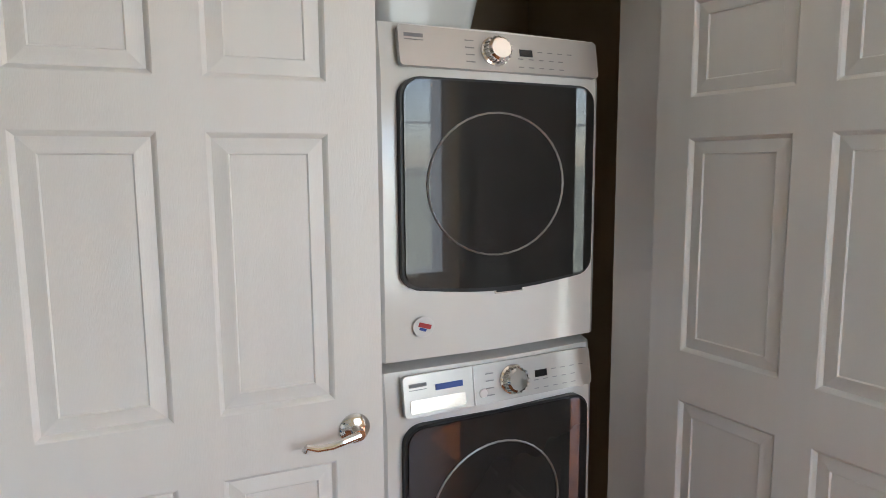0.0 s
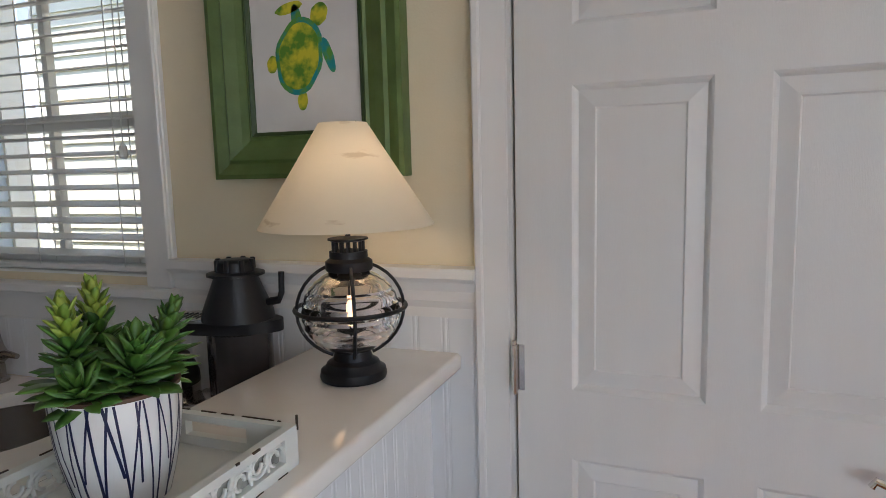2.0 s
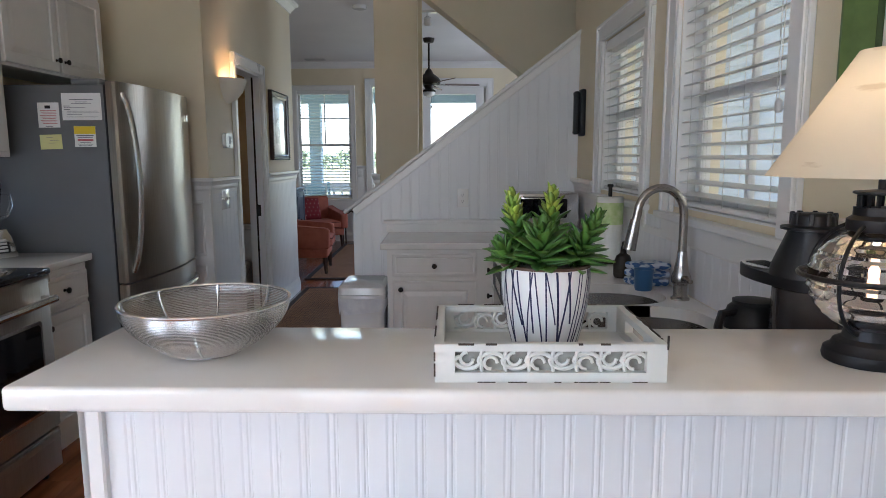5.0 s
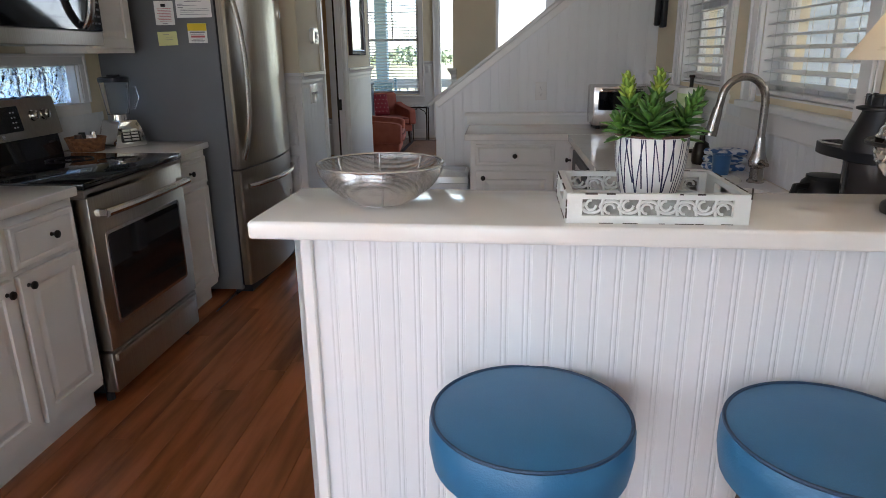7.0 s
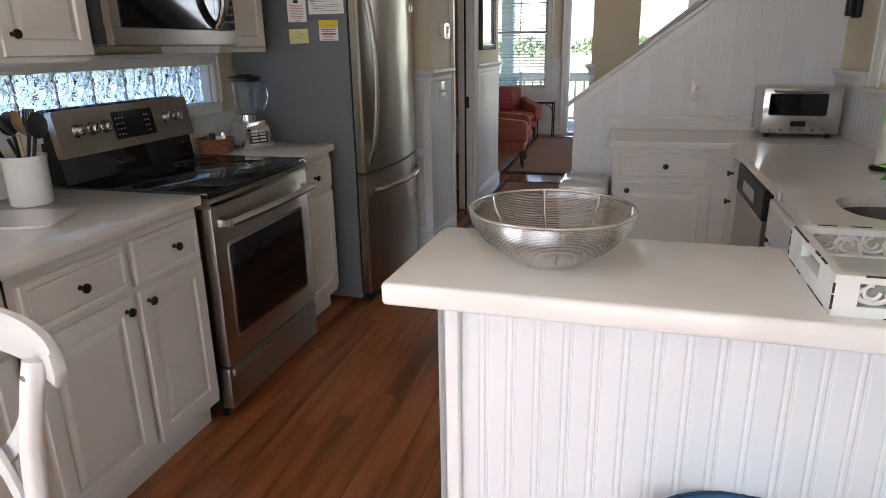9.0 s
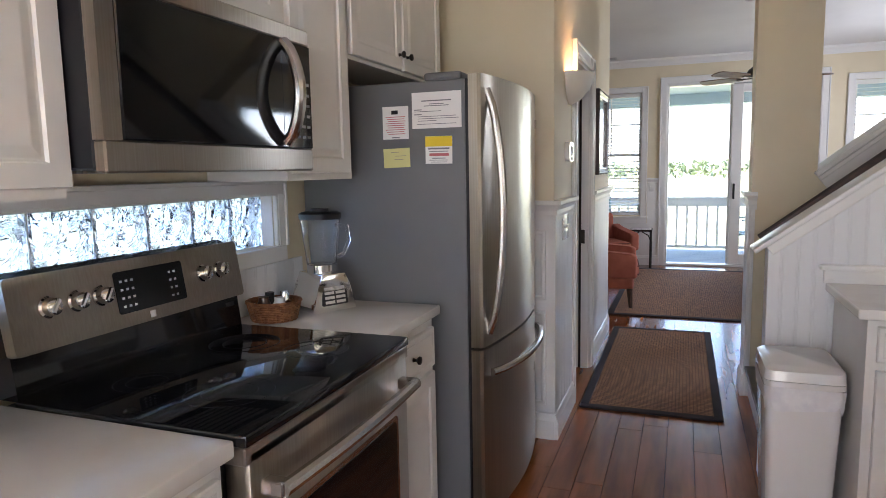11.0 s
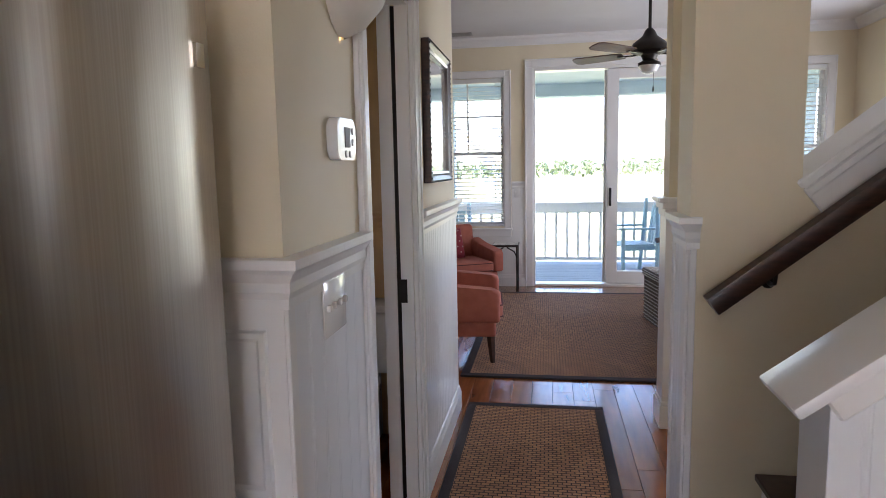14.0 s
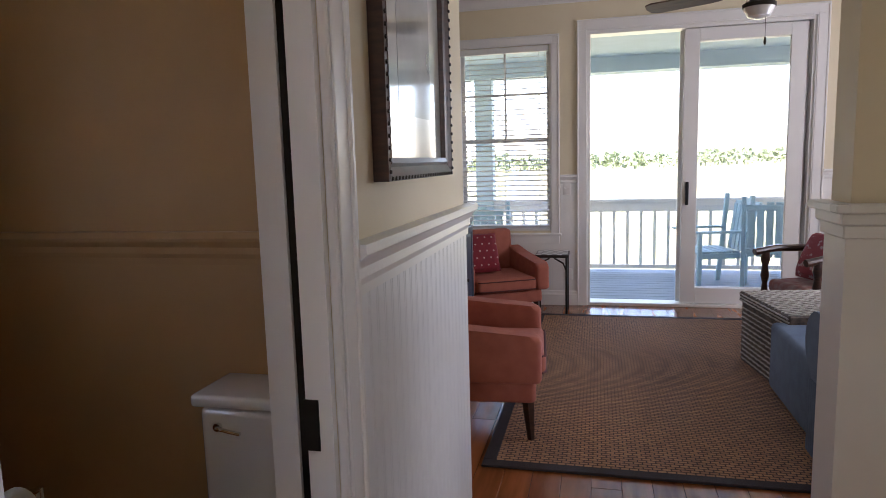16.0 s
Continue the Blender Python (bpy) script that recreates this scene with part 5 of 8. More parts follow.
cabinet("wall_cabinet", on_west(-1.415, 1.812), 0.41, 0.93, -1.415 - XW - 0.002, [("door", 0.02, 0.372, 1.41, 2.30, None, None)], z0=1.388, label="narrow off-white wall cabinet beside the microwave", group="wall cabinets")
cabinet("wall_cabinet", on_west(-1.415, 1.052), 0.752, 0.5, -1.415 - XW - 0.002, [("door", 0.02, 0.37, 1.84, 2.30, 0.34, 1.90), ("door", 0.385, 0.735, 1.84, 2.30, 0.415, 1.90)], z0=1.825, label="off-white wall cabinet over the microwave", group="wall cabinets")
cabinet("wall_cabinet", on_west(-1.415, 2.205), 0.94, 0.5, -1.415 - XW - 0.002, [("door", 0.02, 0.46, 1.83, 2.29, 0.43, 1.89), ("door", 0.48, 0.92, 1.83, 2.29, 0.51, 1.89)], z0=1.815, label="off-white wall cabinet over the fridge", group="wall cabinets")

# ---- stove ----
SY0, SY1 = 1.063, 1.832
SWd = SY1 - SY0
stv = tagged(empty("stove", on_west(-1.068, SY0)), "stainless steel electric stove with a black glass top", "stove")
SD = -1.068 - XW - 0.003
bm = bmesh.new()
box(bm, 0.004, SWd - 0.004, 0.03, SD, 0.05, TOP - 0.02)
make("body", bm, BLACK, stv)
bm = bmesh.new()
box(bm, 0.0, SWd, -0.035, SD - 0.07, TOP - 0.018, TOP + 0.008, bev=0.006, seg=2)
make("cooktop", bm, BLACKG, stv, True, label="glossy black glass cooktop")
for cx, cy, r in ((0.2, 0.16, 0.10), (0.57, 0.16, 0.09), (0.2, 0.40, 0.075), (0.57, 0.40, 0.10)):
    for q in (1.0, 0.62):
        bm = bmesh.new()
        tube(bm, [(cx + r * q * math.cos(2 * math.pi * k / 40), cy + r * q * math.sin(2 * math.pi * k / 40), TOP + 0.0078) for k in range(40)], 0.0009, 4, closed=True)
        make("burner_ring", bm, BLACK, stv)
bm = bmesh.new()
box(bm, 0.012, SWd - 0.012, -0.03, 0.03, 0.235, TOP - 0.03, bev=0.006, seg=2)
od = make("oven_door", bm, STEEL, stv, True, label="stainless oven door")
bm = bmesh.new()
prism(bm, rounded(0.10, SWd - 0.10, 0.34, 0.70, 0.015), "y", -0.034, -0.028)
make("oven_window", bm, BLACKG, od, True)
bm = bmesh.new()
prism(bm, rounded(0.085, SWd - 0.085, 0.325, 0.715, 0.018), "y", -0.032, -0.0285)
make("window_trim", bm, STEELH, od, True)
bm = bmesh.new()
tube(bm, [(0.05 + (SWd - 0.1) * k / 12, -0.075 - 0.012 * math.sin(math.pi * k / 12), 0.80) for k in range(13)], 0.017, 10)
for x in (0.06, SWd - 0.06):
    box(bm, x - 0.016, x + 0.016, -0.078, -0.028, 0.785, 0.815, bev=0.003)
make("handle", bm, STEELH, od, True)
bm = bmesh.new()
box(bm, 0.0, SWd, -0.03, 0.03, TOP - 0.055, TOP - 0.019, bev=0.003)
make("vent_strip", bm, STEEL, stv)
bm = bmesh.new()
box(bm, 0.012, SWd - 0.012, -0.024, 0.03, 0.05, 0.225, bev=0.006, seg=2)
box(bm, 0.03, SWd - 0.03, -0.038, -0.02, 0.185, 0.215, bev=0.006, seg=2)
make("drawer", bm, STEEL, stv, True)
for x in (0.05, SWd - 0.05):
    for y in (0.04, SD - 0.06):
        bm = bmesh.new()
        lathe(bm, [(0.018, 0), (0.018, 0.05)], 10, m=pose(x, y, 0))
        make("foot", bm, BLACK, stv)
# back guard
bm = bmesh.new()
prism(bm, [(SD - 0.085, TOP + 0.008), (SD - 0.07, TOP + 0.12), (SD - 0.045, TOP + 0.27), (SD - 0.01, TOP + 0.285), (SD - 0.0, TOP + 0.27), (SD - 0.0, TOP + 0.008)], "x", 0.0, SWd)
make("back_guard", bm, BLACKG, stv)
gm = pose(0, SD - 0.079, TOP + 0.105, -9.2, 0, 0)
bm = bmesh.new()
prism(bm, rounded(-0.004, SWd + 0.004, 0.0, 0.175, 0.012), "y", -0.02, 0.01)
bmesh.ops.transform(bm, matrix=gm, verts=bm.verts)
make("control_panel", bm, STEEL, stv, True, label="stainless control panel")
bm = bmesh.new()
prism(bm, rounded(0.28, 0.52, 0.035, 0.145, 0.008), "y", -0.0225, -0.019)
bmesh.ops.transform(bm, matrix=gm, verts=bm.verts)
make("display", bm, DARKLCD, stv, True)
bm = bmesh.new()
for k in range(4):
    for q in range(5):
        x = 0.295 + q * 0.018 + (0.115 if q > 2 else 0)
        box(bm, x, x + 0.008, -0.0232, -0.022, 0.05 + k * 0.022, 0.056 + k * 0.022, m=gm)
tagged(make("print", bm, GREYP, stv), kind="stuff")
for x in (0.09, 0.165, 0.235, 0.60, 0.675):
    bm = bmesh.new()
    lathe(bm, [(0.026, 0), (0.026, 0.006), (0.022, 0.01), (0.020, 0.026), (0.014, 0.03)], 20, m=gm @ pose(x, -0.02, 0.095, 90))
    box(bm, -0.006, 0.006, -0.042, -0.03, -0.02, 0.02, bev=0.003, m=gm @ pose(x, -0.012, 0.095, 0, 35, 0))
    make("knob", bm, CHROME, stv, True)
bm = bmesh.new()
box(bm, 0.375, 0.395, -0.0225, -0.019, 0.008, 0.026, m=gm)
make("badge", bm, CHROME, stv)

# ---- microwave ----
MWD = on_west(-1.325, 1.055)
mw = tagged(empty("microwave", MWD), "stainless and black over-the-range microwave", "microwave")
md = -1.325 - XW - 0.003
SWd = 0.753
bm = bmesh.new()
box(bm, 0.0, SWd - 0.006, 0.02, md, 1.425, 1.82, bev=0.004)
make("body", bm, BLACK, mw)
bm = bmesh.new()
box(bm, 0.0, SWd - 0.006, -0.01, 0.02, 1.418, 1.482, bev=0.004)
box(bm, 0.0, SWd - 0.006, -0.01, 0.02, 1.775, 1.82, bev=0.004)
box(bm, 0.0, 0.045, -0.01, 0.02, 1.482, 1.775)
make("front_frame", bm, STEEL, mw)
bm = bmesh.new()
box(bm, 0.046, 0.60, -0.014, 0.019, 1.4825, 1.7745, bev=0.003)
mdoor = make("door", bm, BLACKG, mw)
bm = bmesh.new()
box(bm, 0.60, SWd - 0.007, -0.012, 0.019, 1.4825, 1.7745, bev=0.003)
make("keypad", bm, BLACKG, mw)
bm = bmesh.new()
for k in range(6):
    for q in range(3):
        box(bm, 0.665 + q * 0.026, 0.681 + q * 0.026, -0.0128, -0.0119, 1.51 + k * 0.03, 1.518 + k * 0.03)
tagged(make("print", bm, GREYT, mw), kind="stuff")
bm = bmesh.new()
box(bm, 0.665, 0.74, -0.0128, -0.0119, 1.715, 1.745)
make("display", bm, DARKLCD, mw)
bm = bmesh.new()
tube(bm, [(0.60 - 0.012 * math.sin(math.pi * k / 12), -0.02 - 0.055 * math.sin(math.pi * k / 12) ** 0.7, 1.495 + 0.27 * k / 12) for k in range(13)], 0.017, 10)
make("handle", bm, STEELH, mdoor, True, label="curved steel handle")
bm = bmesh.new()
for k in range(8):
    box(bm, 0.12, 0.62, 0.05 + k * 0.035, 0.07 + k * 0.035, 1.419, 1.4245)
make("grease_filter", bm, STEEL, mw)

# ---- fridge ----
FY0, FY1 = 2.348, 3.262
FWd = FY1 - FY0
fr = tagged(empty("fridge", on_west(-1.018, FY0)), "stainless steel bottom-freezer fridge with grey sides", "fridge")
FD = -1.018 - XW - 0.02
bm = bmesh.new()
box(bm, 0, FWd, 0, FD, 0.03, 1.735, bev=0.004)
box(bm, 0.005, FWd - 0.3, 0.015, 0.16, 1.7355, 1.765, bev=0.01, seg=2)
make("body", bm, BASEGREY, fr, label="matt grey painted steel sides")
def fridge_door(name, z0, z1):
    bm = bmesh.new()
    pts = [(0.0, -0.012), (0.0, -0.045), (0.010, -0.056)]
    for k in range(1, 15):
        t = k / 15
        pts.append((FWd * t, -0.058 - 0.045 * math.sin(math.pi * t)))
    pts += [(FWd - 0.010, -0.056), (FWd, -0.045), (FWd, -0.012)]
    prism(bm, pts, "z", z0, z1)
    return make(name, bm, STEEL, fr, True, label="brushed stainless door")
d1 = fridge_door("door", 0.752, 1.752)
d2 = fridge_door("freezer_drawer", 0.06, 0.742)
bm = bmesh.new()
box(bm, 0.003, FWd - 0.003, -0.012, 0.0, 0.06, 1.735)
make("gasket", bm, BLACK, fr)
bm = bmesh.new()
HX = 0.055
tube(bm, [(HX + 0.012 * math.sin(math.pi * k / 16), -0.064 - 0.056 * math.sin(math.pi * k / 16) ** 0.6, 0.80 + 0.90 * k / 16) for k in range(17)], 0.0155, 10)
make("handle", bm, STEELH, d1, True, label="long curved steel handle")
bm = bmesh.new()
tube(bm, [(0.06 + (FWd - 0.12) * k / 16, -0.075 - 0.075 * math.sin(math.pi * k / 16) ** 0.7, 0.645) for k in range(17)], 0.0155, 10)
make("handle", bm, STEELH, d2, True)
bm = bmesh.new()
box(bm, 0.02, FWd - 0.02, -0.05, 0.03, 0.012, 0.058)
make("kick_grille", bm, BLACK, fr)
for x in (0.06, FWd - 0.06):
    for y in (0.05, FD - 0.05):
        bm = bmesh.new()
        lathe(bm, [(0.02, 0), (0.02, 0.03)], 10, m=pose(x, y, 0))
        make("foot", bm, BLACK, fr)
bm = bmesh.new()
box(bm, FWd - 0.09, FWd - 0.065, -0.078, -0.066, 1.60, 1.64)
make("badge", bm, CHROME, d1)
INK = mat("grey ink", (0.22, 0.22, 0.24), 0.8)
INKR = mat("red ink", (0.55, 0.16, 0.18), 0.8)
YEL = mat("yellow print", (0.78, 0.58, 0.03), 0.7)
STICKY = mat("pale yellow note paper", (0.68, 0.66, 0.30), 0.8, color2=(0.65, 0.63, 0.28), scale=4)


def paper(name, x0, x1, z0, z1, material, label, lines=(), tilt=0.0):
    """A sheet on the fridge's side; lines are (left, right, height, thickness, material), as shares of the sheet."""
    x0, x1 = -1.068 + (x0 + 1.11) * 0.93, -1.068 + (x1 + 1.11) * 0.93
    p = tagged(empty(name, pose((x0 + x1) / 2, FY0 - 0.0015, (z0 + z1) / 2 - 0.01, 0, tilt, 0)), label, "paper")
    w, h = x1 - x0, z1 - z0
    bm = bmesh.new()
    box(bm, -w / 2, w / 2, -0.001, 0.001, -h / 2, h / 2)
    make("sheet", bm, material, p)
    for k, (a, b, c, t, mt) in enumerate(lines):
        bm = bmesh.new()
        box(bm, -w / 2 + a * w, -w / 2 + b * w, -0.0019, -0.0009, -h / 2 + c * h - t * h / 2, -h / 2 + c * h + t * h / 2)
        make("print_line", bm, mt, p)
    return p


paper("notice", -1.276, -1.07, 1.575, 1.705, WHITEP, "white printed notice sheet stuck to the fridge", [(0.2, 0.8, 0.76, 0.03, INK), (0.35, 0.65, 0.67, 0.02, INK), (0.25, 0.75, 0.62, 0.02, INK), (0.05, 0.2, 0.52, 0.025, INK), (0.05, 0.6, 0.47, 0.015, INK), (0.05, 0.2, 0.39, 0.025, INK), (0.12, 0.9, 0.33, 0.015, INK), (0.12, 0.95, 0.27, 0.015, INK), (0.12, 0.5, 0.21, 0.015, INK), (0.1, 0.9, 0.12, 0.015, INK)])
paper("notice", -1.405, -1.293, 1.540, 1.66, WHITEP, "white sheet with small red print on the fridge", [(0.35, 0.6, 0.82, 0.12, BLACK)] + [(0.12 + 0.05 * (k % 3), 0.88 - 0.04 * (k % 2), 0.68 - 0.065 * k, 0.02, INKR) for k in range(9)] + [(0.35, 0.65, 0.05, 0.03, INK)])
paper("sticky_note", -1.405, -1.29, 1.435, 1.506, STICKY, "pale yellow sticky note on the fridge", [(0.3, 0.6, 0.8, 0.02, INK), (0.45, 0.85, 0.6, 0.02, INK), (0.4, 0.75, 0.42, 0.02, INK)], -1.5)
paper("notice", -1.222, -1.11, 1.446, 1.546, WHITEP, "white and yellow contact card on the fridge", [(0.0, 1.0, 0.81, 0.37, YEL), (0.1, 0.9, 0.55, 0.06, INK), (0.15, 0.85, 0.45, 0.03, INK), (0.15, 0.88, 0.33, 0.1, INKR), (0.25, 0.75, 0.2, 0.03, INK), (0.15, 0.85, 0.13, 0.02, INK), (0.2, 0.8, 0.06, 0.02, INK)], 0.5)

# ---- things on the stove-side counters ----
bm = bmesh.new()
crock = tagged(empty("utensil_crock", pose(-1.55, 0.83, TOP)), "white ceramic crock full of black kitchen utensils", "utensil holder")
lathe(bm, [(0.062, 0), (0.066, 0.004), (0.068, 0.15), (0.072, 0.165), (0.066, 0.165), (0.062, 0.15), (0.06, 0.01)], 28)
make("jar", bm, APPL, crock, True)
WOODL = mat("pale wooden spoon", (0.5, 0.33, 0.16), 0.6)
for k, (ax, ay, kind) in enumerate(((10, -14, 0), (-12, -8, 1), (8, 10, 2), (-6, 4, 3), (-16, 16, 1), (14, 0, 0))):
    bm = bmesh.new()
    mm = pose(ay * 0.0012, -ax * 0.001, 0.03, ax, ay, 35 * k)
    tube(bm, [mm @ Vector((0, 0, 0)), mm @ Vector((0, 0, 0.2))], 0.006, 8)
    if kind == 0:
        for q in range(-2, 3):
            tube(bm, [mm @ Vector((0, 0, 0.19)), mm @ Vector((q * 0.011, 0, 0.215)), mm @ Vector((q * 0.012, 0.006, 0.285))], 0.0035, 6)
        tube(bm, [mm @ Vector((-0.024, 0.006, 0.285)), mm @ Vector((0.024, 0.006, 0.285))], 0.003, 6)
    else:
        lathe(bm, [(0.002, 0), (0.02, 0.004), (0.032, 0.014), (0.028, 0.012), (0.016, 0.006)], 16, m=mm @ pose(0, 0, 0.235, 75, 0, 0) @ Matrix.Diagonal((1, 1.35, 1, 1)))
    make("utensil", bm, WOODL if kind == 3 else BLACK, crock, True)
bm = bmesh.new()
vs = prism(bm, rounded(-0.14, 0.14, -0.10, 0.10, 0.03), "z", 0, 0.006)
vs = prism(bm, rounded(-0.15, 0.15, -0.11, 0.11, 0.035), "z", 0.0055, 0.011)
tagged(make("cutting_board", bm, APPL, m=pose(-1.40, 0.62, TOP + 0.0005, 0, 0, 20)), "flat white plastic cutting board on the counter", "cutting board")

# blender
bl = tagged(empty("blender", pose(-1.515, 2.155, TOP, 0, 0, 62) @ Matrix.Diagonal((1.08, 1.08, 1.1, 1))), "chrome blender with a glass jar and black lid", "blender")
bm = bmesh.new()
prism(bm, [(-0.085, 0.0), (0.085, 0.0), (0.082, 0.03), (0.055, 0.085), (0.048, 0.125), (-0.048, 0.125), (-0.055, 0.085), (-0.082, 0.03)], "y", -0.075, 0.075)
bmesh.ops.bevel(bm, geom=list(bm.edges), offset=0.006, segments=2, affect="EDGES", profile=0.5)
make("base", bm, CHROME, bl, True)
bm = bmesh.new()
box(bm, -0.05, 0.05, -0.086, -0.07, 0.008, 0.075, bev=0.004, m=pose(0, 0, 0, -10, 0, 0))
make("keypad", bm, BLACK, bl)
bm = bmesh.new()
for k in range(2):
    for q in range(4):
        box(bm, -0.04 + k * 0.042, -0.005 + k * 0.042, -0.0885, -0.085, 0.014 + q * 0.015, 0.023 + q * 0.015, m=pose(0, 0, 0, -10, 0, 0))
tagged(make("button", bm, GREYP, bl), kind="stuff")
bm = bmesh.new()
jar = [(0.045, 0.13), (0.05, 0.15), (0.064, 0.27), (0.068, 0.30), (0.065, 0.30), (0.061, 0.27), (0.047, 0.153), (0.02, 0.145)]
lathe(bm, jar, 24)
make("jar", bm, GLASS, bl, True, label="clear glass jar").visible_shadow = False
bm = bmesh.new()
tube(bm, [(0.064, 0, 0.275), (0.105, 0, 0.27), (0.112, 0, 0.22), (0.088, 0, 0.175), (0.056, 0, 0.165)], 0.007, 8)
make("jar_handle", bm, GLASS, bl, True).visible_shadow = False
bm = bmesh.new()
lathe(bm, [(0.07, 0.30), (0.071, 0.318), (0.06, 0.324), (0.032, 0.324), (0.03, 0.334), (0.0, 0.334)][:-1], 24)
make("lid", bm, BLACK, bl, True)
bm = bmesh.new()
lathe(bm, [(0.05, 0.122), (0.05, 0.15), (0.045, 0.152)], 20)
make("collar", bm, CHROME, bl, True)

# woven basket with small jars
bsk = tagged(empty("wicker_basket", pose(-1.575, 1.935, TOP, 0, 0, 20)), "small brown wicker basket holding jars and packets", "basket")
WICK = mat("brown wicker", (0.30, 0.13, 0.05), 0.6, color2=(0.16, 0.06, 0.025), scale=60, bump=0.3, bump_scale=120)
bm = bmesh.new()
for k in range(11):
    z = 0.006 + k * 0.0062
    r = 0.066 + 0.014 * k / 10
    tube(bm, [((r + (0.002 if (i + k) % 2 else -0.002)) * 1.12 * math.cos(2 * math.pi * i / 40), (r + (0.002 if (i + k) % 2 else -0.002)) * math.sin(2 * math.pi * i / 40), z) for i in range(40)], 0.0034 if k < 10 else 0.005, 5, closed=True)
lathe(bm, [(0.066, 0.003), (0.066, 0.006)], 24, sx=1.12)
make("weave", bm, WICK, bsk, True)
bm = bmesh.new()
for k in range(20):
    a = 2 * math.pi * k / 20
    tube(bm, [(0.066 * 1.12 * math.cos(a), 0.066 * math.sin(a), 0.004), (0.08 * 1.12 * math.cos(a), 0.08 * math.sin(a), 0.07)], 0.003, 5)
make("stake", bm, WICK, bsk)
for k, (x, y, mt, r, h) in enumerate(((-0.03, 0.02, BLACK, 0.02, 0.085), (0.02, 0.035, CHROME, 0.018, 0.09), (0.035, -0.02, WHITEP, 0.02, 0.078), (-0.015, -0.035, DARKWOOD, 0.022, 0.08))):
    bm = bmesh.new()
    lathe(bm, [(r, 0.0), (r, h * 0.75), (r * 0.8, h * 0.85), (r * 0.8, h)], 14)
    tagged(make("spice_jar", bm, mt, None, True, m=pose(-1.575 + x, 1.935 + y, TOP + 0.0065)), "small kitchen jar standing in the wicker basket", "jar", group="jars in the basket")


def plate(name, m, label, kind="outlet", w=0.072, h=0.115):
    """A wall plate facing -y with sockets or toggles."""
    p = tagged(empty(name, m), label, "outlet" if kind == "outlet" else "light switch")
    bm = bmesh.new()
    box(bm, -w / 2, w / 2, -0.006, 0, -h / 2, h / 2, bev=0.003, seg=2)
    make("cover", bm, APPL, p, True)
    if kind == "outlet":
        bm = bmesh.new()
        for z in (-0.02, 0.02):
            prism(bm, [(0.016 * math.cos(2 * math.pi * k / 16), z + 0.014 * math.sin(2 * math.pi * k / 16)) for k in range(16)], "y", -0.0075, -0.005)
        make("socket", bm, APPL, p)
        bm = bmesh.new()
        for z in (-0.02, 0.02):
            box(bm, -0.0065, -0.0045, -0.0082, -0.007, z - 0.003, z + 0.006)
            box(bm, 0.0045, 0.0065, -0.0082, -0.007, z - 0.003, z + 0.006)
            box(bm, -0.002, 0.002, -0.0082, -0.007, z - 0.010, z - 0.006)
        make("slot", bm, BLACK, p)
    else:
        n = max(1, round(w / 0.046) - 0)
        for k in range(n):
            bm = bmesh.new()
            x = -w / 2 + w * (k + 0.5) / n
            box(bm, x - 0.005, x + 0.005, -0.016, -0.005, -0.004, 0.012, bev=0.002, m=pose(0, 0, 0))
            make("toggle", bm, APPL, p)
    return p


plate("wall_outlet", pose(0.757, YS + 0.0015, 1.127), "white double outlet on the stair wall")
plate("wall_outlet", on_west(XW + 0.001, 0.62) @ Matrix.Translation((0, 0, 1.06)) @ pose(0, 0, 0, 0, 90, 0), "white double outlet on the stove wall")

# ---- sink run ----
XS = 0.915
cabinet("sink_cabinet", on_east(XS, 1.72), 1.38, TOP - 0.036, XE - XS - 0.012, [("drawer", 0.03, 0.70, 0.70, 0.845, None, None), ("drawer", 0.73, 1.35, 0.70, 0.845, None, None), ("door", 0.03, 0.35, 0.135, 0.68, 0.32, 0.64), ("door", 0.37, 0.70, 0.135, 0.68, 0.40, 0.64), ("door", 0.73, 1.35, 0.135, 0.68, 1.30, 0.64)], toe=TOE, label="off-white base cabinet under the sink", open_top=0.19)
dwm = tagged(empty("dishwasher", on_east(XS - 0.005, 2.335)), "stainless steel dishwasher with a dark control strip", "dishwasher")
bm = bmesh.new()
box(bm, 0.003, 0.602, 0.0, 0.52, 0.09, TOP - 0.04)
make("body", bm, BLACK, dwm)
bm = bmesh.new()
box(bm, 0.004, 0.601, -0.022, 0.0, 0.11, 0.74, bev=0.004)
make("door", bm, STEEL, dwm)
bm = bmesh.new()
box(bm, 0.004, 0.601, -0.026, 0.0, 0.745, TOP - 0.045, bev=0.005)
make("control_strip", bm, BLACK, dwm)
bm = bmesh.new()
box(bm, 0.17, 0.43, -0.0275, -0.025, 0.775, 0.825, bev=0.003)
make("grip", bm, STEELH, dwm)
bm = bmesh.new()
box(bm, 0.003, 0.602, 0.05, 0.5, 0.0, 0.089)
make("kick_plate", bm, BLACK, dwm)
cabinet("corner_cabinet", on_east(XS, 2.645), 0.305, TOP - 0.036, XE - XS - 0.012, [("drawer", 0.04, 0.29, 0.70, 0.845, 0.11, 0.78), ("door", 0.04, 0.29, 0.135, 0.68, 0.11, 0.64)], toe=TOE, label="off-white corner cabinet beside the dishwasher")
cabinet("base_cabinet", pose(0.325, 2.648, 0), XS - 0.325 - 0.002, TOP - 0.036, YS - 2.648 - 0.003, [("drawer", 0.03, 0.49, 0.73, 0.855, 0.26, 0.79), ("door", 0.03, 0.49, 0.135, 0.70, 0.075, 0.66)], toe=TOE, label="off-white base cabinet against the stair wall")
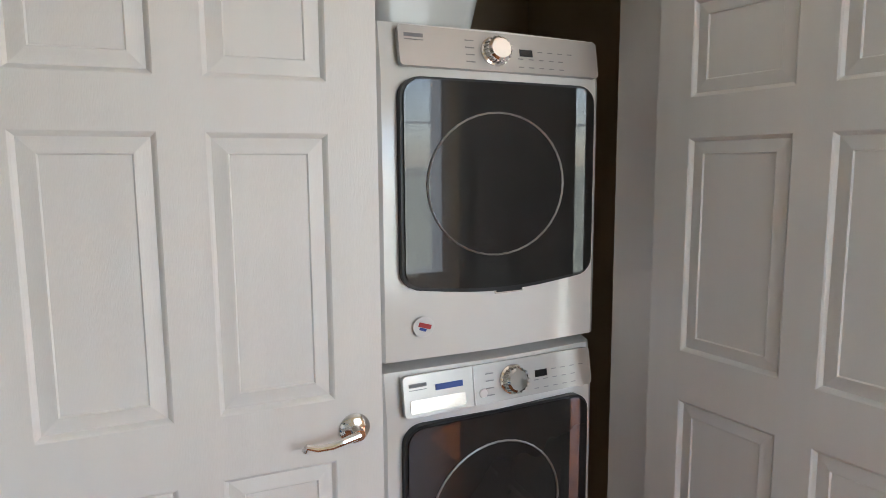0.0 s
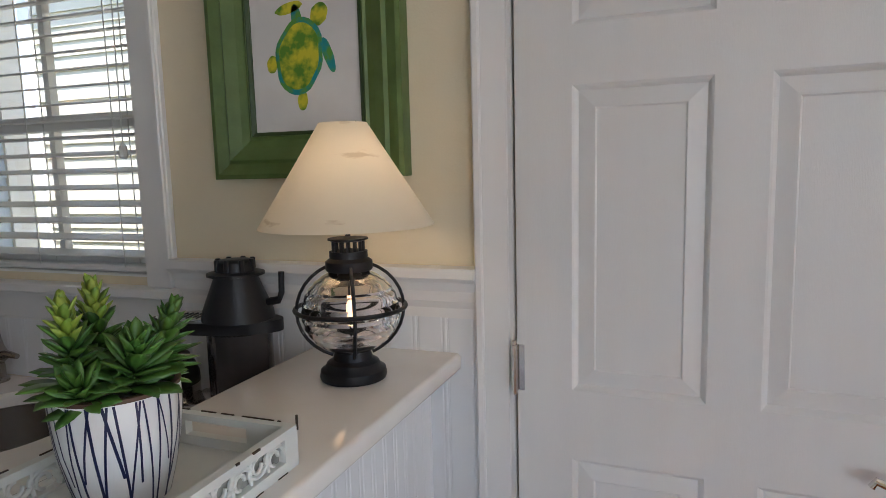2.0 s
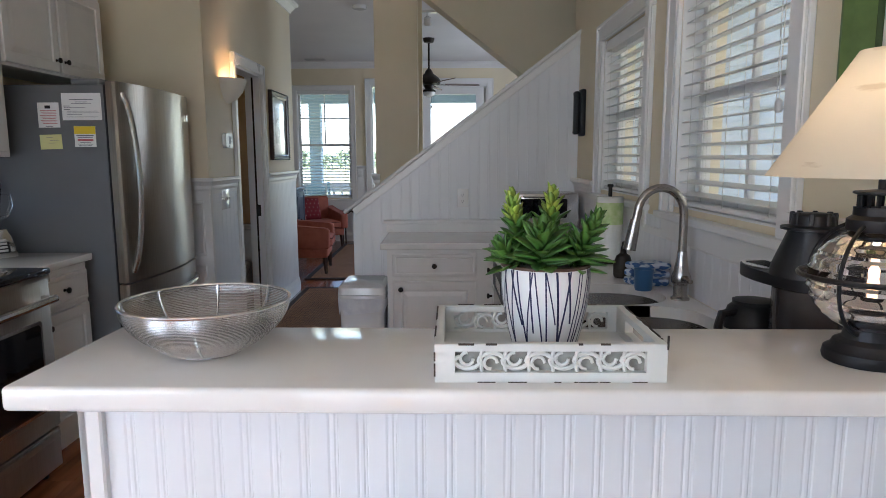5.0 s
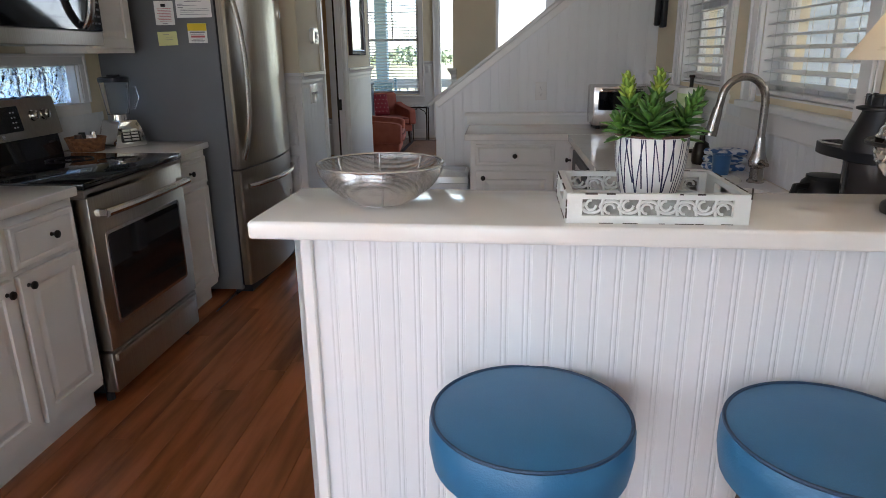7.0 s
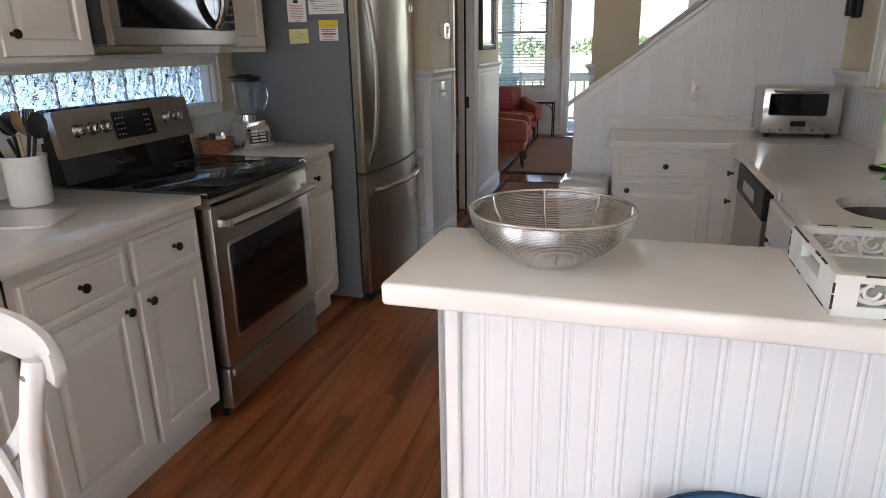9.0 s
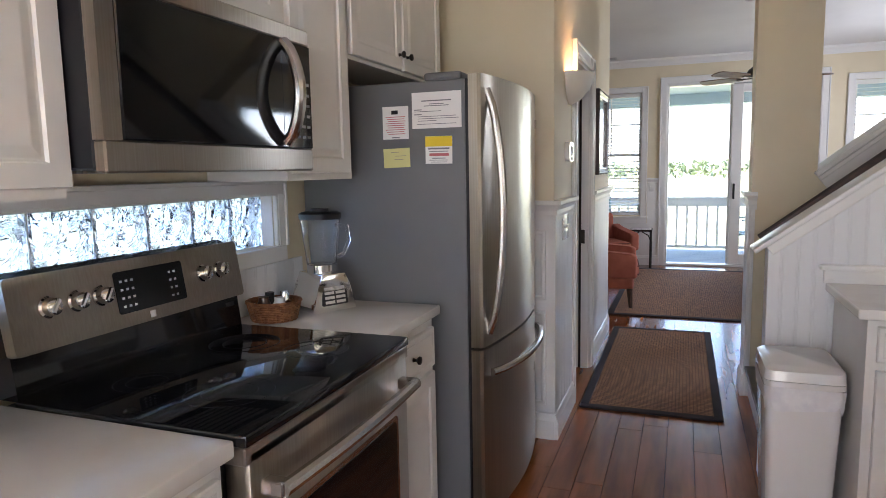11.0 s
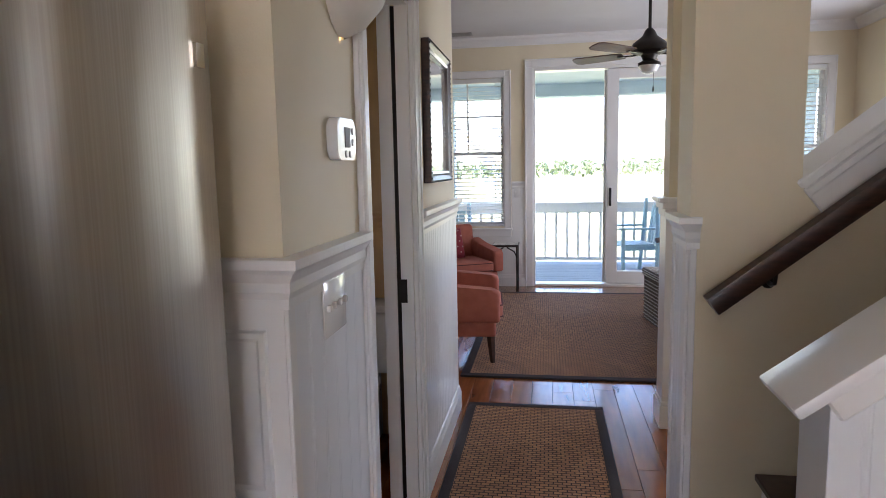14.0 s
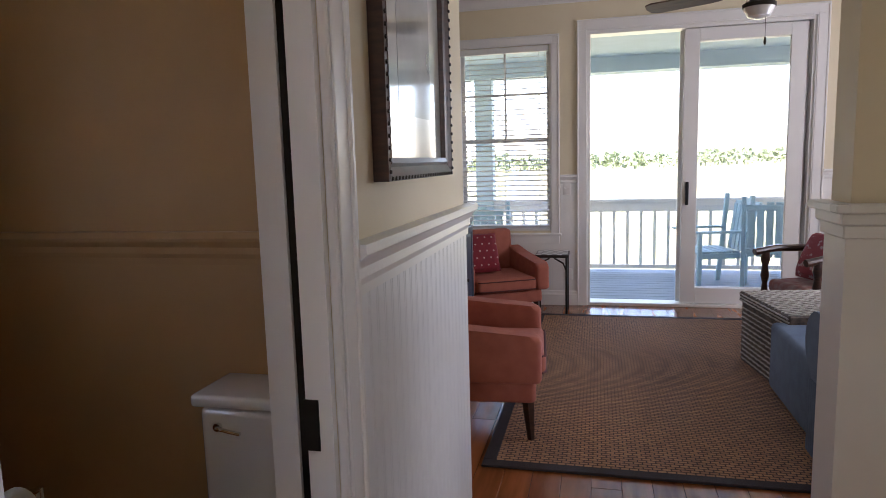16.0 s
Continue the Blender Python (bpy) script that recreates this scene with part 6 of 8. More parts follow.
# countertop with the two bowls cut out
SINKS = [((1.195, 1.30), 0.185, 0.175), ((1.215, 0.925), 0.195, 0.19)]
def in_sink(x, y):
    return any(abs((x - c[0]) / a) ** 2.6 + abs((y - c[1]) / b) ** 2.6 < 1 for c, a, b in SINKS)
bm = bmesh.new()
box(bm, 0.29, XE - 0.011, 2.615, YS, TOP - 0.0355, TOP, bev=0.006, seg=2)
def deck_strip(y0, y1):
    box(bm, 0.885, XE - 0.011, y0, y1, TOP - 0.0355, TOP)
deck_strip(1.52, 2.6145)
deck_strip(0.24, 0.70)
# the strip with the sink, a sheet with two rounded holes
def hole_sheet(cy, ya, yb, c, a, b):
    n = 40
    ring, rim = [], []
    for k in range(n):
        t = 2 * math.pi * k / n
        ct, st_ = math.cos(t), math.sin(t)
        q = (abs(ct) ** 2.6 + abs(st_) ** 2.6) ** (-1 / 2.6)
        ring.append((c[0] + a * q * ct, c[1] + b * q * st_))
        x0, x1 = 0.885, XE - 0.011
        s = 1e9
        if ct > 1e-6:
            s = min(s, (x1 - c[0]) / ct)
        if ct < -1e-6:
            s = min(s, (x0 - c[0]) / ct)
        if st_ > 1e-6:
            s = min(s, (yb - c[1]) / st_)
        if st_ < -1e-6:
            s = min(s, (ya - c[1]) / st_)
        rim.append((c[0] + s * ct, c[1] + s * st_))
    top_r = [bm.verts.new((x, y, TOP)) for x, y in ring]
    low_r = [bm.verts.new((x, y, TOP - 0.036)) for x, y in ring]
    top_o = [bm.verts.new((x, y, TOP)) for x, y in rim]
    low_o = [bm.verts.new((x, y, TOP - 0.0355)) for x, y in rim]
    for k in range(n):
        j = (k + 1) % n
        bm.faces.new((top_r[k], top_r[j], top_o[j], top_o[k]))
        bm.faces.new((low_r[j], low_r[k], low_o[k], low_o[j]))
        bm.faces.new((top_r[j], top_r[k], low_r[k], low_r[j]))
        bm.faces.new((top_o[k], top_o[j], low_o[j], low_o[k]))
    for xx in (0.885, XE - 0.011):
        for yy in (ya, yb):
            near = sorted(range(n), key=lambda k: (rim[k][0] - xx) ** 2 + (rim[k][1] - yy) ** 2)[:2]
            v = bm.verts.new((xx, yy, TOP))
            bm.faces.new((top_o[near[0]], top_o[near[1]], v))
hole_sheet(0, 1.11, 1.52, *SINKS[0])
hole_sheet(0, 0.70, 1.11, *SINKS[1])
tagged(make("countertop", bm, STONE), "pale quartz countertop with a double sink cut-out", "countertop")
snk = tagged(empty("sink"), "stainless steel double bowl sink under the counter", "sink")
for c, a, b in SINKS:
    bm = bmesh.new()
    n = 40
    rings = []
    for s, z in ((1.03, TOP - 0.037), (1.0, TOP - 0.037), (0.97, TOP - 0.12), (0.90, TOP - 0.19), (0.75, TOP - 0.205), (0.15, TOP - 0.212)):
        rings.append([])
        for k in range(n):
            t = 2 * math.pi * k / n
            ct, st_ = math.cos(t), math.sin(t)
            q = (abs(ct) ** 2.6 + abs(st_) ** 2.6) ** (-1 / 2.6)
            rings[-1].append(bm.verts.new((c[0] + a * q * ct * s, c[1] + b * q * st_ * s, z)))
    for p, q in zip(rings, rings[1:]):
        for k in range(n):
            bm.faces.new((p[k], p[(k + 1) % n], q[(k + 1) % n], q[k]))
    bm.faces.new(rings[-1])
    make("bowl", bm, STEELH, snk, True)

# faucet
FX, FY = 1.408, 1.20
fau = tagged(empty("kitchen_faucet", pose(FX, FY, TOP + 0.0002)), "brushed nickel gooseneck kitchen faucet", "faucet")
NICK = mat("brushed nickel", (0.42, 0.39, 0.36), 0.26, 1.0)
bm = bmesh.new()
lathe(bm, [(0.03, 0), (0.03, 0.006), (0.023, 0.012), (0.022, 0.05), (0.03, 0.058), (0.032, 0.075), (0.024, 0.095), (0.018, 0.13), (0.015, 0.16)], 24)
make("base", bm, NICK, fau, True)
bm = bmesh.new()
pts = [(0, 0, 0.15), (0, 0, 0.28)] + [(-0.075 + 0.075 * math.cos(radians(a)), 0, 0.28 + 0.085 * math.sin(radians(a))) for a in range(20, 181, 16)] + [(-0.158, 0.0, 0.245)]
tube(bm, pts, 0.0135, 12)
make("neck", bm, NICK, fau, True)
bm = bmesh.new()
tube(bm, [(-0.156, 0, 0.262), (-0.160, 0, 0.235), (-0.172, 0, 0.165)], 0.0155, 14, r2=0.021)
make("spray_head", bm, NICK, fau, True)
bm = bmesh.new()
tube(bm, [(0, -0.02, 0.07), (0.0, -0.05, 0.078), (0.0, -0.085, 0.074)], 0.013, 10, r2=0.007)
make("lever", bm, NICK, fau, True)

# paper towels, soap, folded cloth
ROLL = mat("paper towel", (0.78, 0.78, 0.74), 0.9, color2=(0.74, 0.75, 0.68), scale=30, bump=0.3, bump_scale=150)
pt = tagged(empty("paper_towel_holder", pose(1.37, 1.98, TOP + 0.0002)), "paper towel roll with green print on an upright holder", "paper towels")
bm = bmesh.new()
lathe(bm, [(0.075, 0), (0.075, 0.01), (0.012, 0.014), (0.008, 0.33), (0.014, 0.335), (0.012, 0.345)], 24)
make("stand", bm, BRONZE, pt, True)
bm = bmesh.new()
lathe(bm, [(0.02, 0.016), (0.058, 0.016), (0.058, 0.29), (0.02, 0.29)], 28)
make("roll", bm, ROLL, pt, True)
bm = bmesh.new()
lathe(bm, [(0.0585, 0.17), (0.0588, 0.175), (0.0588, 0.26), (0.0585, 0.265)], 28, cap=False)
make("wrapper", bm, mat("pale green wrapper", (0.42, 0.6, 0.22), 0.5, color2=(0.62, 0.72, 0.4), scale=25), pt, True)
sp_ = tagged(empty("soap_dispenser", pose(1.33, 1.60, TOP + 0.0002, 0, 0, 40)), "dark bronze pump soap dispenser by the sink", "soap dispenser")
bm = bmesh.new()
lathe(bm, [(0.032, 0), (0.036, 0.01), (0.037, 0.05), (0.026, 0.085), (0.012, 0.095), (0.01, 0.12)], 18)
make("bottle", bm, BRONZE, sp_, True)
bm = bmesh.new()
tube(bm, [(0, 0, 0.115), (0, 0, 0.135), (0.02, 0, 0.14), (0.055, 0, 0.13), (0.062, 0, 0.12)], 0.007, 8)
make("pump", bm, BRONZE, sp_, True)
CLOTH = mat("blue checked cloth", (0.62, 0.66, 0.72), 0.9, color2=(0.05, 0.13, 0.32), scale=26, stretch=(1, 1, 3), bump=0.3, bump_scale=200, detail=1, mix=(0.48, 0.56))
bm = bmesh.new()
for k in range(3):
    box(bm, -0.065, 0.065, -0.055, 0.055, k * 0.028, k * 0.028 + 0.026, bev=0.011, seg=3, m=pose(0.003 * k, 0, 0, 0, 0, 4 * k - 4))
tagged(make("dish_towel", bm, CLOTH, None, True, m=pose(1.375, 1.455, TOP + 0.0005, 0, 0, 15)), "folded blue and white checked dish towel by the sink", "towel")
bm = bmesh.new()
lathe(bm, [(0.028, 0), (0.03, 0.005), (0.034, 0.075), (0.031, 0.075), (0.028, 0.01)], 18)
tagged(make("tumbler", bm, mat("blue plastic", (0.06, 0.16, 0.33), 0.35), None, True, m=pose(1.335, 1.355, TOP + 0.0005)), "small blue plastic tumbler by the sink", "cup")

# coffee maker with its carafe
cmk = tagged(empty("coffee_maker", pose(1.352, 0.375, TOP + 0.0002, 0, 0, -80) @ Matrix.Diagonal((0.82, 0.78, 1.06, 1))), "black drip coffee maker with a smoky water tank", "coffee maker")
bm = bmesh.new()
box(bm, -0.15, 0.065, -0.07, 0.07, 0.0, 0.055, bev=0.012, seg=3)
make("base", bm, STEELH, cmk, True)
bm = bmesh.new()
prism(bm, [(0.155 * math.cos(2 * math.pi * k / 32) * 1.15 - 0.06, 0.075 * math.sin(2 * math.pi * k / 32)) for k in range(32)], "z", 0.195, 0.218)
make("top_plate", bm, BLACK, cmk, True)
bm = bmesh.new()
prism(bm, [(0.085 * math.cos(2 * math.pi * k / 24) - 0.14, 0.06 * math.sin(2 * math.pi * k / 24)) for k in range(24)], "z", 0.2178, 0.221)
make("drip_lid", bm, STEELH, cmk, True)
bm = bmesh.new()
for k in range(9):
    box(bm, -0.20 + k * 0.014, -0.196 + k * 0.014, -0.03, 0.03, 0.2205, 0.2222, m=pose(0, 0, 0, 0, 0, 0))
make("vent_slot", bm, BLACK, cmk)
bm = bmesh.new()
lathe(bm, [(0.078, 0.055), (0.082, 0.06), (0.082, 0.194), (0.076, 0.195)], 28)
SMOKE = mat("smoky tank plastic", (0.03, 0.028, 0.03), 0.12, color2=(0.045, 0.04, 0.042), coat=0.4)
make("tank", bm, SMOKE, cmk, True)
bm = bmesh.new()
lathe(bm, [(0.092, 0.218), (0.088, 0.235), (0.056, 0.298), (0.056, 0.302), (0.072, 0.304), (0.072, 0.309), (0.050, 0.312), (0.046, 0.330), (0.04, 0.334)], 28)
for k in range(8):
    a = 2 * math.pi * k / 8
    box(bm, -0.006, 0.006, -0.006, 0.006, 0.312, 0.336, bev=0.002, m=pose(0.046 * math.cos(a), 0.046 * math.sin(a), 0, 0, 0, math.degrees(a)))
make("brew_cone", bm, BLACK, cmk, True)
bm = bmesh.new()
tube(bm, [(0.08, 0, 0.25), (0.112, 0, 0.255), (0.120, 0, 0.27), (0.122, 0, 0.31)], 0.008, 8)
make("cone_handle", bm, BLACK, cmk, True)
car = tagged(empty("thermal_carafe", pose(1.335, 0.555, TOP + 0.0002, 0, 0, 200)), "steel thermal carafe with a black lid and handle", "carafe")
bm = bmesh.new()
lathe(bm, [(0.06, 0), (0.064, 0.004), (0.064, 0.075), (0.06, 0.085)], 28)
make("body", bm, STEELH, car, True)
bm = bmesh.new()
lathe(bm, [(0.0645, 0.08), (0.064, 0.10), (0.055, 0.125), (0.046, 0.133), (0.046, 0.142), (0.02, 0.146)], 28)
tube(bm, [(0.05, 0, 0.12), (0.09, 0, 0.118), (0.098, 0, 0.09), (0.095, 0, 0.03), (0.066, 0, 0.022)], 0.010, 8)
make("lid", bm, BLACK, car, True)

# toaster oven
toa = tagged(empty("toaster_oven", pose(1.05, 2.86, TOP + 0.0002)), "small stainless toaster oven in the counter corner", "toaster oven")
bm = bmesh.new()
box(bm, 0, 0.37, 0.0, 0.27, 0.02, 0.255, bev=0.012, seg=2)
make("body", bm, STEELH, toa, True)
bm = bmesh.new()
prism(bm, rounded(0.03, 0.30, 0.115, 0.225, 0.01), "y", -0.006, 0.002)
make("window", bm, BLACKG, toa, True)
bm = bmesh.new()
tube(bm, [(0.05, -0.002, 0.238), (0.05, -0.025, 0.24), (0.28, -0.025, 0.24), (0.28, -0.002, 0.238)], 0.006, 8)
make("handle", bm, STEELH, toa, True)
bm = bmesh.new()
box(bm, 0.14, 0.21, -0.004, 0.002, 0.06, 0.085)
make("display", bm, DARKLCD, toa)
bm = bmesh.new()
for k in range(6):
    box(bm, 0.04 + k * 0.05, 0.055 + k * 0.05, -0.004, 0.002, 0.035, 0.045)
make("button", bm, GREYT, toa)
for x in (0.04, 0.33):
    for y in (0.04, 0.23):
        bm = bmesh.new()
        lathe(bm, [(0.014, 0), (0.014, 0.022)], 10, m=pose(x, y, 0))
        make("foot", bm, BLACK, toa)

# ledge above the counter on the stair wall
bm = bmesh.new()
box(bm, 0.28, XE - 0.012, YS - 0.025, YS - 0.001, TOP + 0.0005, TOP + 0.055)
box(bm, 0.262, XE - 0.012, YS - 0.045, YS - 0.001, TOP + 0.0555, TOP + 0.078, bev=0.008, seg=3)
structure(make("trim_ledge", bm, WHITE), "white capped backsplash ledge on the stair wall", "trim")

# wall phone
ph = tagged(empty("wall_phone", on_east(XE - 0.001, 3.02) @ Matrix.Translation((0, 0, 1.50))), "black wall-mounted telephone beside the window", "telephone")
bm = bmesh.new()
box(bm, -0.03, 0.05, -0.03, 0, 0.0, 0.27, bev=0.008, seg=2)
make("base", bm, BLACK, ph, True)
bm = bmesh.new()
box(bm, -0.022, 0.028, -0.065, -0.031, 0.01, 0.26, bev=0.012, seg=3)
make("handset", bm, BLACK, ph, True)
# pale strip laid down the handset to paint a glint on it
bm = bmesh.new()
box(bm, -0.0015, 0.0035, -0.0665, -0.0645, 0.03, 0.24)
make("highlight_strip", bm, GREYP, ph)

# bin
bin_ = tagged(empty("trash_bin", pose(0.165, 2.93, 0)), "white plastic trash bin with a swing lid", "trash bin")
bm = bmesh.new()
def rr(s, z):
    return [bm.verts.new((x * s, y * s, z)) for x, y in rounded(-0.135, 0.135, -0.18, 0.18, 0.035, 4)]
a0, a1, a2 = rr(0.82, 0.0), rr(0.98, 0.58), rr(1.03, 0.58)
a3 = rr(1.03, 0.60)
for p, q in ((a0, a1), (a1, a2), (a2, a3)):
    for k in range(len(p)):
        bm.faces.new((p[k], p[(k + 1) % len(p)], q[(k + 1) % len(p)], q[k]))
bm.faces.new(a0[::-1])
bm.faces.new(a3)
make("tub", bm, APPL, bin_, True)
bm = bmesh.new()
b0, b1, b2 = rr(1.03, 0.602), rr(1.0, 0.64), rr(0.85, 0.655)
for p, q in ((b0, b1), (b1, b2)):
    for k in range(len(p)):
        bm.faces.new((p[k], p[(k + 1) % len(p)], q[(k + 1) % len(p)], q[k]))
bm.faces.new(b0[::-1])
bm.faces.new(b2)
make("lid", bm, APPL, bin_, True)
BAG = mat("white bin bag", (0.8, 0.8, 0.8), 0.5, color2=(0.7, 0.7, 0.72), scale=20, bump=0.6, bump_scale=40)
bm = bmesh.new()
c0, c1 = rr(1.0, 0.50), rr(1.035, 0.578)
for k in range(len(c0)):
    c0[k].co.z += 0.02 * math.sin(k * 2.1)
    bm.faces.new((c0[k], c0[(k + 1) % len(c0)], c1[(k + 1) % len(c0)], c1[k]))
make("bag_edge", bm, BAG, bin_, True)

# dining chair and table edge
def cross_chair(m, label):
    c = tagged(empty("dining_chair", m), label, "chair", group="white dining chairs")
    bm = bmesh.new()
    lathe(bm, [(0.05, 0.44), (0.20, 0.44), (0.212, 0.45), (0.212, 0.465), (0.20, 0.475), (0.05, 0.47)], 32)
    make("seat", bm, WHITE, c, True)
    for sx in (-1, 1):
        bm = bmesh.new()
        tube(bm, [(sx * 0.15, -0.15, 0.44), (sx * 0.17, -0.18, 0.0)], 0.017, 10)
        make("front_leg", bm, WHITE, c, True)
        bm = bmesh.new()
        pts = [(sx * 0.185, 0.25, 0.0), (sx * 0.178, 0.215, 0.22), (sx * 0.172, 0.195, 0.42), (sx * 0.168, 0.19, 0.56), (sx * 0.168, 0.205, 0.70), (sx * 0.170, 0.228, 0.80), (sx * 0.171, 0.238, 0.835)]
        tube(bm, pts, 0.019, 14)
        make("back_leg", bm, WHITE, c, True)
        bm = bmesh.new()
        lathe(bm, [(0.006, 0), (0.007, 0.002), (0.003, 0.0035)], 12, m=pose(sx * 0.171, 0.215, 0.812, 90))
        make("screw", bm, STEELH, c, True)
    bm = bmesh.new()
    vs = []
    for k in range(29):
        t = -1 + 2 * k / 28
        x, y = 0.245 * t, 0.283 - 0.05 * t * t
        u = max(0.0, (abs(t) - 0.80) / 0.20)
        hh = 0.037 * math.sqrt(max(0.0, 1 - u * u)) + 0.003
        zc = 0.842 - 0.012 * t * t
        vs.append([bm.verts.new(q) for q in ((x, y - 0.007, zc - hh), (x, y - 0.011, zc - hh * 0.85), (x, y - 0.011, zc + hh * 0.85), (x, y - 0.007, zc + hh), (x, y + 0.007, zc + hh), (x, y + 0.011, zc + hh * 0.85), (x, y + 0.011, zc - hh * 0.85), (x, y + 0.007, zc - hh))])
    for p, q in zip(vs, vs[1:]):
        for k in range(8):
            bm.faces.new((p[k], p[(k + 1) % 8], q[(k + 1) % 8], q[k]))
    bm.faces.new(vs[0][::-1])
    bm.faces.new(vs[-1])
    make("back_rail", bm, WHITE, c, True)
    for s in (-1, 1):
        bm = bmesh.new()
        vs = []
        for k in range(13):
            t = k / 12
            x = s * (-0.165 + 0.33 * t)
            z = 0.475 + 0.325 * t - 0.03 * math.sin(math.pi * t)
            y = 0.197 + 0.012 * s + 0.03 * math.sin(math.pi * t) + 0.03 * t
            vs.append([bm.verts.new((x + s * dx, y + dy, z + dz)) for dx, dy, dz in ((-0.011, -0.005, 0.012), (0.011, -0.005, -0.012), (0.011, 0.005, -0.012), (-0.011, 0.005, 0.012))])
        for p, q in zip(vs, vs[1:]):
            for k in range(4):
                bm.faces.new((p[k], p[(k + 1) % 4], q[(k + 1) % 4], q[k]))
        bm.faces.new(vs[0][::-1])
        bm.faces.new(vs[-1])
        make("cross_brace", bm, WHITE, c, True)
    bm = bmesh.new()
    for a, b in (((-0.16, -0.165, 0.2), (-0.178, 0.215, 0.2)), ((0.16, -0.165, 0.2), (0.178, 0.215, 0.2)), ((-0.165, 0.02, 0.2), (0.165, 0.02, 0.2))):
        tube(bm, [a, b], 0.009, 8)
    make("stretcher", bm, WHITE, c, True)
    return c


cross_chair(pose(-0.82, -0.285, 0, 0, 0, -11) @ Matrix.Diagonal((1.03, 1.03, 1.07, 1)), "white cross-back bentwood dining chair")

# ---- hall things ----
# uplight sconce
SC = mat("white plaster sconce", (0.72, 0.68, 0.6), 0.6)
scn = tagged(empty("wall_sconce", on_west(XH + 0.001, 3.80) @ Matrix.Translation((0, 0, 1.76)) @ Matrix.Scale(1.3, 4)), "lit cream half-bowl wall sconce by the doorway", "wall lamp")
bm = bmesh.new()
prof = [(0.012, 0.0), (0.05, 0.02), (0.085, 0.06), (0.105, 0.11), (0.108, 0.125)]
for inner in (0, 1):
    rings = []
    for r, z in prof:
        r = r - 0.006 * inner
        rings.append([bm.verts.new((r * 1.05 * math.cos(math.pi + math.pi * k / 20), r * math.sin(math.pi + math.pi * k / 20), z + 0.004 * inner)) for k in range(21)])
    for a, b in zip(rings, rings[1:]):
        for k in range(20):
            bm.faces.new((a[k], a[k + 1], b[k + 1], b[k]))
make("bowl", bm, SC, scn, True)
bm = bmesh.new()
lathe(bm, [(0.02, 0.05), (0.026, 0.08), (0.018, 0.105)], 14, m=pose(0, -0.05, 0))
make("bulb", bm, glow_mat("warm sconce bulb", (1.0, 0.62, 0.3), 10), scn, True)
# thermostat
th = tagged(empty("thermostat", on_west(XH + 0.001, 3.735) @ Matrix.Translation((0, 0, 1.50))), "white digital thermostat on the hall wall", "thermostat")
bm = bmesh.new()
prism(bm, rounded(-0.075, 0.075, -0.052, 0.052, 0.024), "y", -0.028, 0.0)
bmesh.ops.bevel(bm, geom=list(bm.edges), offset=0.003, segments=1, affect="EDGES")
make("case", bm, APPL, th, True)
bm = bmesh.new()
box(bm, -0.018, 0.022, -0.030, -0.027, -0.02, 0.03)
make("screen", bm, GREYT, th)
bm = bmesh.new()
for x, z in ((0.048, 0.022), (0.048, -0.006), (-0.012, -0.037), (0.022, -0.037)):
    lathe(bm, [(0.009, 0), (0.009, 0.002), (0.006, 0.0035)], 16, m=pose(x, -0.0275, z, 90))
make("button", bm, GREYP, th)
plate("switch_plate", on_west(XH + 0.0085, 3.64) @ Matrix.Translation((0, 0, 1.095)), "white triple light switch plate in the wainscot", "switch", 0.165, 0.135)
# framed mirror picture in the hall
hp = tagged(empty("framed_picture", on_west(XH + 0.001, 4.905) @ Matrix.Translation((0, 0, 1.36))), "dark framed glazed print on the hall wall", "picture")
bm = bmesh.new()
frame_ring(bm, 0.05, 0.56, 0.05, 0.56, [(0.0, 0.018), (0.0, 0.026), (0.012, 0.03), (0.02, 0.024), (0.04, 0.036), (0.05, 0.034), (0.05, 0), (0.0, 0)])
make("frame", bm, DARKWOOD, hp)
bm = bmesh.new()
for k in range(24):
    for x in (0.004, 0.598):
        lathe(bm, [(0.006, 0), (0.004, 0.005)], 6, m=pose(x + 0.004, -0.034, 0.02 + k * 0.0248, 90))
    for z in (0.006, 0.602):
        lathe(bm, [(0.006, 0), (0.004, 0.005)], 6, m=pose(0.02 + k * 0.0248, -0.034, z, 90))
make("beading", bm, BRONZE, hp)
bm = bmesh.new()
box(bm, 0.05, 0.56, -0.012, -0.004, 0.05, 0.56)
make("print", bm, mat("pale print", (0.62, 0.62, 0.58), 0.06, color2=(0.5, 0.52, 0.5), scale=3, coat=1.0, spec=0.8), hp)
bm = bmesh.new()
box(bm, 0.16, 0.45, -0.0128, -0.0115, 0.15, 0.47)
make("print_image", bm, mat("dim print image", (0.3, 0.32, 0.32), 0.06, color2=(0.4, 0.42, 0.42), scale=5, coat=1.0, spec=0.8), hp)

# toilet seen through the doorway
PORC = mat("white porcelain", (0.76, 0.73, 0.68), 0.12, color2=(0.74, 0.71, 0.66), coat=0.3)
to = tagged(empty("toilet", pose(-1.325, 5.40, 0)), "white porcelain toilet in the dim bathroom", "toilet")
bm = bmesh.new()
box(bm, -0.235, 0.235, -0.20, -0.006, 0.40, 0.715, bev=0.025, seg=3)
make("tank", bm, PORC, to, True)
bm = bmesh.new()
box(bm, -0.25, 0.25, -0.215, 0.0, 0.717, 0.755, bev=0.012, seg=3)
make("tank_lid", bm, PORC, to, True)
bm = bmesh.new()
lathe(bm, [(0.12, 0.0), (0.115, 0.05), (0.10, 0.18), (0.15, 0.30), (0.185, 0.38), (0.185, 0.395)], 28, m=pose(0, -0.42, 0), sy=1.3)
box(bm, -0.1, 0.1, -0.3, -0.02, 0.0, 0.40, bev=0.03, seg=2)
make("bowl", bm, PORC, to, True)
bm = bmesh.new()
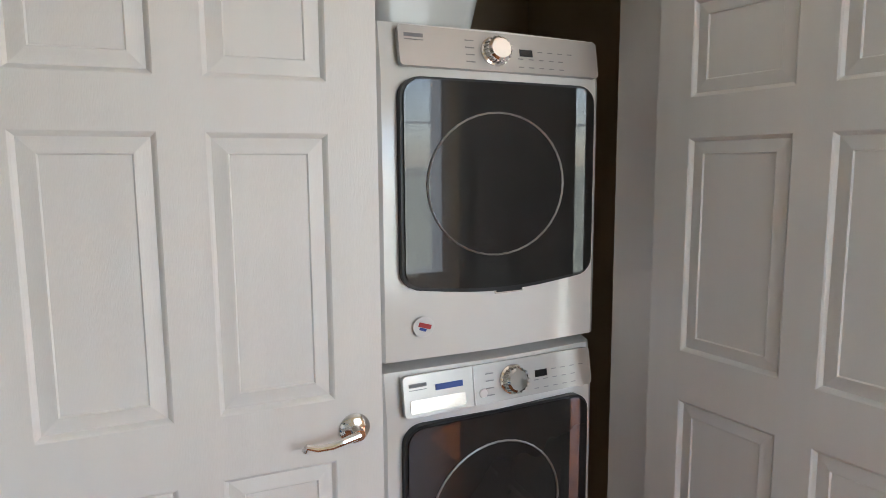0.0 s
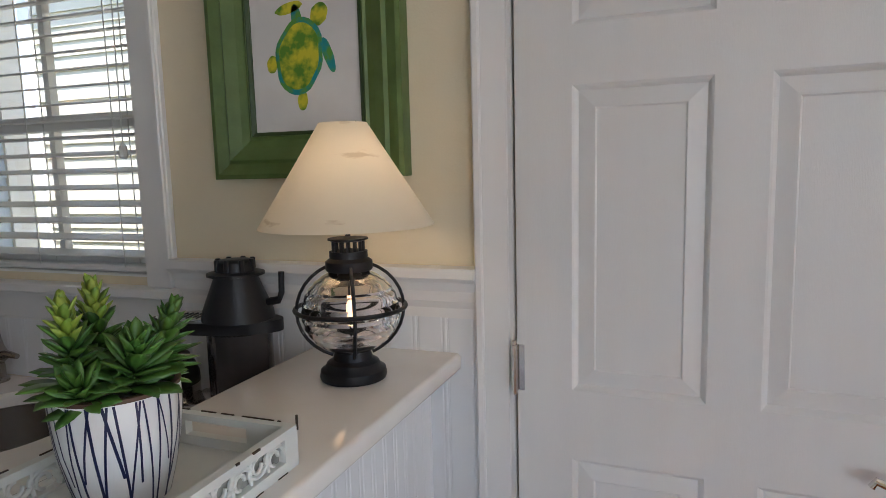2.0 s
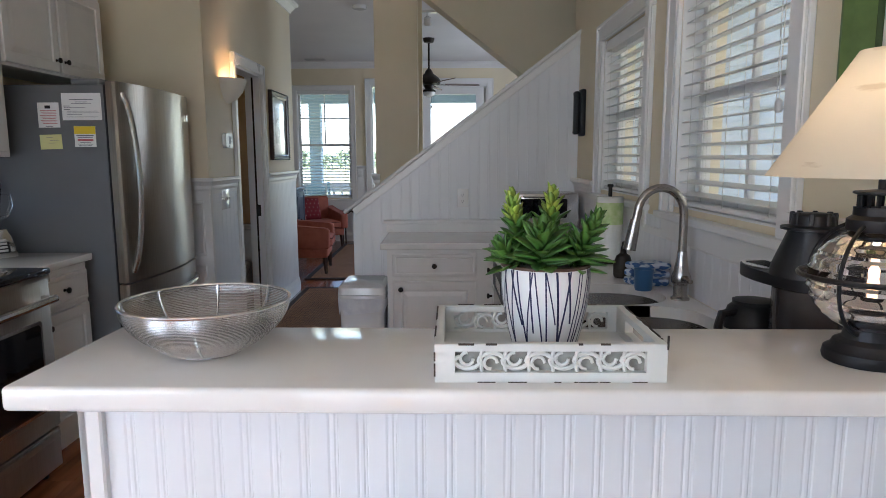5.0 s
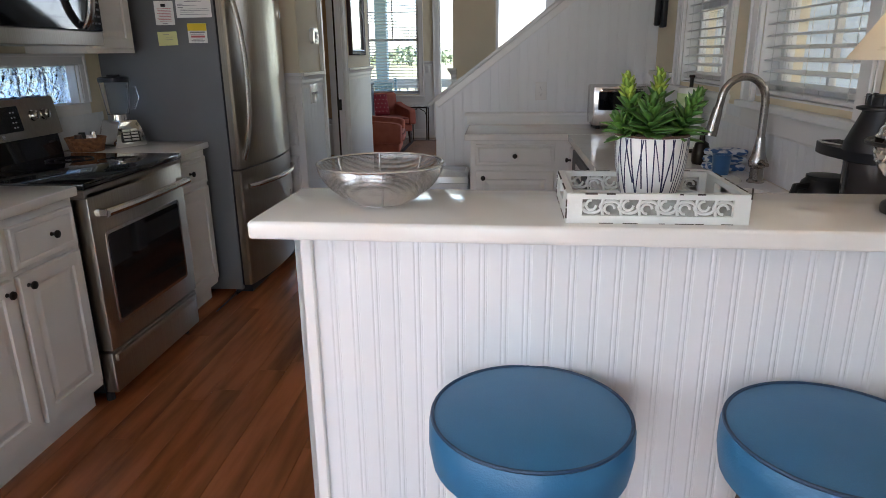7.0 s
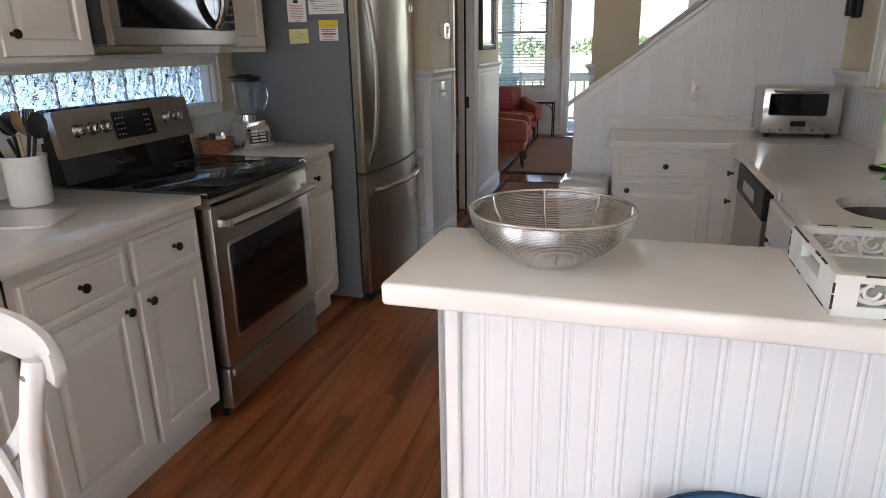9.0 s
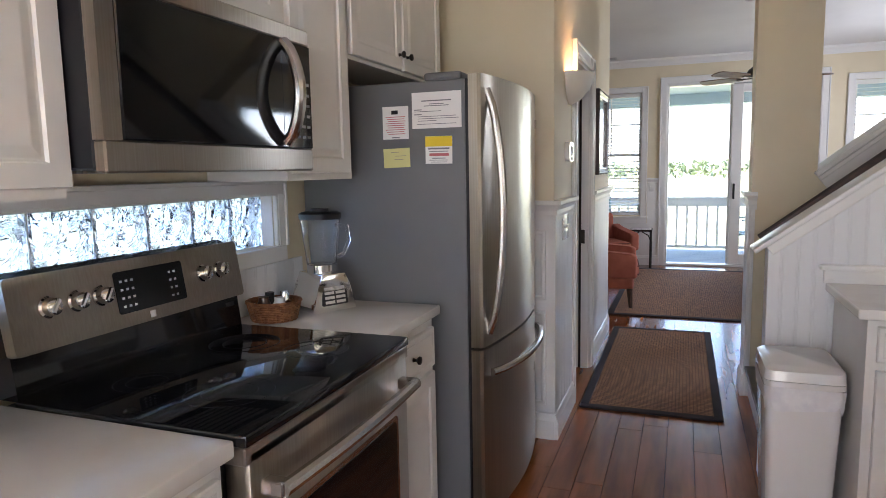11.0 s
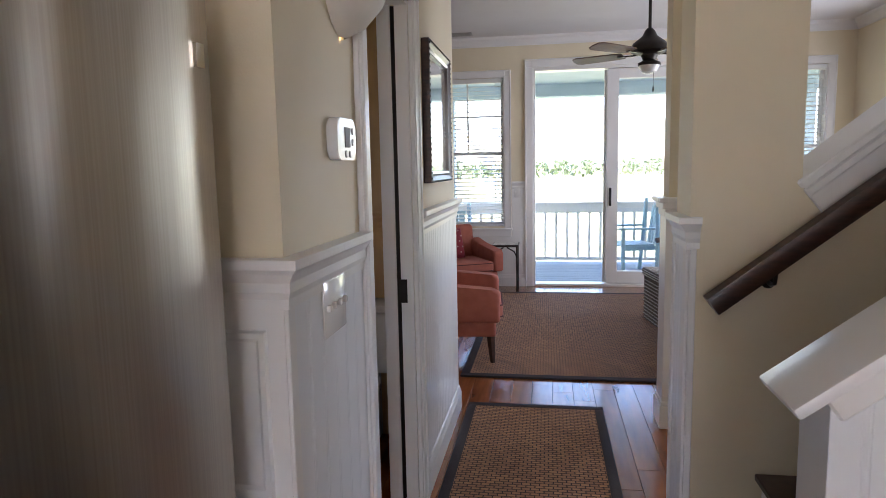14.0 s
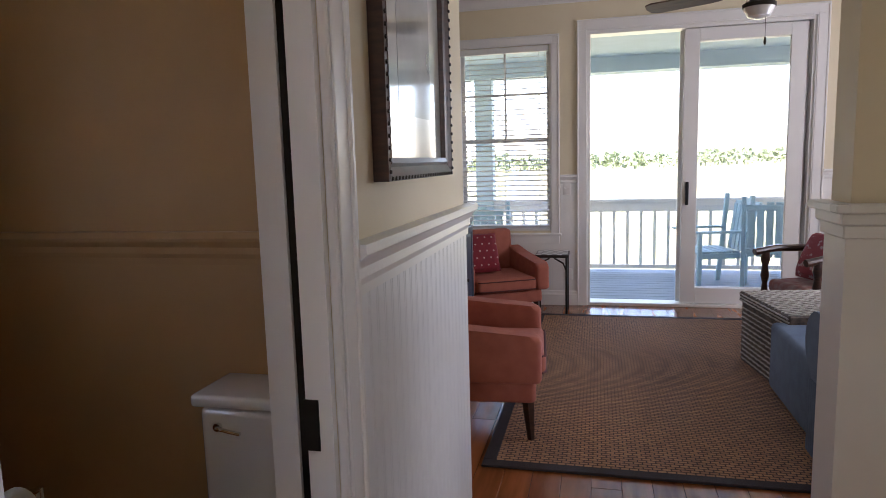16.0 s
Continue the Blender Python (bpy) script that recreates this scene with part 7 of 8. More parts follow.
lathe(bm, [(0.17, 0.397), (0.19, 0.40), (0.19, 0.42), (0.16, 0.435), (0.02, 0.438)], 28, m=pose(0, -0.43, 0), sy=1.25)
make("lid", bm, PORC, to, True)
bm = bmesh.new()
lathe(bm, [(0.012, 0), (0.012, 0.012)], 12, m=pose(-0.17, -0.20, 0.66, 90))
tube(bm, [(-0.17, -0.215, 0.66), (-0.12, -0.222, 0.655), (-0.09, -0.22, 0.65)], 0.006, 8)
make("flush_lever", bm, CHROME, to, True)
moulding("trim_rail_bathroom", RAILPROF, pose(-2.64, 5.404, 0), 1.5, 1.10, "tan painted bathroom rail")
moulding("trim_rail_bathroom_side", RAILPROF, on_west(-2.64, 3.52), 1.88, 1.10, "tan painted bathroom rail")
for nm in ("trim_rail_bathroom", "trim_rail_bathroom_side"):
    bpy.data.objects[nm].data.materials[0] = BATHWALL
tp = tagged(empty("toilet_paper_holder", pose(-1.72, 4.80, 0)), "free-standing chrome toilet paper holder with a roll", "toilet paper")
bm = bmesh.new()
lathe(bm, [(0.08, 0), (0.08, 0.012), (0.01, 0.018), (0.01, 0.66)], 20)
tube(bm, [(0, 0, 0.655), (0.0, -0.03, 0.66), (0.0, -0.17, 0.655), (0, -0.18, 0.67)], 0.008, 8)
make("stand", bm, CHROME, tp, True)
bm = bmesh.new()
lathe(bm, [(0.018, -0.05), (0.055, -0.05), (0.055, 0.05), (0.018, 0.05)], 24, m=pose(0, -0.10, 0.632, 90))
make("roll", bm, ROLL, tp, True)
# ---- living room ----
SALMON = mat("salmon upholstery", (0.42, 0.13, 0.085), 0.85, color2=(0.36, 0.105, 0.07), scale=12, bump=0.35, bump_scale=400)
PIPING = mat("dark piping", (0.12, 0.03, 0.025), 0.8)
REDP = mat("red pillow cloth", (0.24, 0.02, 0.03), 0.9, color2=(0.20, 0.015, 0.025), scale=30, bump=0.3, bump_scale=300)
DOTS = mat("cream dots", (0.6, 0.45, 0.4), 0.9)


def cushion(name, parent, w, d, h, m, material, puff=0.25, dots=False):
    """A soft pillow: a superellipse that thins to its seams."""
    bm = bmesh.new()
    n = 14
    grid = {}
    for s in (1, -1):
        for i in range(n + 1):
            for j in range(n + 1):
                u, v = -1 + 2 * i / n, -1 + 2 * j / n
                t = max(0.0, (1 - u ** 4) * (1 - v ** 4)) ** 0.5
                if s == -1 and (i in (0, n) or j in (0, n)):
                    grid[s, i, j] = grid[1, i, j]
                    continue
                k = 1 - puff * 0.12 * (u * u + v * v) * (1 if abs(u * v) < 0.6 else 0.6)
                grid[s, i, j] = bm.verts.new((u * w / 2 * k, v * d / 2 * k, s * h / 2 * t))
    for s in (1, -1):
        for i in range(n):
            for j in range(n):
                q = [grid[s, i, j], grid[s, i + 1, j], grid[s, i + 1, j + 1], grid[s, i, j + 1]]
                bm.faces.new(q if s == 1 else q[::-1])
    ob = make(name, bm, material, parent, True, m=m)
    return ob


def armchair(m, label):
    c = tagged(empty("armchair", m), label, "armchair", group="salmon armchairs")
    bm = bmesh.new()
    box(bm, -0.33, 0.33, -0.33, 0.36, 0.22, 0.34, bev=0.025, seg=3)
    make("seat_base", bm, SALMON, c, True)
    bm = bmesh.new()
    box(bm, -0.265, 0.265, -0.38, 0.22, 0.345, 0.475, bev=0.04, seg=4)
    make("seat_cushion", bm, SALMON, c, True)
    bm = bmesh.new()
    for z in (0.365, 0.455):
        tube(bm, [(-0.255, -0.36, z), (-0.235, -0.378, z), (0.235, -0.378, z), (0.255, -0.36, z)], 0.006, 6)
    make("piping", bm, PIPING, c, True)
    bm = bmesh.new()
    box(bm, -0.30, 0.30, 0.20, 0.36, 0.34, 0.90, bev=0.05, seg=4, m=pose(0, 0.02, 0, -6, 0, 0))
    make("backrest", bm, SALMON, c, True)
    for sx in (-1, 1):
        bm = bmesh.new()
        pts = [(-0.36, 0.3405), (0.33, 0.3405), (0.33, 0.70), (0.1, 0.64), (-0.30, 0.60), (-0.36, 0.585)]
        prism(bm, pts, "x", sx * 0.27, sx * 0.385)
        bmesh.ops.bevel(bm, geom=list(bm.edges), offset=0.03, segments=3, affect="EDGES", profile=0.5)
        make("arm", bm, SALMON, c, True)
    for x, y in ((-0.29, -0.29), (0.29, -0.29), (-0.29, 0.31), (0.29, 0.31)):
        bm = bmesh.new()
        tube(bm, [(x, y, 0.225), (x * 1.03, y * 1.05, 0.0)], 0.03, 4, r2=0.016)
        make("leg", bm, DARKWOOD, c)
    return c


a1 = armchair(pose(-1.08, 6.98, 0.0, 0, 0, 95) @ Matrix.Diagonal((1, 1, 0.94, 1)), "salmon upholstered armchair with dark tapered legs")
copy_thing(a1, pose(-1.33, 9.22, 0.0, 0, 0, 28) @ Matrix.Diagonal((1, 1, 0.94, 1)))
pil = tagged(empty("throw_pillow", pose(-1.46, 9.18, 0.595, 68, 0, 30)), "dark red dotted throw pillow on an armchair", "pillow")
cushion("pillow_body", pil, 0.40, 0.36, 0.15, None, REDP)
bm = bmesh.new()
for i in range(-2, 3):
    for j in range(-2, 3):
        u, v = i * 0.065 + (0.03 if j % 2 else 0), j * 0.062
        if abs(u) < 0.17:
            t = max(0.0, (1 - (u / 0.2) ** 4) * (1 - (v / 0.18) ** 4)) ** 0.5
            lathe(bm, [(0.008, 0), (0.005, 0.002)], 8, m=pose(u, v, 0.075 * t + 0.0005))
tagged(make("dot", bm, DOTS, pil), kind="stuff")

# side table with tiled top
stb = tagged(empty("side_table", pose(-0.83, 9.58, 0)), "small dark metal side table with a checked tile top", "side table")
bm = bmesh.new()
for x in (-0.13, 0.13):
    for y in (-0.13, 0.13):
        tube(bm, [(x, y, 0.0), (x, y, 0.52)], 0.011, 8)
for s in (-1, 1):
    tube(bm, [(s * 0.13, -0.13, 0.40), (s * 0.10, -0.13, 0.47), (s * 0.02, -0.13, 0.515)], 0.008, 6)
    tube(bm, [(-0.13, s * 0.13, 0.40), (-0.13, s * 0.10, 0.47), (-0.13, s * 0.02, 0.515)], 0.008, 6)
make("leg", bm, BRONZE, stb, True)
bm = bmesh.new()
box(bm, -0.15, 0.15, -0.15, 0.15, 0.52, 0.545, bev=0.003)
make("top", bm, BRONZE, stb)
bm = bmesh.new()
for i in range(6):
    for j in range(6):
        if (i + j) % 2 == 0:
            box(bm, -0.138 + i * 0.046, -0.094 + i * 0.046, -0.138 + j * 0.046, -0.094 + j * 0.046, 0.5452, 0.549)
make("tile", bm, WHITEP, stb)

# dark blue cabinet on the far side of the hall wall
NAVY = mat("navy cabinet paint", (0.035, 0.055, 0.085), 0.4, color2=(0.028, 0.045, 0.07), scale=8)
cb = tagged(empty("console_cabinet", pose(-1.43, 7.95, 0, 0, 0, 90)), "dark blue painted cabinet with panelled doors", "cabinet")
bm = bmesh.new()
box(bm, -0.02, 0.82, -0.02, 0.36, 0.92, 0.955, bev=0.006)
box(bm, 0, 0.8, 0.0, 0.34, 0.06, 0.92)
box(bm, 0.02, 0.78, 0.02, 0.32, 0.0, 0.06)
make("body", bm, NAVY, cb)
for k in range(2):
    bm = bmesh.new()
    nested(bm, 0.02 + k * 0.39, 0.39 + k * 0.39, 0.09, 0.89, [(0, 0.016), (0.003, 0.02), (0.05, 0.02), (0.056, 0.012), (0.075, 0.016)], back=-0.0005)
    dd = make("door", bm, NAVY, cb)
    knob(dd, 0.36 + k * 0.08, 0.5, -0.02)

# ceiling fan
fan = tagged(empty("ceiling_fan", pose(0.46, 7.78, ZC) @ Matrix.Diagonal((1, 1, 1.06, 1))), "dark bronze ceiling fan with a light kit", "ceiling fan")
bm = bmesh.new()
lathe(bm, [(0.02, -0.06), (0.06, -0.05), (0.075, -0.01), (0.075, 0.0)], 24)
tube(bm, [(0, 0, -0.05), (0, 0, -0.40)], 0.013, 10)
make("downrod", bm, BRONZE, fan, True)
bm = bmesh.new()
lathe(bm, [(0.02, -0.36), (0.04, -0.38), (0.06, -0.42), (0.13, -0.47), (0.15, -0.50), (0.15, -0.535), (0.12, -0.55), (0.07, -0.56), (0.05, -0.60), (0.09, -0.62), (0.09, -0.64)][::-1], 32)
make("motor", bm, BRONZE, fan, True)
bm = bmesh.new()
lathe(bm, [(0.02, -0.70), (0.06, -0.685), (0.085, -0.645), (0.085, -0.638)], 24)
make("light_bowl", bm, APPL, fan, True)
FANB = mat("fan blade wood", (0.16, 0.09, 0.05), 0.35, color2=(0.10, 0.05, 0.03), scale=10, stretch=(0.5, 6, 1))
for k in range(5):
    a = k * 72 + 8
    bm = bmesh.new()
    pts = [(0.22, -0.05), (0.30, -0.062), (0.62, -0.07), (0.66, -0.05), (0.67, 0.0), (0.66, 0.05), (0.62, 0.07), (0.30, 0.062), (0.22, 0.05)]
    prism(bm, pts, "z", -0.004, 0.004)
    make("blade", bm, FANB, fan, m=pose(0, 0, -0.545, 0, 0, a) @ pose(0, 0, 0, 12, 0, 0))
    bm = bmesh.new()
    box(bm, 0.10, 0.27, -0.018, 0.018, -0.556, -0.548, bev=0.003)
    make("blade_iron", bm, BRONZE, fan, m=pose(0, 0, 0, 0, 0, a))
bm = bmesh.new()
tube(bm, [(0.03, -0.03, -0.68), (0.03, -0.03, -0.80)], 0.0015, 5)
lathe(bm, [(0.004, -0.84), (0.008, -0.825), (0.004, -0.80)], 8, m=pose(0.03, -0.03, 0))
make("pull_chain", bm, BRONZE, fan)

bm = bmesh.new()
lathe(bm, [(0.06, -0.035), (0.07, -0.028), (0.072, 0.0)], 24)
tagged(make("smoke_detector", bm, APPL, None, True, m=pose(-0.2, 5.95, ZC - 0.0005)), "round white smoke detector on the ceiling", "smoke detector")
bm = bmesh.new()
box(bm, -0.16, 0.16, -0.08, 0.08, -0.008, 0.0, bev=0.002)
for k in range(7):
    box(bm, -0.14, 0.14, -0.066 + k * 0.02, -0.058 + k * 0.02, -0.012, -0.008)
tagged(make("air_vent", bm, GREYP, m=pose(-1.35, 9.55, ZC - 0.0005)), "grey slotted ceiling air vent", "vent")
trk = tagged(empty("track_light", pose(0.34, 6.2, ZC)), "white track light with two heads on the ceiling", "track light")
bm = bmesh.new()
box(bm, -0.25, 0.25, -0.02, 0.02, -0.02, 0.0)
make("track", bm, APPL, trk)
for k in (-1, 1):
    bm = bmesh.new()
    tube(bm, [(k * 0.14, 0, -0.02), (k * 0.14, 0, -0.06)], 0.008, 8)
    lathe(bm, [(0.02, 0.03), (0.035, 0.02), (0.04, -0.05), (0.036, -0.05)], 18, m=pose(k * 0.14, 0, -0.09, 30, 0, 0))
    make("head", bm, APPL, trk, True)

# wicker trunk, sofa arm, wooden armchair
TRW = mat("grey brown wicker", (0.16, 0.12, 0.09), 0.7, color2=(0.05, 0.04, 0.035), scale=30, bump=0.4, bump_scale=120)
TRL = mat("pale rattan strand", (0.62, 0.60, 0.57), 0.6, color2=(0.4, 0.36, 0.32), scale=40)
trn = tagged(empty("storage_chest", pose(0.62, 7.52, 0.0155, 0, 0, 9)), "dark wicker storage chest with pale woven strands", "chest")
bm = bmesh.new()
box(bm, 0.012, 0.50, 0.012, 0.72, 0.0, 0.40)
make("body", bm, TRW, trn)
bm = bmesh.new()
box(bm, -0.004, 0.516, -0.004, 0.736, 0.4005, 0.47, bev=0.01)
make("lid", bm, TRW, trn)
bm = bmesh.new()
for k in range(12):
    z = 0.02 + k * 0.031
    tube(bm, [(0.010 + (0.006 if (i + k) % 2 else -0.004), 0.02 + i * 0.036, z) for i in range(20)], 0.0055, 5)
    tube(bm, [(0.02 + i * 0.036, 0.010 + (0.006 if (i + k) % 2 else -0.004), z) for i in range(14)], 0.0055, 5)
for k in range(16):
    tube(bm, [(0.0 + i * 0.036, 0.02 + k * 0.045, 0.4715 + (0.004 if (i + k) % 2 else -0.002)) for i in range(15)], 0.005, 5)
for k in range(3):
    tube(bm, [(-0.006 + (0.003 if (i + k) % 2 else -0.003), 0.0 + i * 0.036, 0.412 + k * 0.02) for i in range(21)], 0.0055, 5)
make("weave", bm, TRL, trn, True, label="pale woven rattan strands")
DENIM = mat("pale blue slipcover", (0.14, 0.20, 0.30), 0.9, color2=(0.12, 0.17, 0.26), scale=14, bump=0.4, bump_scale=250)
sf = tagged(empty("sofa", pose(0.52, 6.55, 0.016)), "pale blue slipcovered sofa with a rolled arm", "sofa")
bm = bmesh.new()
box(bm, 0.0, 1.5, 0.0, 0.26, 0.03, 0.50, bev=0.03, seg=3)
tube(bm, [(-0.02, 0.12 + 0.0, 0.54), (1.5, 0.12, 0.54)], 0.15, 20)
make("arm", bm, DENIM, sf, True)
bm = bmesh.new()
box(bm, 0.02, 1.9, 0.265, 1.05, 0.03, 0.42, bev=0.03, seg=3)
make("seat", bm, DENIM, sf, True)
bm = bmesh.new()
for k in range(9):
    box(bm, 0.004 + k * 0.16, 0.15 + k * 0.16, -0.012, -0.001, 0.016, 0.30, bev=0.004)
    box(bm, -0.012, -0.001, 0.0 + k * 0.026, 0.022 + k * 0.026, 0.016, 0.36, bev=0.004)
make("skirt", bm, DENIM, sf)
wc = tagged(empty("wooden_armchair", pose(1.16, 8.72, 0, 0, 0, -70)), "dark turned-wood armchair with a patterned cushion", "armchair")
for sx in (-1, 1):
    for y in (-0.27, 0.25):
        bm = bmesh.new()
        lathe(bm, [(0.022, 0.015), (0.026, 0.1), (0.018, 0.16), (0.03, 0.22), (0.02, 0.28), (0.028, 0.34), (0.018, 0.42), (0.032, 0.48), (0.02, 0.55), (0.034, 0.60), (0.028, 0.66)], 14, m=pose(sx * 0.29, y, 0))
        make("leg", bm, DARKWOOD, wc, True)
    bm = bmesh.new()
    pts = [(sx * 0.29, -0.36, 0.66), (sx * 0.29, -0.2, 0.685), (sx * 0.29, 0.1, 0.675), (sx * 0.28, 0.27, 0.69)]
    tube(bm, pts, 0.027, 10)
    make("arm", bm, DARKWOOD, wc, True)
bm = bmesh.new()
box(bm, -0.29, 0.29, -0.29, 0.27, 0.32, 0.36, bev=0.008)
box(bm, -0.28, 0.28, 0.23, 0.27, 0.36, 0.95, bev=0.01)
make("frame", bm, DARKWOOD, wc)
bm = bmesh.new()
box(bm, -0.26, 0.26, -0.27, 0.22, 0.362, 0.46, bev=0.035, seg=3)
make("seat_cushion", bm, mat("rust cushion", (0.25, 0.08, 0.07), 0.9, color2=(0.3, 0.2, 0.18), scale=20, bump=0.3), wc, True)
pl2 = tagged(empty("throw_pillow", pose(1.14, 8.70, 0.645, 66, 0, -70)), "red floral throw pillow on the wooden armchair", "pillow")
cushion("pillow_body", pl2, 0.40, 0.36, 0.14, None, mat("red floral cloth", (0.26, 0.035, 0.05), 0.9, color2=(0.42, 0.3, 0.32), scale=22, bump=0.3, mix=(0.55, 0.62)))
# lamp with yellow shade seen over the stair wall
yl = tagged(empty("table_lamp", pose(2.2, 8.6, 0)), "table lamp with a sunlit yellow shade on a stand", "lamp")
bm = bmesh.new()
lathe(bm, [(0.2, 0.0), (0.2, 0.02), (0.03, 0.03), (0.025, 1.1), (0.015, 1.5)], 24)
make("stand", bm, BRONZE, yl, True)
bm = bmesh.new()
lathe(bm, [(0.16, 1.32), (0.09, 1.56)], 28, cap=False)
make("shade", bm, mat("yellow shade", (0.75, 0.5, 0.03), 0.7), yl, True)
plate("switch_plate", pose(-0.715, YG - 0.0115, 1.12), "white light switch on the living room wall", "switch", 0.07, 0.115)
plate("wall_outlet", pose(-0.70, YG - 0.0115, 0.30), "white outlet low on the living room wall")

# ---- rugs ----
SISAL = bpy.data.materials.new("woven sisal")
SISAL.use_nodes = True
_n, _l = SISAL.node_tree.nodes, SISAL.node_tree.links
_b = _n["Principled BSDF"]
_b.inputs["Roughness"].default_value = 0.9
_co = _n.new("ShaderNodeTexCoord")
_bk = _n.new("ShaderNodeTexBrick")
_bk.inputs["Scale"].default_value = 1.0
_bk.inputs["Brick Width"].default_value = 0.040
_bk.inputs["Row Height"].default_value = 0.022
_bk.inputs["Mortar Size"].default_value = 0.0036
_bk.inputs["Mortar Smooth"].default_value = 0.6
_bk.inputs["Color1"].default_value = (0.48, 0.25, 0.12, 1)
_bk.inputs["Color2"].default_value = (0.34, 0.17, 0.09, 1)
_bk.inputs["Mortar"].default_value = (0.045, 0.024, 0.018, 1)
_l.new(_co.outputs["Object"], _bk.inputs["Vector"])
_no = _n.new("ShaderNodeTexNoise")
_no.inputs["Scale"].default_value = 3.0
_l.new(_co.outputs["Object"], _no.inputs["Vector"])
_hs = _n.new("ShaderNodeHueSaturation")
_mr = _n.new("ShaderNodeMapRange")
_mr.inputs["To Min"].default_value, _mr.inputs["To Max"].default_value = 0.75, 1.25
_l.new(_no.outputs["Fac"], _mr.inputs["Value"])
_l.new(_mr.outputs[0], _hs.inputs["Value"])
_l.new(_bk.outputs["Color"], _hs.inputs["Color"])
_l.new(_hs.outputs[0], _b.inputs["Base Color"])
_bp = _n.new("ShaderNodeBump")
_bp.inputs["Strength"].default_value = 1.0
_bp.inputs["Distance"].default_value = 0.006
_bp.invert = True
_l.new(_bk.outputs["Fac"], _bp.inputs["Height"])
_l.new(_bp.outputs[0], _b.inputs["Normal"])
RUGB = mat("dark rug binding", (0.035, 0.022, 0.022), 0.85, color2=(0.028, 0.018, 0.018), scale=60, bump=0.3, bump_scale=300)


def rug(x0, x1, y0, y1, label, b=0.06):
    r = tagged(empty("sisal_rug", pose((x0 + x1) / 2, (y0 + y1) / 2, 0.0015)), label, "rug", group="sisal rugs")
    w, d = (x1 - x0) / 2, (y1 - y0) / 2
    bm = bmesh.new()
    box(bm, -w + b, w - b, -d + b, d - b, 0, 0.011)
    make("weave", bm, SISAL, r)
    bm = bmesh.new()
    for q in ((-w, w, -d, -d + b), (-w, w, d - b, d), (-w, -w + b, -d + b, d - b), (w - b, w, -d + b, d - b)):
        box(bm, *q, 0, 0.013, bev=0.003)
    make("binding", bm, RUGB, r)
    return r


rug(-0.95, 1.85, 6.40, 9.42, "large brown sisal rug with a dark border")
rug(-0.83, -0.04, 3.85, 5.90, "brown sisal runner with a dark border in the hall", 0.05)

# ---- porch ----
DECKM = mat("weathered blue grey deck", (0.22, 0.25, 0.28), 0.6, color2=(0.18, 0.21, 0.235), scale=6, stretch=(0.4, 8, 1), vary=0.08, bump=0.2)
PORCHB = mat("pale blue porch paint", (0.45, 0.56, 0.64), 0.6, color2=(0.42, 0.53, 0.6), scale=3)
dk = structure(empty("porch_floor"), "blue grey boarded porch floor", "porch")
bm = bmesh.new()
box(bm, -4.4, 3.3, 0, 0.138, -0.03, 0.0, bev=0.003)
bmesh.ops.recalc_face_normals(bm, faces=bm.faces)
me_d = bpy.data.meshes.new("deck_board")
bm.to_mesh(me_d)
bm.free()
me_d.materials.append(DECKM)
for k in range(16):
    piece("deck_board", me_d, pose(0, YG + 0.19 + k * 0.144, -0.06), dk)
bm = bmesh.new()
box(bm, -4.4, 3.3, YG + 0.18, 12.25, -0.3, -0.092)
make("deck_frame", bm, PORCHB, dk)
bm = bmesh.new()
box(bm, -4.6, 3.5, YG + 0.18, 12.5, 2.62, 2.78)
box(bm, -4.6, 3.5, 12.05, 12.35, 2.44, 2.62)
structure(make("porch_ceiling", bm, PORCHB), "pale blue porch ceiling and beam", "ceiling")
rl = structure(empty("porch_railing"), "white porch railing with square balusters", "railing")
bm = bmesh.new()
box(bm, -4.4, 3.3, 12.0, 12.14, 0.84, 0.88, bev=0.006)
box(bm, -4.4, 3.3, 12.04, 12.10, 0.72, 0.84, bev=0.004)
box(bm, -4.4, 3.3, 12.04, 12.10, 0.0, 0.05, bev=0.004)
make("rail", bm, WHITE, rl)
bm = bmesh.new()
box(bm, -0.018, 0.018, -0.018, 0.018, 0.05, 0.72)
bmesh.ops.recalc_face_normals(bm, faces=bm.faces)
me_b = bpy.data.meshes.new("baluster")
bm.to_mesh(me_b)
bm.free()
me_b.materials.append(WHITE)
for k in range(47):
    piece("baluster", me_b, pose(-4.3 + k * 0.163, 12.07, 0), rl)
bm = bmesh.new()
for x in (-4.3, -1.86, 1.95, 3.2):
    box(bm, x - 0.11, x + 0.11, 11.98, 12.2, -0.09, 2.44)
make("post", bm, PORCHB, rl)


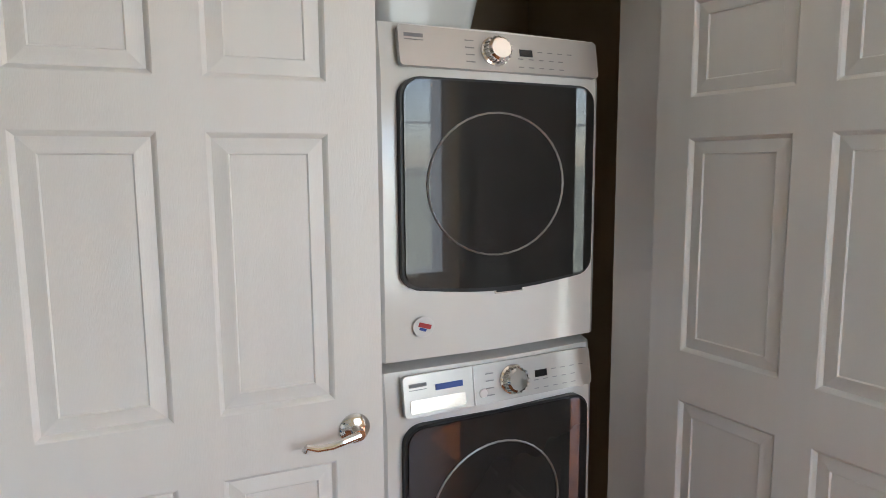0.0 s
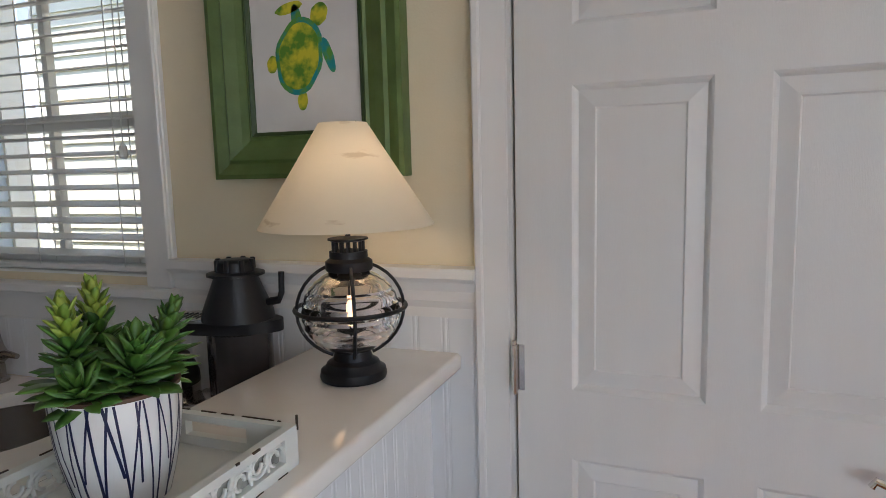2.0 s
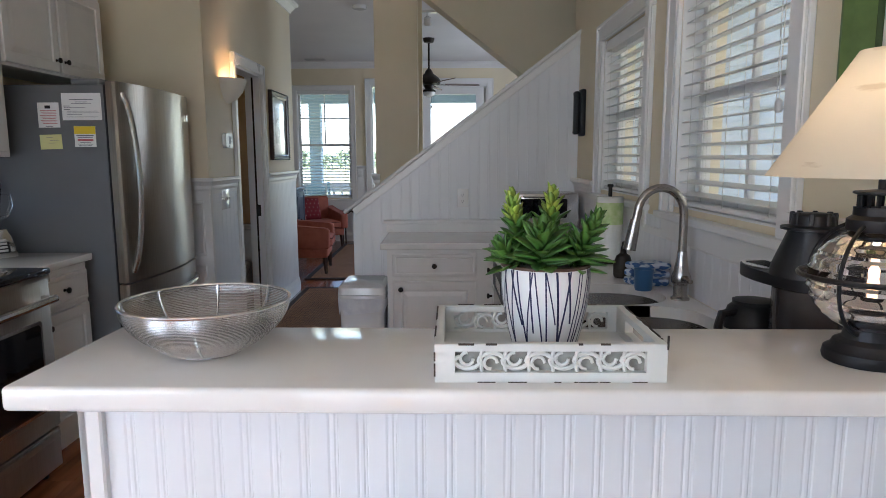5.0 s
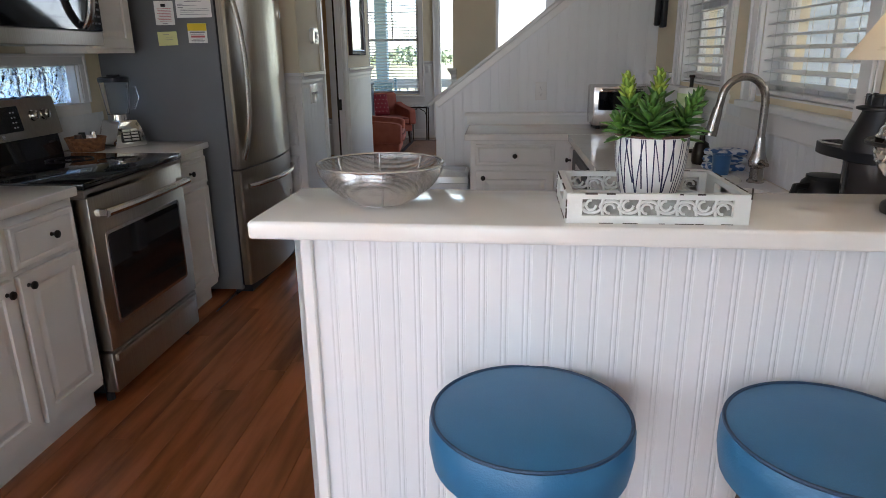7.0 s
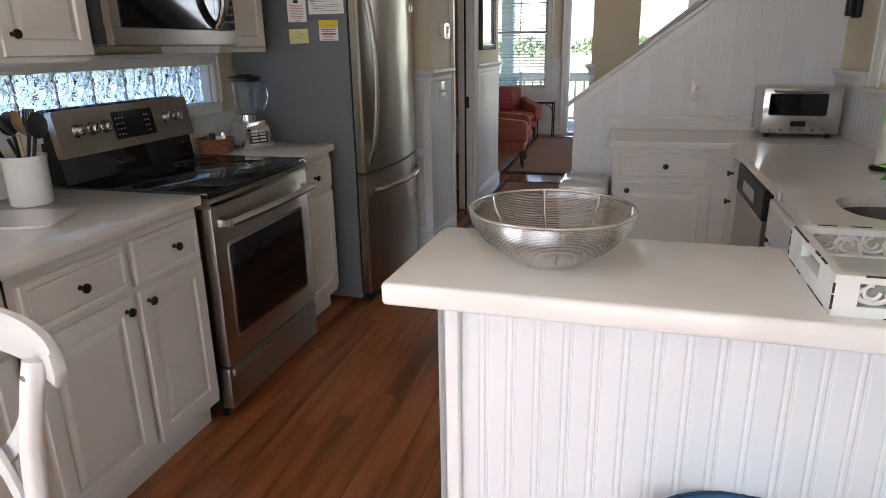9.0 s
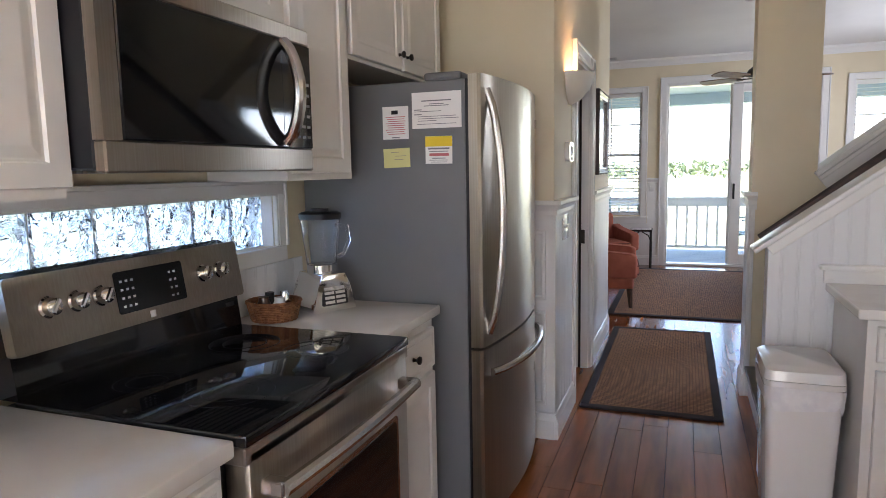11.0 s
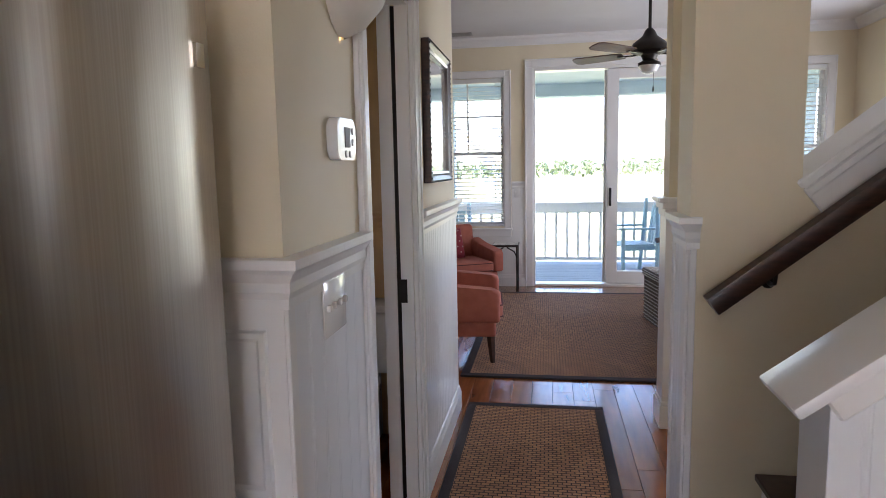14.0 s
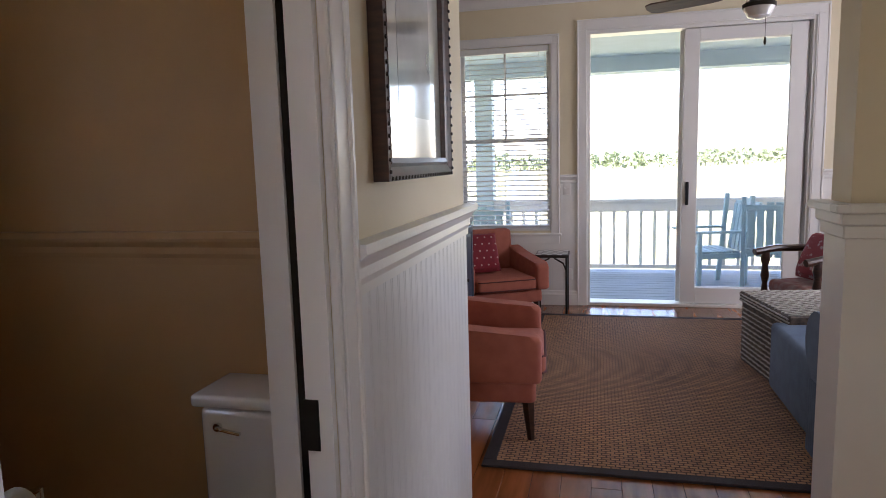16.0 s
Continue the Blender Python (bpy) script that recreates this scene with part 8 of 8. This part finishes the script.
def porch_chair(m, label):
    c = tagged(empty("porch_chair", m), label, "chair", group="blue porch chairs")
    bm = bmesh.new()
    for k in range(6):
        box(bm, -0.25 + k * 0.086, -0.25 + k * 0.086 + 0.07, 0.20, 0.222, 0.42, 1.02 - 0.03 * abs(k - 2.5), bev=0.004, m=pose(0, 0.05, 0, -8, 0, 0))
    make("back_slat", bm, PBLUE, c)
    bm = bmesh.new()
    for z in (0.46, 0.92):
        box(bm, -0.27, 0.27, 0.222, 0.25, z, z + 0.06, bev=0.004, m=pose(0, 0.05, 0, -8, 0, 0))
    make("back_rail", bm, PBLUE, c)
    bm = bmesh.new()
    for k in range(6):
        box(bm, -0.27, 0.27, -0.28 + k * 0.082, -0.28 + k * 0.082 + 0.068, 0.40, 0.42, bev=0.004)
    make("seat_slat", bm, PBLUE, c)
    for sx in (-1, 1):
        bm = bmesh.new()
        box(bm, sx * 0.29 - 0.022, sx * 0.29 + 0.022, -0.27, -0.225, 0.0, 0.62, bev=0.004)
        make("front_leg", bm, PBLUE, c)
        bm = bmesh.new()
        box(bm, sx * 0.29 - 0.022, sx * 0.29 + 0.022, 0.20, 0.245, 0.0, 1.04, bev=0.004, m=pose(0, 0.0, 0, -5, 0, 0))
        make("back_leg", bm, PBLUE, c)
        bm = bmesh.new()
        box(bm, sx * 0.29 - 0.045, sx * 0.29 + 0.045, -0.32, 0.24, 0.62, 0.645, bev=0.006)
        make("arm", bm, PBLUE, c)
        bm = bmesh.new()
        box(bm, sx * 0.27 - 0.012, sx * 0.27 + 0.012, -0.25, 0.22, 0.34, 0.40, bev=0.003)
        make("apron", bm, PBLUE, c)
    return c


PBLUE = mat("powder blue chair paint", (0.36, 0.52, 0.60), 0.5, color2=(0.32, 0.47, 0.55), scale=8, bump=0.1)
pc = porch_chair(pose(0.80, 11.30, -0.0595, 0, 0, -75), "powder blue slatted wooden porch chair")
copy_thing(pc, pose(1.42, 11.15, -0.0595, 0, 0, 165))
copy_thing(pc, pose(-1.62, 10.95, -0.0595, 0, 0, 172))

# ---- outside ----
MARSH = mat("sunlit marsh grass", (0.36, 0.34, 0.19), 0.9, color2=(0.26, 0.27, 0.13), scale=0.05, detail=6, bump=0.5, bump_scale=0.6)
bm = bmesh.new()
vs = [bm.verts.new(p) for p in ((-1500, -1500, -2.6), (1500, -1500, -2.6), (1500, 1500, -2.6), (-1500, 1500, -2.6))]
bm.faces.new(vs)
structure(make("ground", bm, MARSH), "pale sunlit marsh reaching the horizon", "ground")
bm = bmesh.new()
box(bm, -4.1, 2.9, -3.6, 9.9, -2.6, -0.17)
structure(make("foundation", bm, mat("foundation block", (0.4, 0.4, 0.38), 0.8)), "raised house foundation", "foundation")
# far woods, the haze over them mixed into a paler green
WOODS = mat("haze-paled far foliage", (0.20, 0.26, 0.16), 0.8, color2=(0.24, 0.29, 0.18), scale=0.4)
rt = random.Random(11)
bm = bmesh.new()
for k in range(150):
    x = -140 + 300 * k / 150 + rt.uniform(-3, 3)
    y = 230 + rt.uniform(-14, 18) + max(0.0, x - 10) * 1.1
    h = rt.uniform(2.2, 4.4)
    cw = rt.uniform(2.2, 4.0)
    tube(bm, [(x, y, -2.6), (x + rt.uniform(-0.5, 0.5), y, h * 0.4)], 0.3, 5, r2=0.12)
    for q in range(70):
        a, b = rt.uniform(0, 2 * math.pi), rt.uniform(0, 1) ** 0.5
        z = -2.0 + (h + 1.5) * rt.uniform(0.05, 1.0) ** 0.8
        wd = cw * (1 - ((z + 2.0) / (h + 1.6)) ** 2.2) + 0.5
        c = Vector((x + wd * b * math.cos(a), y + wd * b * math.sin(a), z))
        s = rt.uniform(0.5, 1.1)
        d1v = Vector((rt.uniform(-1, 1), rt.uniform(-1, 1), rt.uniform(-1, 1))).normalized() * s
        d2v = Vector((rt.uniform(-1, 1), rt.uniform(-1, 1), rt.uniform(-1, 1))).normalized() * s
        bm.faces.new([bm.verts.new(c + p) for p in (-d1v, -d2v, d1v, d2v)])
tagged(make("far_woods", bm, WOODS), "distant line of green trees across the marsh", "trees", kind="stuff")
# neighbour's house by the kitchen windows
YSID = mat("pale yellow lap siding", (0.6, 0.57, 0.45), 0.6, color2=(0.56, 0.53, 0.41), scale=3, vary=0.03, bump=0.1)
nh = tagged(empty("neighbouring_house", pose(6.2, -8, -2.6)), "neighbouring house with pale yellow lap siding", "house")
bm = bmesh.new()
box(bm, 0.03, 7, 0, 15, 0, 7.2)
make("wall", bm, YSID, nh)
bm = bmesh.new()
prism(bm, [(-0.012, 0.0), (0.03, 0.0), (0.03, 0.18), (0.018, 0.18)], "y", 0.0, 15.0)
bmesh.ops.recalc_face_normals(bm, faces=bm.faces)
me_s = bpy.data.meshes.new("siding_board")
bm.to_mesh(me_s)
bm.free()
me_s.materials.append(YSID)
for k in range(42):
    piece("siding_board", me_s, pose(0, 0, k * 0.17), nh)
bm = bmesh.new()
box(bm, -0.03, 0.04, 14.85, 15.03, 0, 7.2)
make("corner_board", bm, WHITE, nh)
bm = bmesh.new()
prism(bm, [(-0.6, 7.1), (3.5, 10.2), (7.6, 7.1), (7.6, 7.25), (3.5, 10.4), (-0.6, 7.25)], "y", -0.5, 15.5)
make("roof", bm, mat("grey shingle roof", (0.12, 0.12, 0.13), 0.9, color2=(0.09, 0.09, 0.1), scale=10), nh)
# lap siding on the outside of the stairwell
sdg = structure(empty("siding_stairwell"), "pale blue lap siding on the stairwell", "siding")
bm = bmesh.new()
prism(bm, [(-0.022, 0.0), (0.0, 0.0), (0.0, 0.12), (-0.008, 0.12)], "x", XE + 0.17, XLE + 0.16)
bmesh.ops.recalc_face_normals(bm, faces=bm.faces)
me_s2 = bpy.data.meshes.new("siding_board")
bm.to_mesh(me_s2)
bm.free()
me_s2.materials.append(SIDING)
for k in range(24):
    piece("siding_board", me_s2, pose(0, YS - 0.001, 0.0 + k * 0.12), sdg)
bm = bmesh.new()
box(bm, XLE + 0.05, XLE + 0.20, YS - 0.035, YS + 0.14, -0.1, 2.95)
make("corner_board", bm, WHITE, sdg)

# ---- floor planks, last ----
rp = random.Random(5)
PWD = 0.128
by_len = {}
LENS = (0.9, 1.3, 1.7, 2.1)
for L in LENS:
    bm = bmesh.new()
    box(bm, 0.0006, PWD - 0.0006, 0.0008, L - 0.0008, -0.0195, 0.0, bev=0.0012)
    bmesh.ops.recalc_face_normals(bm, faces=bm.faces)
    me = bpy.data.meshes.new("plank")
    bm.to_mesh(me)
    bm.free()
    me.materials.append(WOOD)
    by_len[L] = me
rest = bmesh.new()


def floor_run(x):
    """The stretches of floor inside the walls along the plank at x."""
    if x < -2.76:
        return [(YL, YG)]
    if x < XW:
        return [(3.49, YG)]
    if x < XE:
        return [(YB, YG)]
    if x < 2.45:
        return [(-2.1, -0.05), (YS + 0.16, YG)]
    return [(YS + 0.16, YG)]


x = -4.04
while x < XLE:
    for ya, yb in floor_run(x):
        y = ya - rp.uniform(0, 0.8)
        while y < yb:
            L = rp.choice(LENS)
            if -1.75 < x < 1.0 and -1.6 < y and y + L < min(yb, 9.5) and y > ya:
                piece("plank", by_len[L], pose(x, y, 0), floor)
            else:
                box(rest, x + 0.0006, x + PWD - 0.0006, max(y, ya) + 0.0008, min(y + L, yb + 0.1) - 0.0008, -0.0195, 0.0)
            y += L
    x += PWD
pk = make("far_planks", rest, WOOD, floor)
tagged(pk, kind="stuff")
